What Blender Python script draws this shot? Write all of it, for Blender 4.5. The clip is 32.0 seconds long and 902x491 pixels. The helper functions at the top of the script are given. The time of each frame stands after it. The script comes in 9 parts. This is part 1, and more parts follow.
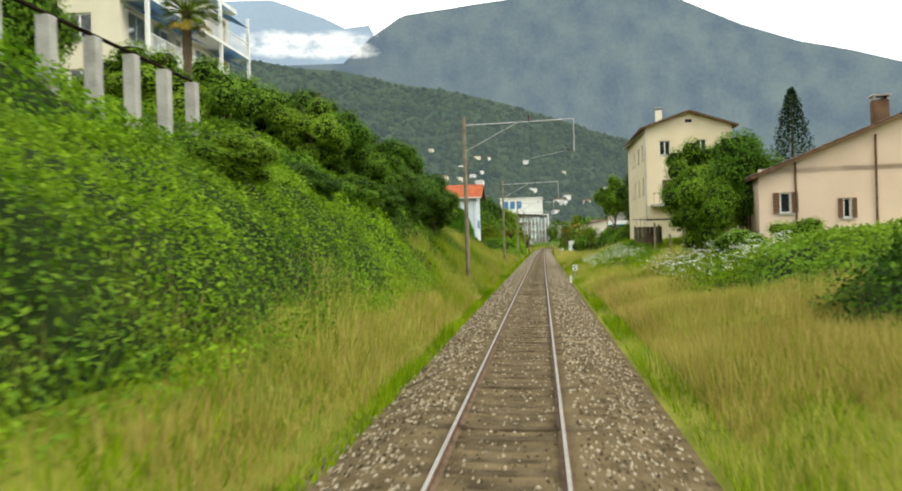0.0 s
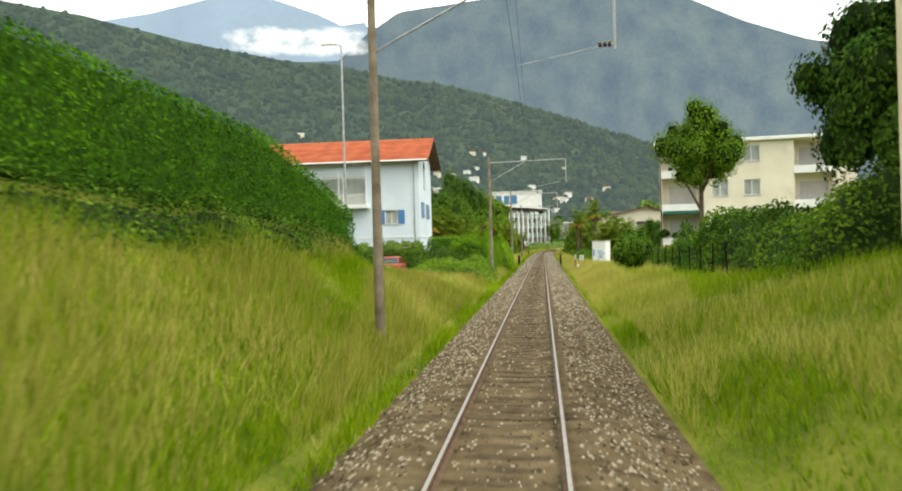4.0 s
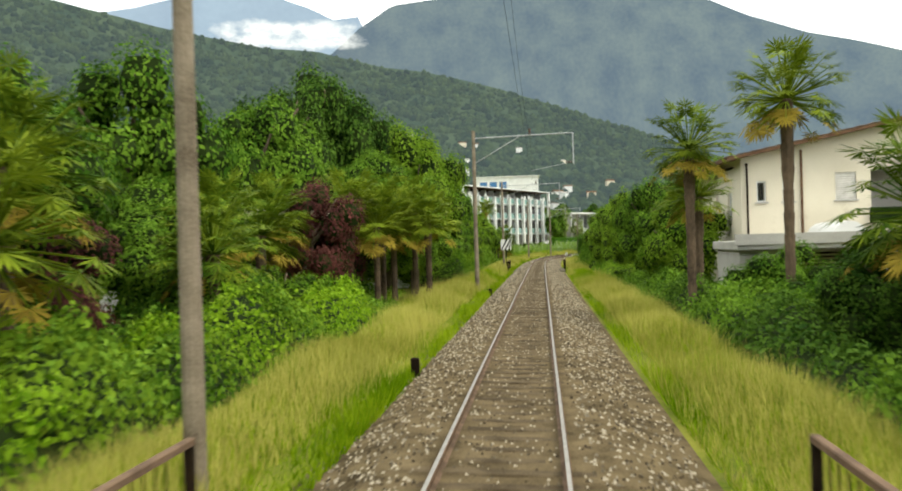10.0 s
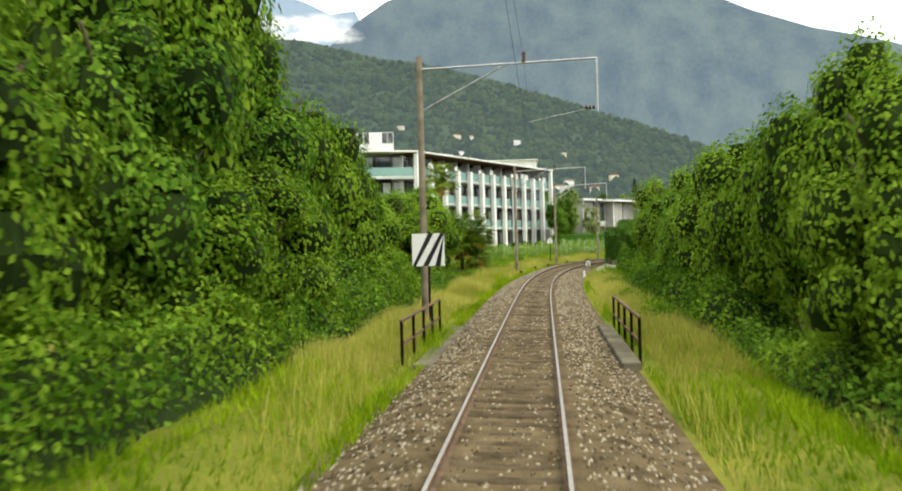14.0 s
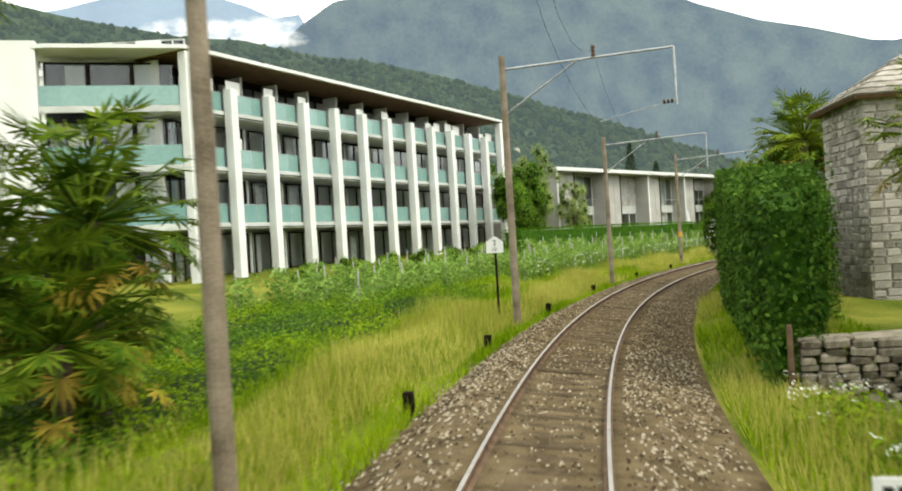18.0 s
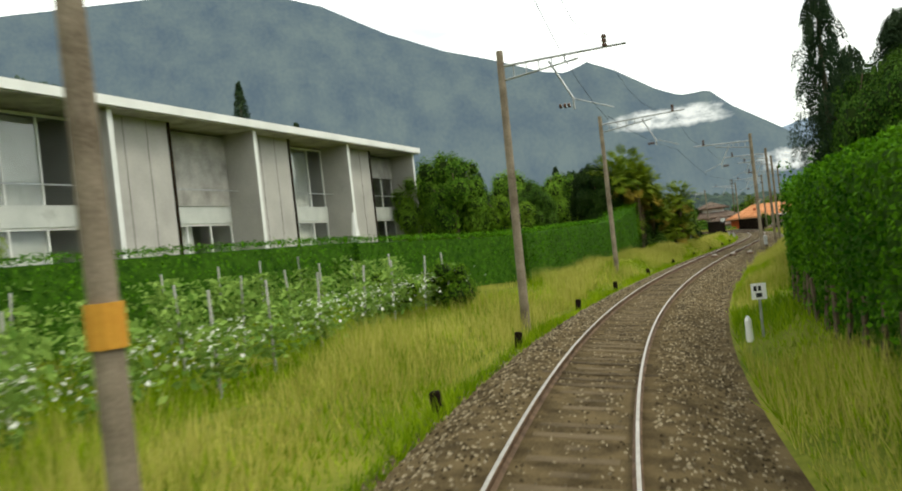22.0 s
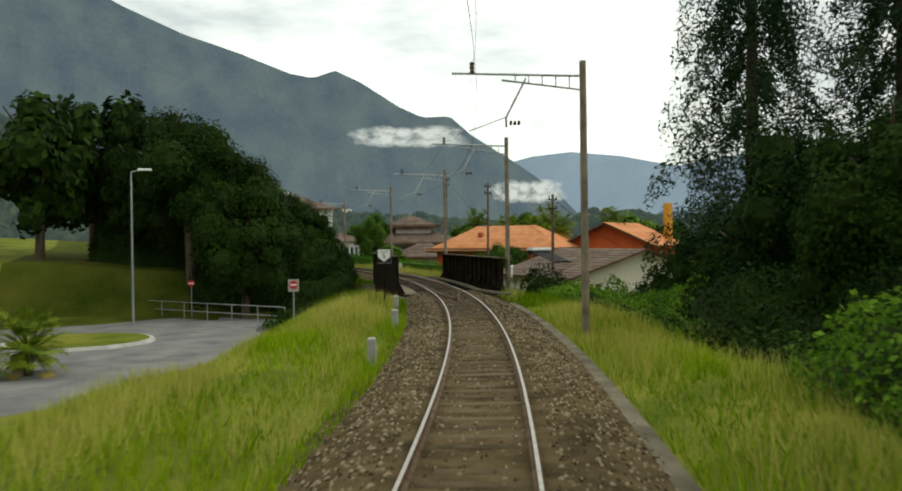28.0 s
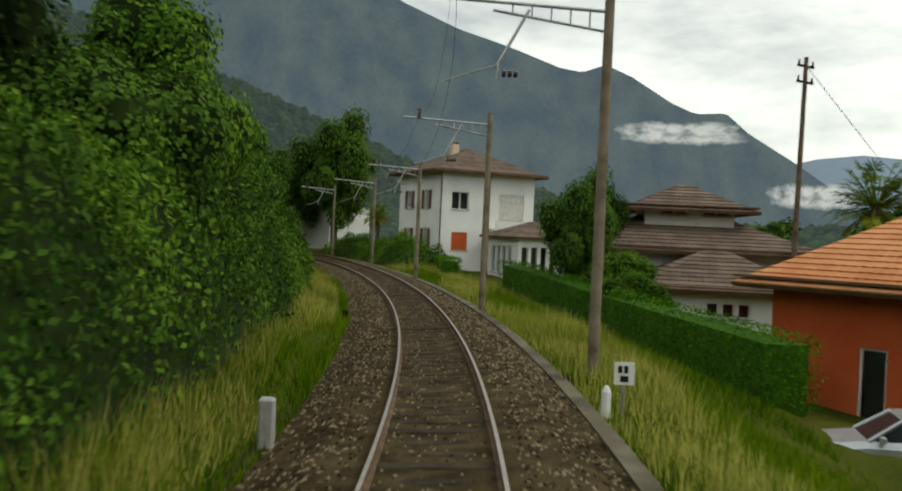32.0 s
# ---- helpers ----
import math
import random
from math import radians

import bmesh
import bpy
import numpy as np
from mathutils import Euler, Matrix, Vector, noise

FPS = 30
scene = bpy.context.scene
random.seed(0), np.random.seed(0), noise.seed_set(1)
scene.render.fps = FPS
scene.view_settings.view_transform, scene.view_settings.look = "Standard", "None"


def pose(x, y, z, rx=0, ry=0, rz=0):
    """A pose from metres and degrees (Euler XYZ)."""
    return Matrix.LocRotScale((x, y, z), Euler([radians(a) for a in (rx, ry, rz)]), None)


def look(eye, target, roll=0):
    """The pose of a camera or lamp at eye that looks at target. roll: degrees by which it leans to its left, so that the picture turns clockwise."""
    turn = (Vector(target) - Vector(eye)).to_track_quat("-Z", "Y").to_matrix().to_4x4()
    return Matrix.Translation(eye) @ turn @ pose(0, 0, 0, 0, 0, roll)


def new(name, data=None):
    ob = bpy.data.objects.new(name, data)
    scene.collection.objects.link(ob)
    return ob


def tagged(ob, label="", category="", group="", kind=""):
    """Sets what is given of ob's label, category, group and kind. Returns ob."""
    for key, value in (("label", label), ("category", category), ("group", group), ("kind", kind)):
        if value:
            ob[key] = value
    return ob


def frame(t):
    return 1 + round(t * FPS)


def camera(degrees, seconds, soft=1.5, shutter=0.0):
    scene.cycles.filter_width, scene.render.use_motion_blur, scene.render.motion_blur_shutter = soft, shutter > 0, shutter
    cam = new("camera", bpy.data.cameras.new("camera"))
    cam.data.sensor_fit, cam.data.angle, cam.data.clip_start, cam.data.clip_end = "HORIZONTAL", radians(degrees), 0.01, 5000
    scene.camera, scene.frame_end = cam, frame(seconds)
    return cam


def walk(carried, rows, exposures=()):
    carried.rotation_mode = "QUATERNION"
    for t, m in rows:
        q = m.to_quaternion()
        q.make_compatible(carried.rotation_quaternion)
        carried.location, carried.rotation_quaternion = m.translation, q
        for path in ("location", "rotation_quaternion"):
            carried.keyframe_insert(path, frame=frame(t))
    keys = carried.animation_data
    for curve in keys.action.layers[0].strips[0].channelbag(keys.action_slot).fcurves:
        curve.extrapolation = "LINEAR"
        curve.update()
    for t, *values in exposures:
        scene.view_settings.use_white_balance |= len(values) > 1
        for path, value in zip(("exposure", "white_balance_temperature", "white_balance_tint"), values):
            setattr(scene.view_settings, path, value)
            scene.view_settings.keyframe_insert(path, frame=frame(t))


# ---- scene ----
cam = camera(54.72, 32.0, soft=1.9, shutter=0.2)
PATH = [
    (0, pose(0.524, 0.000, 2.541, 89.89, 1.64, 5.91)),
    (0.5, pose(0.525, 9.733, 2.541, 89.90, 1.64, 5.91)),
    (1, pose(0.526, 19.400, 2.541, 89.90, 1.64, 5.90)),
    (1.5, pose(0.529, 29.000, 2.541, 89.91, 1.64, 5.89)),
    (2, pose(0.533, 38.535, 2.541, 89.91, 1.64, 5.88)),
    (2.5, pose(0.540, 48.004, 2.541, 89.91, 1.64, 5.87)),
    (3, pose(0.547, 57.407, 2.541, 89.92, 1.64, 5.86)),
    (3.5, pose(0.557, 66.744, 2.541, 89.92, 1.64, 5.85)),
    (4, pose(0.569, 76.016, 2.541, 89.93, 1.64, 5.84)),
    (4.5, pose(0.584, 85.206, 2.541, 89.93, 1.64, 5.82)),
    (5, pose(0.600, 94.301, 2.541, 89.94, 1.64, 5.81)),
    (5.5, pose(0.619, 103.299, 2.541, 89.94, 1.64, 5.79)),
    (6, pose(0.641, 112.202, 2.541, 89.94, 1.64, 5.77)),
    (6.5, pose(0.665, 121.010, 2.541, 89.95, 1.64, 5.75)),
    (7, pose(0.692, 129.721, 2.541, 89.95, 1.64, 5.74)),
    (7.5, pose(0.722, 138.337, 2.541, 89.96, 1.64, 5.72)),
    (8, pose(0.754, 146.856, 2.541, 89.96, 1.64, 5.70)),
    (8.5, pose(0.789, 155.281, 2.541, 89.95, 1.64, 5.67)),
    (9, pose(0.827, 163.612, 2.541, 89.93, 1.64, 5.66)),
    (9.5, pose(0.865, 171.847, 2.541, 89.92, 1.64, 5.65)),
    (10, pose(0.901, 179.989, 2.541, 89.90, 1.63, 5.65)),
    (10.5, pose(0.935, 188.036, 2.541, 89.88, 1.62, 5.66)),
    (11, pose(0.966, 195.989, 2.541, 89.87, 1.60, 5.68)),
    (11.5, pose(0.998, 203.910, 2.542, 89.85, 1.54, 5.66)),
    (12, pose(1.042, 211.862, 2.543, 89.83, 1.48, 5.59)),
    (12.5, pose(1.089, 219.845, 2.542, 89.82, 1.57, 5.60)),
    (13, pose(1.133, 227.860, 2.540, 89.82, 1.73, 5.63)),
    (13.5, pose(1.182, 235.905, 2.539, 89.82, 1.81, 5.60)),
    (14, pose(1.214, 243.982, 2.542, 89.77, 1.50, 5.59)),
    (14.5, pose(1.248, 252.073, 2.545, 89.72, 1.18, 5.57)),
    (15, pose(1.304, 260.159, 2.546, 89.70, 1.08, 5.50)),
    (15.5, pose(1.372, 268.242, 2.546, 89.69, 1.07, 5.44)),
    (16, pose(1.451, 276.322, 2.545, 89.69, 1.17, 5.39)),
    (16.5, pose(1.561, 284.397, 2.541, 89.72, 1.63, 5.29)),
    (17, pose(1.747, 292.465, 2.537, 89.76, 2.08, 4.84)),
    (17.5, pose(2.078, 300.490, 2.530, 89.82, 2.77, 3.98)),
    (18, pose(2.603, 308.438, 2.522, 89.89, 3.53, 2.72)),
    (18.5, pose(3.359, 316.299, 2.514, 89.95, 4.30, 1.12)),
    (19, pose(4.401, 324.060, 2.504, 90.01, 5.15, -0.88)),
    (19.5, pose(5.777, 331.698, 2.494, 90.08, 5.98, -3.30)),
    (20, pose(7.466, 339.205, 2.490, 90.09, 6.30, -5.87)),
    (20.5, pose(9.481, 346.568, 2.489, 90.08, 6.38, -8.53)),
    (21, pose(11.832, 353.770, 2.488, 90.06, 6.45, -11.25)),
    (21.5, pose(14.494, 360.803, 2.488, 90.08, 6.48, -13.92)),
    (22, pose(17.450, 367.657, 2.487, 90.09, 6.50, -16.53)),
    (22.5, pose(20.697, 374.316, 2.487, 90.10, 6.53, -19.17)),
    (23, pose(24.223, 380.766, 2.486, 90.12, 6.57, -21.81)),
    (23.5, pose(28.022, 387.023, 2.486, 90.13, 6.61, -24.42)),
    (24, pose(32.057, 393.121, 2.493, 90.08, 6.04, -26.90)),
    (24.5, pose(36.303, 399.069, 2.503, 90.03, 5.21, -29.11)),
    (25, pose(40.717, 404.891, 2.513, 89.97, 4.38, -30.91)),
    (25.5, pose(45.259, 410.608, 2.522, 89.92, 3.60, -32.33)),
    (26, pose(49.897, 416.244, 2.530, 89.87, 2.82, -33.43)),
    (26.5, pose(54.646, 421.860, 2.537, 89.83, 2.13, -34.26)),
    (27, pose(59.516, 427.527, 2.540, 89.82, 1.72, -34.74)),
    (27.5, pose(64.443, 433.303, 2.544, 89.75, 1.30, -34.70)),
    (28, pose(69.336, 439.265, 2.549, 89.66, 0.75, -33.87)),
    (28.5, pose(74.147, 445.445, 2.554, 89.56, 0.11, -32.58)),
    (29, pose(78.903, 451.810, 2.559, 89.46, -0.55, -31.40)),
    (29.5, pose(83.517, 458.368, 2.564, 89.36, -1.24, -29.84)),
    (30, pose(87.899, 465.123, 2.569, 89.26, -1.92, -27.80)),
    (30.5, pose(92.018, 472.078, 2.571, 89.22, -2.31, -25.46)),
    (31, pose(95.814, 479.250, 2.572, 89.21, -2.45, -22.71)),
    (31.5, pose(99.236, 486.643, 2.573, 89.20, -2.58, -19.73)),
    (32, pose(102.294, 494.224, 2.573, 89.20, -2.61, -16.81)),
]
EXPO = [(0, 0.17, 7050, 3), (3, 0.26, 7050, 3), (6.1, 0.23, 7050, 3), (7.0, -0.1, 7050, 3), (7.6, -0.3, 7050, 3), (8.2, -0.27, 7050, 3), (8.8, 0.1, 7050, 3), (10, 0.21, 7050, 3), (12, 0.18, 7050, 3), (13.2, 0.06, 7050, 3), (14, 0.34, 7050, 3), (16.8, 0.47, 7050, 3), (18, 0.35, 7050, 3), (20.8, 0.23, 7050, 0), (22, -0.13, 7050, 0), (24, -0.29, 7050, -5), (26.5, -0.62, 7050, -5), (29, -0.68, 7050, 0), (30.2, -1.08, 7050, 0), (31.2, -1.12, 7050, 0), (32, -0.92, 7050, 0)]
walk(cam, PATH, EXPO)

# ---- world and sun: a bright broken overcast ----
world = bpy.data.worlds.new("world")
scene.world = world
world.use_nodes = True
wn, wl = world.node_tree.nodes, world.node_tree.links
sky = wn.new("ShaderNodeTexSky")
sky.sky_type, sky.sun_disc = "NISHITA", False
sky.sun_elevation, sky.sun_rotation = radians(52), radians(120)
tc = wn.new("ShaderNodeTexCoord")
mp = wn.new("ShaderNodeMapping")
mp.inputs["Scale"].default_value = (1.0, 1.0, 3.2)
cn = wn.new("ShaderNodeTexNoise")
cn.inputs["Scale"].default_value, cn.inputs["Detail"].default_value, cn.inputs["Roughness"].default_value = 3.4, 7.0, 0.6
cr = wn.new("ShaderNodeValToRGB")
cr.color_ramp.elements[0].position, cr.color_ramp.elements[0].color = 0.34, (0.86, 0.90, 0.96, 1)
cr.color_ramp.elements[1].position, cr.color_ramp.elements[1].color = 0.56, (1.65, 1.65, 1.65, 1)
bg1, bg2, add = wn["Background"], wn.new("ShaderNodeBackground"), wn.new("ShaderNodeAddShader")
bg1.inputs["Strength"].default_value = 0.05
bg2.inputs["Strength"].default_value = 1.1
wl.new(sky.outputs[0], bg1.inputs["Color"])
wl.new(tc.outputs["Generated"], mp.inputs["Vector"])
wl.new(mp.outputs[0], cn.inputs["Vector"])
wl.new(cn.outputs["Fac"], cr.inputs[0])
wl.new(cr.outputs[0], bg2.inputs["Color"])
wl.new(bg1.outputs[0], add.inputs[0])
wl.new(bg2.outputs[0], add.inputs[1])
wl.new(add.outputs[0], wn["World Output"].inputs["Surface"])
sun = new("sun", bpy.data.lights.new("sun", "SUN"))
sun.data.energy, sun.data.angle, sun.data.color = 1.5, radians(14), (1.0, 0.96, 0.88)
sun.matrix_world = look((0, 0, 0), (-0.53, 0.31, -0.79))


# ---- materials ----
def mat(name, a, b, rough=0.8, scale=3.0, fine=40.0, bump=0.2, metal=0.0, spec=0.12, island=0.0, obj=0.0, trans=0.0, wear=None, upright=1.0):
    """A procedural surface: colours a to b over broad stains and fine grain, relief, and changes by piece."""
    m = bpy.data.materials.new(name)
    m.use_nodes = True
    nt = m.node_tree
    n, k = nt.nodes, nt.links
    p = n["Principled BSDF"]
    co = n.new("ShaderNodeTexCoord")
    big, small = n.new("ShaderNodeTexNoise"), n.new("ShaderNodeTexNoise")
    big.inputs["Scale"].default_value, big.inputs["Detail"].default_value = scale, 6
    small.inputs["Scale"].default_value, small.inputs["Detail"].default_value = fine, 4
    place = n.new("ShaderNodeMapping")
    place.inputs["Scale"].default_value = (1, 1, upright)
    k.new(co.outputs["Object"], place.inputs[0])
    k.new(place.outputs[0], big.inputs["Vector"])
    k.new(place.outputs[0], small.inputs["Vector"])
    mixf = n.new("ShaderNodeMath")
    mixf.operation = "MULTIPLY_ADD"
    k.new(small.outputs["Fac"], mixf.inputs[0])
    mixf.inputs[1].default_value = 0.45
    k.new(big.outputs["Fac"], mixf.inputs[2])
    ramp = n.new("ShaderNodeValToRGB")
    ramp.color_ramp.elements[0].position, ramp.color_ramp.elements[0].color = 0.50, (*a, 1)
    ramp.color_ramp.elements[1].position, ramp.color_ramp.elements[1].color = 0.92, (*b, 1)
    last = mixf.outputs[0]
    for amount, kind, out in ((island, "ShaderNodeNewGeometry", "Random Per Island"), (obj, "ShaderNodeObjectInfo", "Random")):
        if amount:
            g, ma = n.new(kind), n.new("ShaderNodeMath")
            ma.operation = "MULTIPLY_ADD"
            k.new(g.outputs[out], ma.inputs[0])
            ma.inputs[1].default_value = amount
            sub = n.new("ShaderNodeMath")
            sub.operation = "SUBTRACT"
            k.new(last, sub.inputs[0])
            sub.inputs[1].default_value = amount / 2
            k.new(sub.outputs[0], ma.inputs[2])
            last = ma.outputs[0]
    k.new(last, ramp.inputs[0])
    colour = ramp.outputs[0]
    if wear:
        wc, ws, lo = wear
        wnz, wr, wm = n.new("ShaderNodeTexNoise"), n.new("ShaderNodeValToRGB"), n.new("ShaderNodeMix")
        wnz.inputs["Scale"].default_value, wnz.inputs["Detail"].default_value = ws, 8
        wnz.inputs["Roughness"].default_value = 0.65
        k.new(co.outputs["Object"], wnz.inputs["Vector"])
        wr.color_ramp.elements[0].position, wr.color_ramp.elements[1].position = lo, lo + 0.14
        k.new(wnz.outputs["Fac"], wr.inputs[0])
        wm.data_type = "RGBA"
        k.new(wr.outputs[0], wm.inputs[0])
        k.new(colour, wm.inputs[6])
        wm.inputs[7].default_value = (*wc, 1)
        colour = wm.outputs[2]
    k.new(colour, p.inputs["Base Color"])
    p.inputs["Roughness"].default_value, p.inputs["Metallic"].default_value = rough, metal
    p.inputs["Specular IOR Level"].default_value = spec * (0.2 if trans else 1.0)
    if bump:
        bu = n.new("ShaderNodeBump")
        bu.inputs["Strength"].default_value, bu.inputs["Distance"].default_value = bump, 0.03
        k.new(mixf.outputs[0], bu.inputs["Height"])
        k.new(bu.outputs[0], p.inputs["Normal"])
    if trans:
        tr, mx = n.new("ShaderNodeBsdfTranslucent"), n.new("ShaderNodeMixShader")
        k.new(colour, tr.inputs["Color"])
        mx.inputs[0].default_value = trans
        k.new(p.outputs[0], mx.inputs[1])
        k.new(tr.outputs[0], mx.inputs[2])
        k.new(mx.outputs[0], n["Material Output"].inputs["Surface"])
    return m


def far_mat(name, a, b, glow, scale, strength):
    """Distant slopes: patchy woods and gullies laid out by bearing and height; air haze is added as blue emission."""
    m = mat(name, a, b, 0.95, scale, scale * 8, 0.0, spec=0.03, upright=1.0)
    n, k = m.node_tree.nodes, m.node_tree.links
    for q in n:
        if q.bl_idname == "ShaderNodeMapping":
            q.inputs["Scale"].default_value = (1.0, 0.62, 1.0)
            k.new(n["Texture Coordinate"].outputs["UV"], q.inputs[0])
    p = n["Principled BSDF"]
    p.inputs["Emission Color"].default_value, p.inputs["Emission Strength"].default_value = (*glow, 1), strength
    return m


def glass_mat(name, tint, rough=0.02, transmission=1.0):
    m = bpy.data.materials.new(name)
    m.use_nodes = True
    p = m.node_tree.nodes["Principled BSDF"]
    p.inputs["Base Color"].default_value = (*tint, 1)
    p.inputs["Roughness"].default_value, p.inputs["Transmission Weight"].default_value, p.inputs["IOR"].default_value = rough, transmission, 1.45
    return m


M = {}
M["earth"] = mat("meadow_ground", (0.055, 0.088, 0.008), (0.200, 0.200, 0.034), 0.95, 0.35, 9, 0.6, wear=((0.13, 0.105, 0.045), 0.5, 0.64), spec=0.04)
M["ballast"] = mat("ballast_gravel", (0.050, 0.037, 0.019), (0.165, 0.124, 0.069), 0.95, 2.0, 26, 1.0, spec=0.04)
M["stone"] = mat("ballast_stone", (0.045, 0.034, 0.021), (0.34, 0.295, 0.22), 0.9, 3, 30, 0.3, island=1.0, spec=0.04)
M["sleeper"] = mat("oily_timber_sleeper", (0.045, 0.033, 0.019), (0.135, 0.102, 0.062), 0.85, 2.5, 45, 0.6, obj=0.4, spec=0.04)
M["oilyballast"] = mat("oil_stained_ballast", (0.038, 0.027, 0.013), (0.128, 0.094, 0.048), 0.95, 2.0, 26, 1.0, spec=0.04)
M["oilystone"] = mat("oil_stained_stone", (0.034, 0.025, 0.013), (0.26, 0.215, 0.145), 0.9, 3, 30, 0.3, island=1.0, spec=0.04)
# dim copies past s 488: low light put into ballast, sleeper and ground colours
M["dimballast"] = mat("dim_ballast_gravel", (0.020, 0.014, 0.007), (0.090, 0.066, 0.033), 0.95, 2.0, 26, 1.0, spec=0.04)
M["dimstone"] = mat("dim_ballast_stone", (0.016, 0.012, 0.006), (0.22, 0.18, 0.115), 0.9, 3, 30, 0.3, island=1.0, spec=0.04)
M["dimsleeper"] = mat("dim_timber_sleeper", (0.014, 0.010, 0.006), (0.070, 0.052, 0.032), 0.8, 2.5, 45, 0.6, obj=0.4, spec=0.1)
M["dimearth"] = mat("dim_meadow_ground", (0.026, 0.046, 0.004), (0.090, 0.092, 0.015), 0.95, 0.35, 9, 0.6, wear=((0.07, 0.055, 0.022), 0.5, 0.64), spec=0.04)
M["rust"] = mat("rusty_rail_side", (0.07, 0.045, 0.03), (0.20, 0.13, 0.085), 0.8, 4, 60, 0.3)
M["mossrust"] = mat("mossy_rusty_steel", (0.035, 0.024, 0.014), (0.10, 0.075, 0.035), 0.9, 3, 40, 0.4, wear=((0.05, 0.06, 0.015), 2.5, 0.55))
M["railtop"] = mat("polished_rail_head", (0.30, 0.27, 0.235), (0.47, 0.435, 0.39), 0.36, 6, 60, 0.05, metal=1.0)
M["wood"] = mat("weathered_pole_wood", (0.11, 0.085, 0.058), (0.31, 0.255, 0.19), 0.85, 1.6, 30, 0.5, wear=((0.12, 0.07, 0.04), 1.2, 0.62))
M["bark"] = mat("tree_bark", (0.06, 0.045, 0.03), (0.17, 0.13, 0.09), 0.95, 3, 30, 0.8)
M["palmbark"] = mat("fibrous_palm_trunk", (0.055, 0.04, 0.028), (0.17, 0.12, 0.08), 0.95, 5, 40, 1.0)
M["steel"] = mat("galvanised_steel", (0.30, 0.31, 0.32), (0.50, 0.51, 0.52), 0.5, 4, 40, 0.1, metal=0.8)
M["darksteel"] = mat("dark_rusty_steel", (0.006, 0.004, 0.003), (0.026, 0.018, 0.011), 0.9, 1.5, 30, 0.4, spec=0.04, wear=((0.045, 0.024, 0.010), 2.2, 0.58))
M["insul"] = mat("brown_porcelain", (0.05, 0.025, 0.018), (0.09, 0.05, 0.035), 0.25, 4, 20, 0.0)
M["concrete"] = mat("grey_concrete", (0.26, 0.25, 0.23), (0.50, 0.48, 0.45), 0.9, 1.2, 25, 0.3, wear=((0.16, 0.15, 0.13), 0.8, 0.62))
M["asphalt"] = mat("asphalt", (0.11, 0.11, 0.11), (0.22, 0.215, 0.21), 0.9, 0.7, 50, 0.3)
M["white"] = mat("white_render", (0.66, 0.66, 0.64), (0.80, 0.80, 0.78), 0.85, 0.5, 20, 0.1, wear=((0.58, 0.57, 0.54), 0.6, 0.66))
M["cream"] = mat("cream_render", (0.62, 0.56, 0.44), (0.74, 0.68, 0.55), 0.9, 0.4, 18, 0.15, wear=((0.55, 0.48, 0.37), 0.45, 0.60))
M["yellow"] = mat("aged_yellow_render", (0.61, 0.51, 0.35), (0.72, 0.62, 0.45), 0.9, 0.35, 16, 0.2, wear=((0.52, 0.43, 0.31), 0.4, 0.58))
M["pink"] = mat("pale_pink_render", (0.60, 0.45, 0.35), (0.72, 0.56, 0.44), 0.9, 0.4, 16, 0.2, wear=((0.50, 0.38, 0.30), 0.5, 0.62))
M["bluewall"] = mat("pale_blue_render", (0.56, 0.63, 0.70), (0.66, 0.73, 0.79), 0.9, 0.4, 18, 0.1, wear=((0.60, 0.63, 0.66), 0.4, 0.64))
M["grey"] = mat("grey_fair_concrete", (0.36, 0.345, 0.32), (0.47, 0.45, 0.42), 0.9, 0.6, 18, 0.15, wear=((0.30, 0.29, 0.27), 0.5, 0.63))
M["red"] = mat("orange_red_render", (0.42, 0.075, 0.025), (0.56, 0.12, 0.04), 0.9, 0.6, 16, 0.15)
M["tile"] = mat("terracotta_tile", (0.30, 0.075, 0.035), (0.46, 0.13, 0.06), 0.85, 1.0, 14, 0.4, island=0.3, obj=0.25)
M["orangetile"] = mat("orange_roof_tile", (0.50, 0.20, 0.085), (0.66, 0.31, 0.15), 0.85, 1.0, 14, 0.4, island=0.3, obj=0.25)
M["browntile"] = mat("brown_roof_tile", (0.10, 0.072, 0.058), (0.20, 0.15, 0.12), 0.9, 1.0, 14, 0.4, island=0.3, obj=0.25)
M["shutter"] = mat("blue_shutter_paint", (0.055, 0.16, 0.36), (0.085, 0.22, 0.44), 0.6, 2, 20, 0.1)
M["brown"] = mat("brown_wood", (0.09, 0.05, 0.03), (0.17, 0.10, 0.06), 0.8, 2, 30, 0.3)
M["frame"] = mat("white_frame_paint", (0.70, 0.70, 0.68), (0.82, 0.82, 0.80), 0.5, 2, 20, 0.0)
# near-black colour stands in for shade in rooms, vent and arch
M["dark"] = mat("unlit_room_black", (0.02, 0.02, 0.022), (0.05, 0.05, 0.055), 0.9, 1, 10, 0.0)
M["curtain"] = mat("pale_curtain", (0.50, 0.48, 0.44), (0.66, 0.64, 0.60), 0.9, 3, 14, 0.2)
M["slab"] = mat("pale_balcony_concrete", (0.44, 0.46, 0.44), (0.60, 0.61, 0.58), 0.85, 0.8, 20, 0.15, wear=((0.34, 0.35, 0.33), 0.6, 0.62))
M["greenglass"] = mat("green_glass_balustrade", (0.16, 0.30, 0.28), (0.24, 0.40, 0.37), 0.12, 0.3, 4, 0.0, spec=0.6)
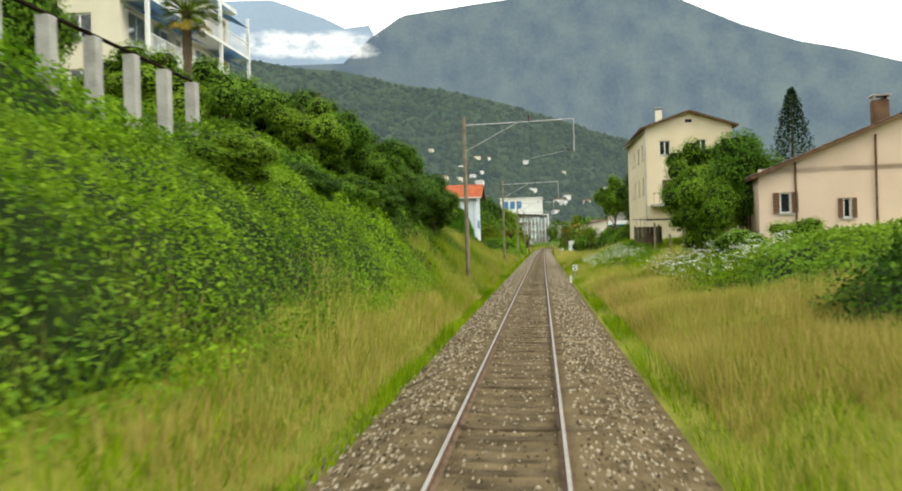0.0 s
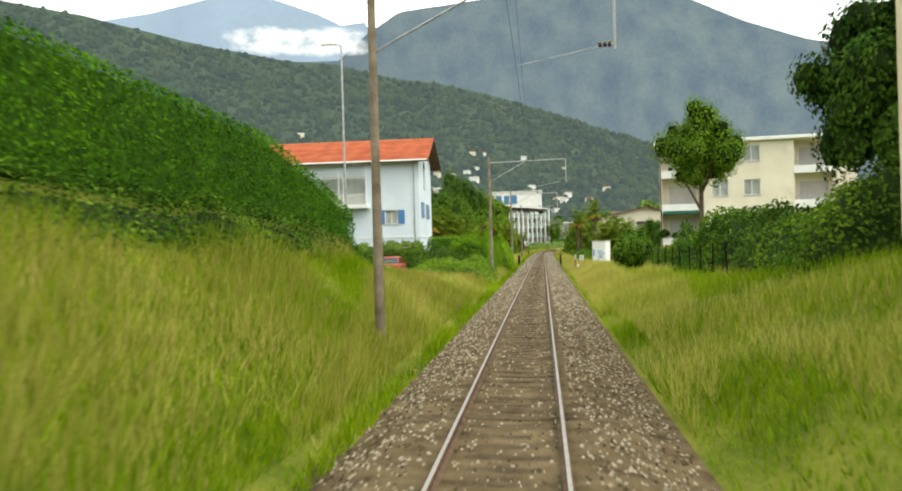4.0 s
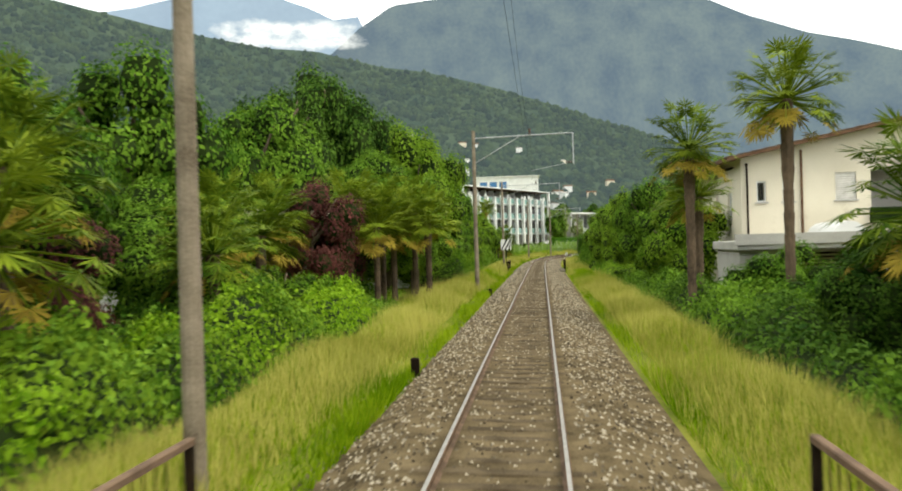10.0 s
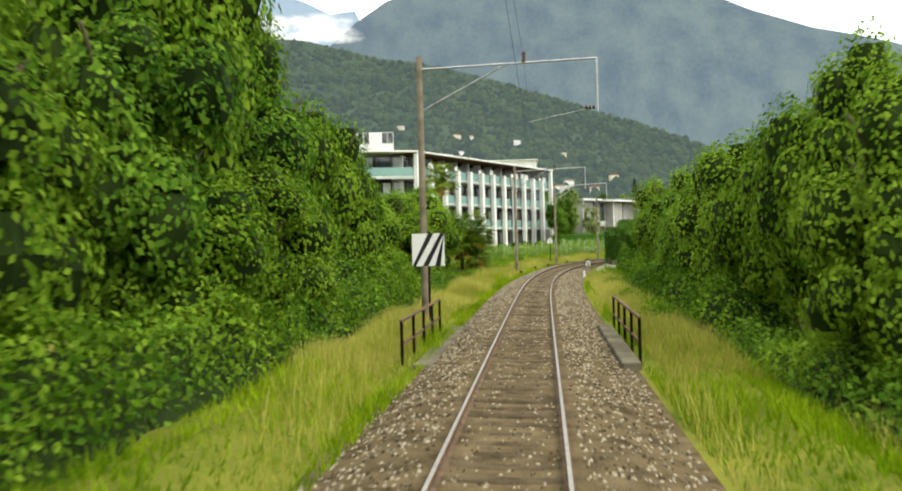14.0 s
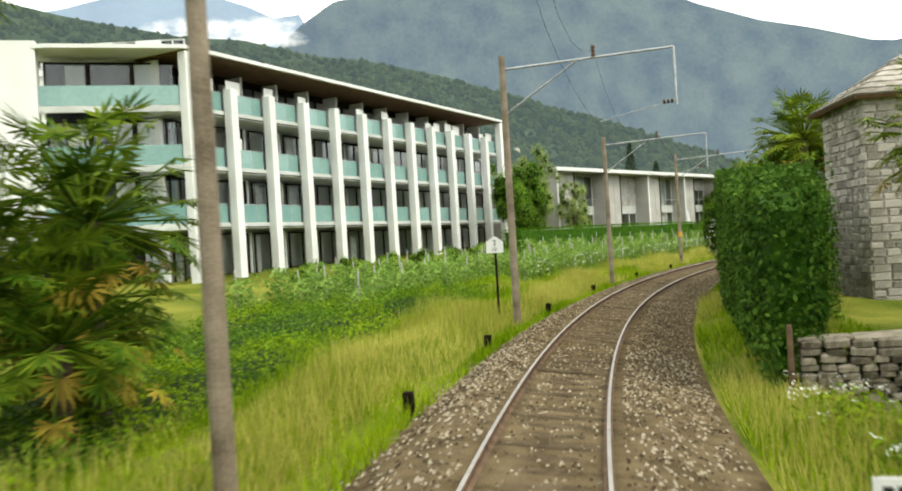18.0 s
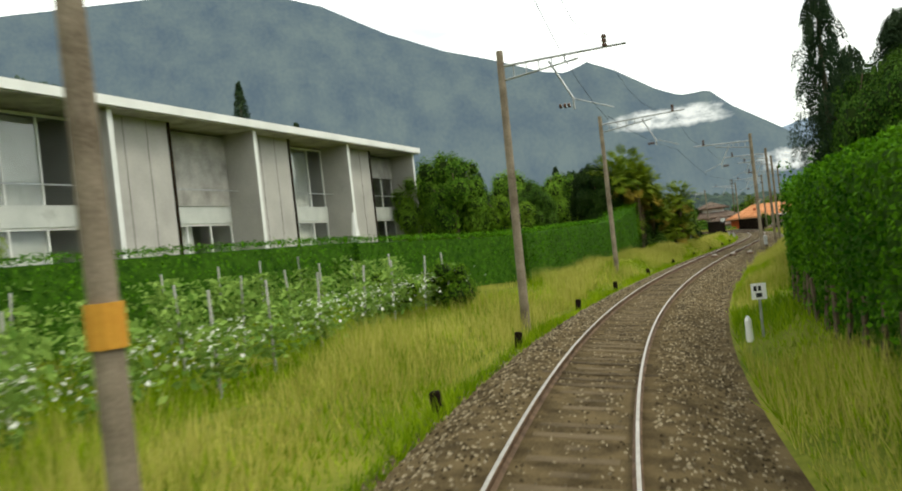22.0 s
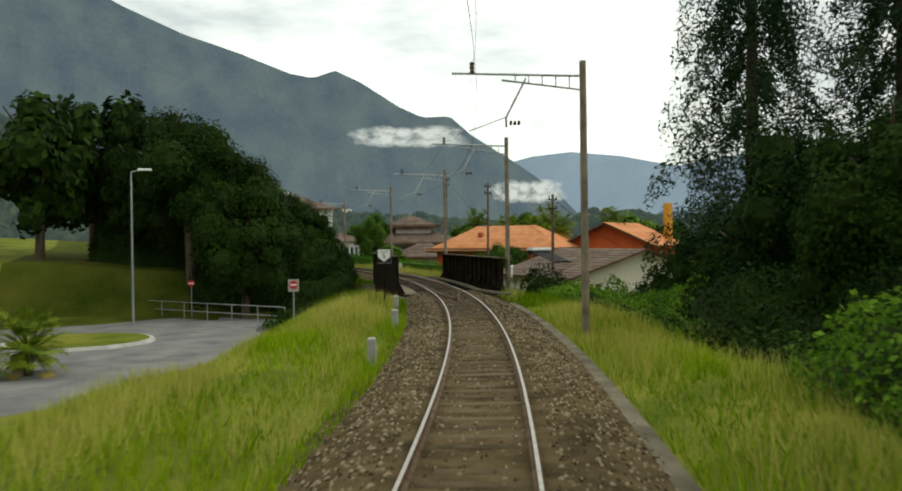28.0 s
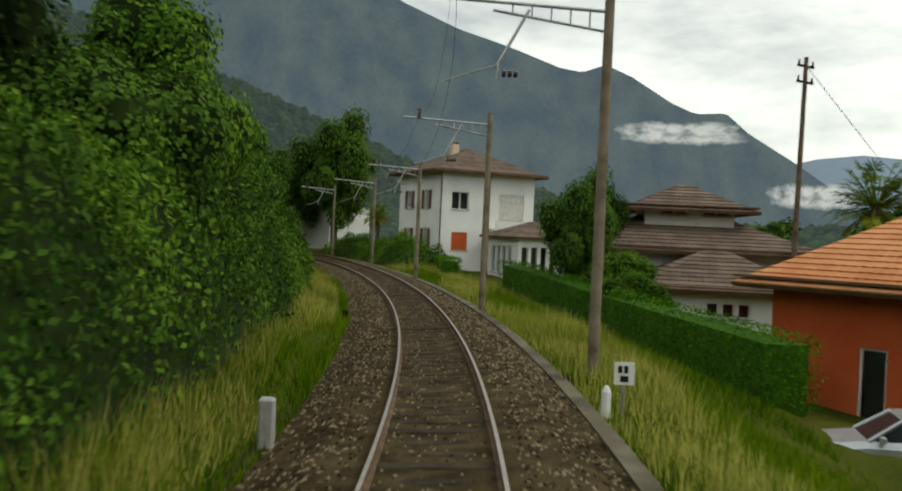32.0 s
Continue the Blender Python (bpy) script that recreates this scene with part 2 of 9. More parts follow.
M["glass"] = glass_mat("window_glass", (0.85, 0.9, 0.9))
M["rock"] = mat("field_stone", (0.16, 0.145, 0.12), (0.40, 0.37, 0.32), 0.95, 3, 30, 0.6, obj=0.5)
M["wallstone"] = mat("mossy_old_wall_stone", (0.075, 0.065, 0.045), (0.30, 0.265, 0.21), 0.95, 4, 30, 0.8, obj=0.7, spec=0.04, wear=((0.05, 0.06, 0.02), 2.0, 0.60))
M["carred"] = mat("faded_red_car_paint", (0.36, 0.045, 0.03), (0.46, 0.065, 0.04), 0.35, 2, 20, 0.0, spec=0.5)
M["carsilver"] = mat("silver_car_paint", (0.46, 0.49, 0.53), (0.58, 0.61, 0.65), 0.28, 2, 20, 0.0, metal=0.5, spec=0.5)
M["carwhite"] = mat("white_car_paint", (0.72, 0.73, 0.74), (0.80, 0.80, 0.81), 0.3, 2, 20, 0.0, spec=0.5)
M["carblack"] = mat("black_car_paint", (0.012, 0.013, 0.015), (0.025, 0.026, 0.03), 0.2, 2, 20, 0.0, spec=0.6)
M["carglass"] = mat("tinted_car_glass", (0.02, 0.025, 0.028), (0.04, 0.045, 0.05), 0.06, 2, 20, 0.0, spec=0.7)
M["rubber"] = mat("tyre_rubber", (0.012, 0.012, 0.012), (0.03, 0.03, 0.03), 0.85, 6, 40, 0.2)
M["redlamp"] = mat("red_lamp_lens", (0.5, 0.03, 0.01), (0.7, 0.10, 0.03), 0.2, 4, 20, 0.0, spec=0.6)
M["signwhite"] = mat("white_sign_enamel", (0.72, 0.72, 0.70), (0.82, 0.82, 0.80), 0.4, 2, 20, 0.0)
M["signred"] = mat("red_sign_enamel", (0.45, 0.03, 0.02), (0.55, 0.05, 0.03), 0.4, 2, 20, 0.0)
M["black"] = mat("black_paint", (0.012, 0.012, 0.012), (0.03, 0.03, 0.03), 0.5, 2, 20, 0.0)
M["awninggreen"] = mat("dark_green_awning_cloth", (0.010, 0.050, 0.035), (0.022, 0.085, 0.060), 0.9, 2, 30, 0.1)
M["ochre"] = mat("ochre_paint", (0.5, 0.22, 0.03), (0.62, 0.32, 0.05), 0.6, 2, 20, 0.1)
M["bluepaint"] = mat("spray_paint_blue", (0.10, 0.26, 0.55), (0.20, 0.40, 0.68), 0.6, 2, 20, 0.0)
M["leaf"] = mat("leaf_green", (0.038, 0.100, 0.008), (0.180, 0.315, 0.032), 0.6, 0.5, 3, 0.0, island=0.45, obj=0.25, trans=0.3)
M["leafdark"] = mat("leaf_dark_green", (0.019, 0.055, 0.007), (0.098, 0.185, 0.024), 0.6, 0.5, 3, 0.0, island=0.45, obj=0.25, trans=0.22)
M["leafbright"] = mat("leaf_bright_green", (0.050, 0.120, 0.006), (0.22, 0.345, 0.030), 0.6, 0.5, 3, 0.0, island=0.45, obj=0.25, trans=0.35)
M["leafwillow"] = mat("pale_feathery_leaf", (0.12, 0.18, 0.045), (0.34, 0.42, 0.14), 0.7, 0.5, 3, 0.0, island=0.45, obj=0.2, trans=0.35)
M["leafred"] = mat("leaf_dark_red", (0.05, 0.018, 0.018), (0.14, 0.05, 0.04), 0.6, 0.5, 3, 0.0, island=0.35, trans=0.2)
M["conifer"] = mat("conifer_needles", (0.016, 0.036, 0.016), (0.062, 0.094, 0.045), 0.7, 0.5, 3, 0.0, island=0.35, obj=0.2, trans=0.1)
M["blueneedle"] = mat("blue_spruce_needles", (0.10, 0.15, 0.15), (0.26, 0.33, 0.32), 0.7, 0.5, 3, 0.0, island=0.35, trans=0.1)
M["hedge"] = mat("clipped_hedge_leaf", (0.018, 0.075, 0.003), (0.095, 0.235, 0.009), 0.6, 0.4, 3, 0.0, island=0.45, trans=0.22)
# inner leaf green, darkened for the shade between hedge leaves
M["hedgecore"] = mat("inner_hedge_green", (0.014, 0.050, 0.003), (0.055, 0.135, 0.008), 0.9, 4, 22, 0.6)
# near-black green: shade inside foliage put into the colour; also one balcony cloth
M["core"] = mat("inner_shade_green", (0.008, 0.018, 0.003), (0.026, 0.046, 0.008), 0.95, 1, 8, 0.3)
M["palm"] = mat("palm_frond", (0.040, 0.090, 0.006), (0.21, 0.27, 0.022), 0.5, 0.6, 3, 0.0, island=0.3, obj=0.2, trans=0.2)
M["palmdry"] = mat("dry_palm_frond", (0.14, 0.10, 0.015), (0.36, 0.27, 0.04), 0.7, 0.6, 3, 0.0, island=0.3, trans=0.2)
M["grass"] = mat("grass_blade", (0.085, 0.175, 0.003), (0.29, 0.40, 0.016), 0.7, 0.12, 2, 0.0, island=0.35, trans=0.3)
# dim copy of the grass: tree shade put into its colour
M["dimgrass"] = mat("dim_grass_blade", (0.040, 0.100, 0.002), (0.170, 0.255, 0.010), 0.7, 0.12, 2, 0.0, island=0.45, trans=0.3)
M["straw"] = mat("dry_grass_stalk", (0.25, 0.255, 0.040), (0.55, 0.51, 0.13), 0.8, 0.15, 2, 0.0, island=0.35, trans=0.3)
M["flower"] = mat("white_flower", (0.60, 0.62, 0.52), (0.80, 0.80, 0.74), 0.8, 2, 8, 0.0, island=0.3, trans=0.3)
M["tan"] = mat("dry_meadow_stalk", (0.27, 0.215, 0.05), (0.54, 0.43, 0.14), 0.8, 0.15, 2, 0.0, island=0.35, trans=0.3)
M["leaffresh"] = mat("leaf_fresh_green", (0.070, 0.175, 0.005), (0.27, 0.44, 0.026), 0.6, 0.5, 3, 0.0, island=0.45, obj=0.25, trans=0.4)
M["leaflime"] = mat("leaf_lime_green", (0.11, 0.25, 0.006), (0.40, 0.60, 0.040), 0.6, 0.5, 3, 0.0, island=0.45, trans=0.4)
# near-black leaf copy: dim, backlit foliage put into the colour
M["leafdusk"] = mat("leaf_shade_green", (0.004, 0.014, 0.002), (0.028, 0.056, 0.008), 0.55, 0.5, 3, 0.0, island=0.45, obj=0.2, trans=0.12)
M["vine"] = mat("vine_leaf", (0.11, 0.21, 0.035), (0.30, 0.43, 0.10), 0.6, 0.5, 3, 0.0, island=0.35, trans=0.3)
# third colour and last number: blue air haze put in as glow
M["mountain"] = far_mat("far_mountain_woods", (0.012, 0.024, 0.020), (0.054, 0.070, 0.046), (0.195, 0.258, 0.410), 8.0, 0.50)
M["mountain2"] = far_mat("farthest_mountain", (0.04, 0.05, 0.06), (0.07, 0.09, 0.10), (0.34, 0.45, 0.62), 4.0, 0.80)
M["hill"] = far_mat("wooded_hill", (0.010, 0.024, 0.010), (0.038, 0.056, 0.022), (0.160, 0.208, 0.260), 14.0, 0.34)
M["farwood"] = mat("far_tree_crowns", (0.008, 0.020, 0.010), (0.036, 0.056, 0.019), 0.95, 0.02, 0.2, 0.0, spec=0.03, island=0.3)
# the same haze glow on the hillside tree crowns
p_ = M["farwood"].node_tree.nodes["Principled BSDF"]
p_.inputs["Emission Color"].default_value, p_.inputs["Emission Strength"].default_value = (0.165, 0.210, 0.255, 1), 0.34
M["troughlid"] = mat("dark_concrete_lid", (0.07, 0.06, 0.04), (0.19, 0.165, 0.12), 0.95, 1.2, 30, 0.4)


def cloud_mat():
    """Thin low cloud, torn at its rims."""
    m = bpy.data.materials.new("low_cloud")
    m.use_nodes = True
    n, k = m.node_tree.nodes, m.node_tree.links
    co, sep, nz = n.new("ShaderNodeTexCoord"), n.new("ShaderNodeSeparateXYZ"), n.new("ShaderNodeTexNoise")
    k.new(co.outputs["UV"], sep.inputs[0])
    mp_ = n.new("ShaderNodeMapping")
    mp_.inputs["Scale"].default_value = (7, 2.2, 1)
    k.new(co.outputs["UV"], mp_.inputs[0])
    k.new(mp_.outputs[0], nz.inputs["Vector"])
    nz.inputs["Scale"].default_value, nz.inputs["Detail"].default_value, nz.inputs["Roughness"].default_value = 1.3, 8, 0.62
    fall = []
    for ax in ("X", "Y"):
        a = n.new("ShaderNodeMath")
        a.operation = "PINGPONG"
        a.inputs[1].default_value = 0.5
        k.new(sep.outputs[ax], a.inputs[0])
        b = n.new("ShaderNodeMath")
        b.operation, b.use_clamp = "MULTIPLY", True
        b.inputs[1].default_value = 3.0
        k.new(a.outputs[0], b.inputs[0])
        fall.append(b)
    f = n.new("ShaderNodeMath")
    f.operation = "MULTIPLY"
    k.new(fall[0].outputs[0], f.inputs[0])
    k.new(fall[1].outputs[0], f.inputs[1])
    g = n.new("ShaderNodeMath")
    g.operation = "MULTIPLY"
    k.new(f.outputs[0], g.inputs[0])
    k.new(nz.outputs["Fac"], g.inputs[1])
    r = n.new("ShaderNodeValToRGB")
    r.color_ramp.elements[0].position, r.color_ramp.elements[1].position = 0.30, 0.56
    k.new(g.outputs[0], r.inputs[0])
    # emission takes the place of daylight falling on the cloud
    e, t, mx = n.new("ShaderNodeEmission"), n.new("ShaderNodeBsdfTransparent"), n.new("ShaderNodeMixShader")
    e.inputs["Color"].default_value, e.inputs["Strength"].default_value = (0.93, 0.96, 1.0, 1), 1.15
    k.new(r.outputs[0], mx.inputs[0])
    k.new(t.outputs[0], mx.inputs[1])
    k.new(e.outputs[0], mx.inputs[2])
    k.new(mx.outputs[0], n["Material Output"].inputs["Surface"])
    return m


M["cloud"] = cloud_mat()

# ---- the line of the track: curvature (1/100 m) and cant (degrees) by distance ----
KS = [-40.0, 150.0, 190.0] + [202.0 + 12 * i for i in range(36)] + [680.0]
KV = [0.0000, 0.0046, -0.0051, 0.0213, -0.0162, 0.0124, -0.0034, 0.0177, 0.0105, 0.0086, 0.1362, 0.2772, 0.3871, 0.5560, 0.5956, 0.6327, 0.6038, 0.6224, 0.6262, 0.5688, 0.4035, 0.2672, 0.1698, -0.0113, -0.3144, -0.2365, -0.4238, -0.5151, -0.6513, -0.6208, -0.6217, -0.5891, -0.4861, -0.4553, -0.4699, -0.4873, -0.5043, -0.5210, -0.5376, -0.5542]
CS = [170.0 + 20 * i for i in range(24)]
CV = [1.732, 1.700, 1.548, 1.960, 1.169, 1.156, 2.286, 4.201, 6.361, 6.564, 6.629, 6.735, 4.453, 2.317, 1.217, -0.453, -2.169, -2.514, -2.591, -3.746, -5.170, -6.241, -7.085, -7.850]
DS = 0.5
SG = np.arange(-40, 680, DS)
kap = np.interp(SG, KS, KV) / 100
PSI = np.concatenate([[0], np.cumsum((kap[1:] + kap[:-1]) / 2 * DS)])
PSI -= np.interp(0, SG, PSI)
pm = (PSI[1:] + PSI[:-1]) / 2
XG = np.concatenate([[0], np.cumsum(np.sin(pm) * DS)])
YG = np.concatenate([[0], np.cumsum(np.cos(pm) * DS)])
XG -= np.interp(0, SG, XG)
YG -= np.interp(0, SG, YG)


def heading(s):
    return np.interp(s, SG, PSI)


def cant(s):
    return np.radians(np.interp(s, CS, CV))


def at(s, l):
    """World x, y at distance s along the track and l to its right."""
    h = heading(s)
    return np.interp(s, SG, XG) + l * np.cos(h), np.interp(s, SG, YG) - l * np.sin(h)


# ---- the lie of the land: heights by distance from the track, at stations along it ----
LL = np.array([-110, -60, -25, -14, -9, -6, -4.2, -2.9, -2.2, -1.5, 0, 1.5, 2.2, 2.9, 4.2, 6, 9, 14, 25, 60, 110.0])
STS, STZ = [], []


def station(s, left, right, bed=-0.175):
    STS.append(s)
    drop = bed
    up = 0.045 if bed > -1 else 0.0
    mid = (drop - 0.3, drop - 0.22, drop + up, drop, drop + up, drop - 0.22, drop - 0.3)
    STZ.append([left[-1] + 1, *reversed(left), *mid, *right, right[-1] - 0.5])


station(-40, (.8, 2.8, 5.3, 6.2, 6.8, 8), (.1, .5, 1.3, 2.2, 2.6, 3))
station(60, (.7, 2.6, 5.0, 5.8, 6.6, 8), (.1, .5, 1.5, 2.2, 2.6, 3))
station(92, (.6, 1.7, 4.0, 5.2, 6.2, 8), (.2, .9, 2.2, 2.6, 2.8, 3))
station(106, (.5, 1.4, 3.7, 4.1, 4.5, 6), (.2, .7, 1.4, 2.0, 2.2, 2))
station(116, (.4, .8, 2.5, 2.8, 3.2, 5), (.2, .6, .8, .9, .8, .5))
station(123, (.3, .5, .7, .8, 1.2, 4), (.2, .5, .6, .6, .5, 0))
station(150, (.2, .1, 0, 0, .2, 3), (.15, .3, .2, -.4, -.8, -1))
station(170, (-.2, -.6, -1, -1.2, -1, 1), (0, 0, -.6, -1.4, -2.0, -2.4))
station(180, (-.2, -1.2, -2.6, -2.8, -2.6, -1), (-.2, -1, -2.5, -3.1, -3.2, -3.2))
station(190, (-.1, -.7, -1.6, -2, -2, -1), (-.1, -.9, -2.5, -3.1, -3.2, -3.2))
station(210, (0, -.4, -1, -1.4, -1.5, 0), (-.1, -.7, -1.8, -2.6, -2.8, -3))
station(258, (0, -.3, -.8, -1.2, -1.2, 0), (-.2, -.9, -1.9, -2.4, -2.6, -3))
station(285, (-.1, -.8, -1.6, -2, -1.6, 0), (-.2, -1, -2, -2.4, -2.6, -3))
station(310, (0, -.5, -1.2, -1.2, -.5, 1), (-.1, -.5, -1.4, -2, -2.4, -3))
station(324.4, (.05, -.25, -.6, -.5, .3, 1.5), (-.55, -1.3, -1.8, -2, -2.4, -3))
station(327, (.05, -.2, -.5, -.4, .4, 1.6), (-.1, -.1, -.2, -.3, -.5, -2))
station(340, (.1, 0, -.1, .2, 1, 2), (-.1, -.1, -.2, -.3, -.5, -1))
station(400, (.2, .3, .5, 1.2, 2.4, 4), (-.1, -.1, 0, 0, 0, 0))
station(440, (.3, .5, .8, 1, 1.5, 3), (0, 0, 0, 0, 0, 0))
station(470, (.1, -.1, -.8, -1.7, -2.2, -2.2), (0, -.1, -.3, -.5, -1, -1))
station(490, (-.1, -.6, -2.2, -2.45, -2.3, -2.3), (-.1, -.6, -1.5, -2, -2.5, -3))
station(504.7, (-.15, -.5, -2.0, -2.4, -2.3, -2.2), (-.3, -1, -2, -2.5, -2.7, -3))
station(505.9, (-3, -3.1, -2.5, -2.25, -2.2, -2), (-3, -3.2, -3.2, -3.2, -3, -3), -3.0)
station(517, (-3, -3.1, -2.3, -2.0, -1.6, -1), (-3, -3.2, -3.2, -3.2, -3, -3), -3.0)
station(519, (-.2, -.4, -.3, .5, 1.5, 3), (-.35, -1.3, -2.7, -2.9, -3, -3))
station(535, (-.1, -.1, .1, .9, 2.0, 3.7), (-.35, -1.3, -2.6, -2.9, -3, -3))
station(545, (-.1, .1, .4, 1.1, 2.4, 4.3), (-.2, -.75, -1.7, -2.5, -2.8, -3))
station(560, (0, .3, .8, 1.5, 3, 5), (-.2, -.7, -1.6, -2.4, -2.7, -3))
station(600, (.2, .6, 1.2, 2, 3, 6), (0, -.1, -.2, -.3, -.5, -1))
station(680, (.2, .6, 1.2, 2, 3, 6), (0, -.1, -.2, -.3, -.5, -1))
STS, STZ = np.array(STS), np.array(STZ)


def zg(s, l):
    """Height of the ground."""
    s, l = np.broadcast_arrays(np.asarray(s, float), np.asarray(l, float))
    i = np.clip(np.searchsorted(STS, s) - 1, 0, len(STS) - 2)
    w = np.clip((s - STS[i]) / (STS[i + 1] - STS[i]), 0, 1)
    j = np.clip(np.searchsorted(LL, l) - 1, 0, len(LL) - 2)
    v = np.clip((l - LL[j]) / (LL[j + 1] - LL[j]), 0, 1)
    a = STZ[i, j] * (1 - v) + STZ[i, j + 1] * v
    b = STZ[i + 1, j] * (1 - v) + STZ[i + 1, j + 1] * v
    tilt = np.clip(1.6 - np.abs(l) / 2.5, 0, 1)
    return a * (1 - w) + b * w - l * np.sin(cant(s)) * tilt


def spot(s, l, dz=0.0):
    x, y = at(s, l)
    return float(x), float(y), float(zg(s, l)) + dz


def yaw(s):
    """Turn about z, in degrees, of a thing that faces along the track at s."""
    return -math.degrees(float(heading(s)))


# ---- mesh tools ----
class MB:
    """Gathers corners and faces of one mesh."""

    def __init__(self):
        self.v, self.f, self.mi, self.m = [], [], [], 0

    def add(self, vs, fs):
        o = len(self.v)
        self.v += [tuple(p) for p in vs]
        self.f += [tuple(o + i for i in q) for q in fs]
        self.mi += [self.m] * len(fs)
        return self

    def box(self, x0, y0, z0, x1, y1, z1, c=0.0):
        """A box, its upright and top edges cut off by c."""
        if c <= 0:
            vs = [(x, y, z) for z in (z0, z1) for x, y in ((x0, y0), (x1, y0), (x1, y1), (x0, y1))]
            return self.add(vs, [(3, 2, 1, 0), (4, 5, 6, 7), (0, 1, 5, 4), (1, 2, 6, 5), (2, 3, 7, 6), (3, 0, 4, 7)])
        ring = [(x0 + c, y0), (x1 - c, y0), (x1, y0 + c), (x1, y1 - c), (x1 - c, y1), (x0 + c, y1), (x0, y1 - c), (x0, y0 + c)]
        mx, my = (x0 + x1) / 2, (y0 + y1) / 2
        sx, sy = 1 - 2 * c / max(x1 - x0, 1e-6), 1 - 2 * c / max(y1 - y0, 1e-6)
        top = [(mx + (x - mx) * sx, my + (y - my) * sy) for x, y in ring]
        vs = [(x, y, z0) for x, y in ring] + [(x, y, z1 - c) for x, y in ring] + [(x, y, z1) for x, y in top]
        fs = [tuple(range(7, -1, -1)), tuple(range(16, 24))]
        for r in (0, 8):
            fs += [(r + i, r + (i + 1) % 8, r + 8 + (i + 1) % 8, r + 8 + i) for i in range(8)]
        return self.add(vs, fs)

    def tube(self, p0, p1, r0, r1=None, n=8, caps=True):
        r1 = r0 if r1 is None else r1
        p0, p1 = Vector(p0), Vector(p1)
        d = (p1 - p0).normalized()
        u = d.orthogonal().normalized()
        w = d.cross(u)
        vs = []
        for p, r in ((p0, r0), (p1, r1)):
            vs += [p + r * (math.cos(2 * math.pi * i / n) * u + math.sin(2 * math.pi * i / n) * w) for i in range(n)]
        fs = [(i, (i + 1) % n, n + (i + 1) % n, n + i) for i in range(n)]
        if caps:
            fs += [tuple(range(n - 1, -1, -1)), tuple(range(n, 2 * n))]
        return self.add(vs, fs)

    def path(self, pts, r, n=6):
        for a, b in zip(pts[:-1], pts[1:]):
            self.tube(a, b, r, r, n)
        return self

    def prism(self, poly, y0, y1):
        """A polygon in x, z drawn out along y."""
        n = len(poly)
        vs = [(x, y0, z) for x, z in poly] + [(x, y1, z) for x, z in poly]
        return self.add(vs, [tuple(range(n)), tuple(range(2 * n - 1, n - 1, -1))] + [(i, n + i, n + (i + 1) % n, (i + 1) % n) for i in range(n)])

    def weld(self):
        """Joins corners that lie at the same place."""
        seen, back, vs = {}, [], []
        for p in self.v:
            k = tuple(round(c, 4) for c in p)
            if k not in seen:
                seen[k] = len(vs)
                vs.append(p)
            back.append(seen[k])
        self.v, self.f = vs, [tuple(back[i] for i in q) for q in self.f]
        return self

    def mesh(self, name, *mats):
        me = bpy.data.meshes.new(name)
        me.from_pydata([tuple(p) for p in self.v], [], self.f)
        for m in mats:
            me.materials.append(m)
        if any(self.mi):
            me.polygons.foreach_set("material_index", self.mi)
        me.update()
        return me


def np_mesh(name, v, f, mat_, smooth=False):
    """A mesh from arrays of corners and of faces with the same number of corners each."""
    me = bpy.data.meshes.new(name)
    v, f = np.asarray(v, np.float32), np.asarray(f, np.int32)
    me.vertices.add(len(v))
    me.vertices.foreach_set("co", v.ravel())
    me.loops.add(f.size)
    me.loops.foreach_set("vertex_index", f.ravel())
    me.polygons.add(len(f))
    me.polygons.foreach_set("loop_start", np.arange(0, f.size, f.shape[1], dtype=np.int32))
    if smooth:
        me.polygons.foreach_set("use_smooth", np.ones(len(f), bool))
    me.materials.append(mat_)
    me.update(calc_edges=True)
    return me


def part(name, data, mats, parent=None, label="", loc=None):
    """Links a mesh (or what an MB holds) as one object, under parent if given."""
    if isinstance(data, MB):
        data = data.mesh(name, *(mats if isinstance(mats, (list, tuple)) else (mats,)))
    ob = new(name, data)
    if parent:
        ob.parent = parent
    if loc is not None:
        ob.matrix_basis = loc
    if label:
        ob["label"] = label
    return ob


def thing(name, m, label, category, group="", kind=""):
    ob = tagged(new(name), label, category, group, kind)
    ob.matrix_basis = m
    return ob


# ---- ground: one sheet along the line ----
rng = np.random.default_rng(7)
gs = np.concatenate([[-60], np.arange(-40, 678, 1.5), [700]])
gl = np.concatenate([[-150], np.arange(-110, -30, 10), np.arange(-30, -12, 2.0), np.arange(-12, -2.6, 0.8), [-2.6, -2.2, -1.85, -1.5, -0.75, 0, 0.75, 1.5, 1.85, 2.2, 2.6], np.arange(3.4, 12.2, 0.8), np.arange(13, 30, 2.0), np.arange(30, 111, 10), [150]])
gS, gL = np.meshgrid(gs, gl, indexing="ij")
gX, gY = at(gS.ravel(), 0)[0].reshape(gS.shape), at(gS.ravel(), 0)[1].reshape(gS.shape)
hh = heading(gS.ravel()).reshape(gS.shape)
gX, gY = gX + gL * np.cos(hh), gY - gL * np.sin(hh)
gZ = zg(gS, gL)
rough_ = np.clip((np.abs(gL) - 2.6) / 3, 0, 1)
gZ = gZ + rough_ * rng.normal(0, 0.06, gZ.shape)
gZ[:, 0] = gZ[:, -1] = gZ[0] = gZ[-1] = -7.3
nx = len(gl)
idx = np.arange(len(gs) * nx).reshape(len(gs), nx)
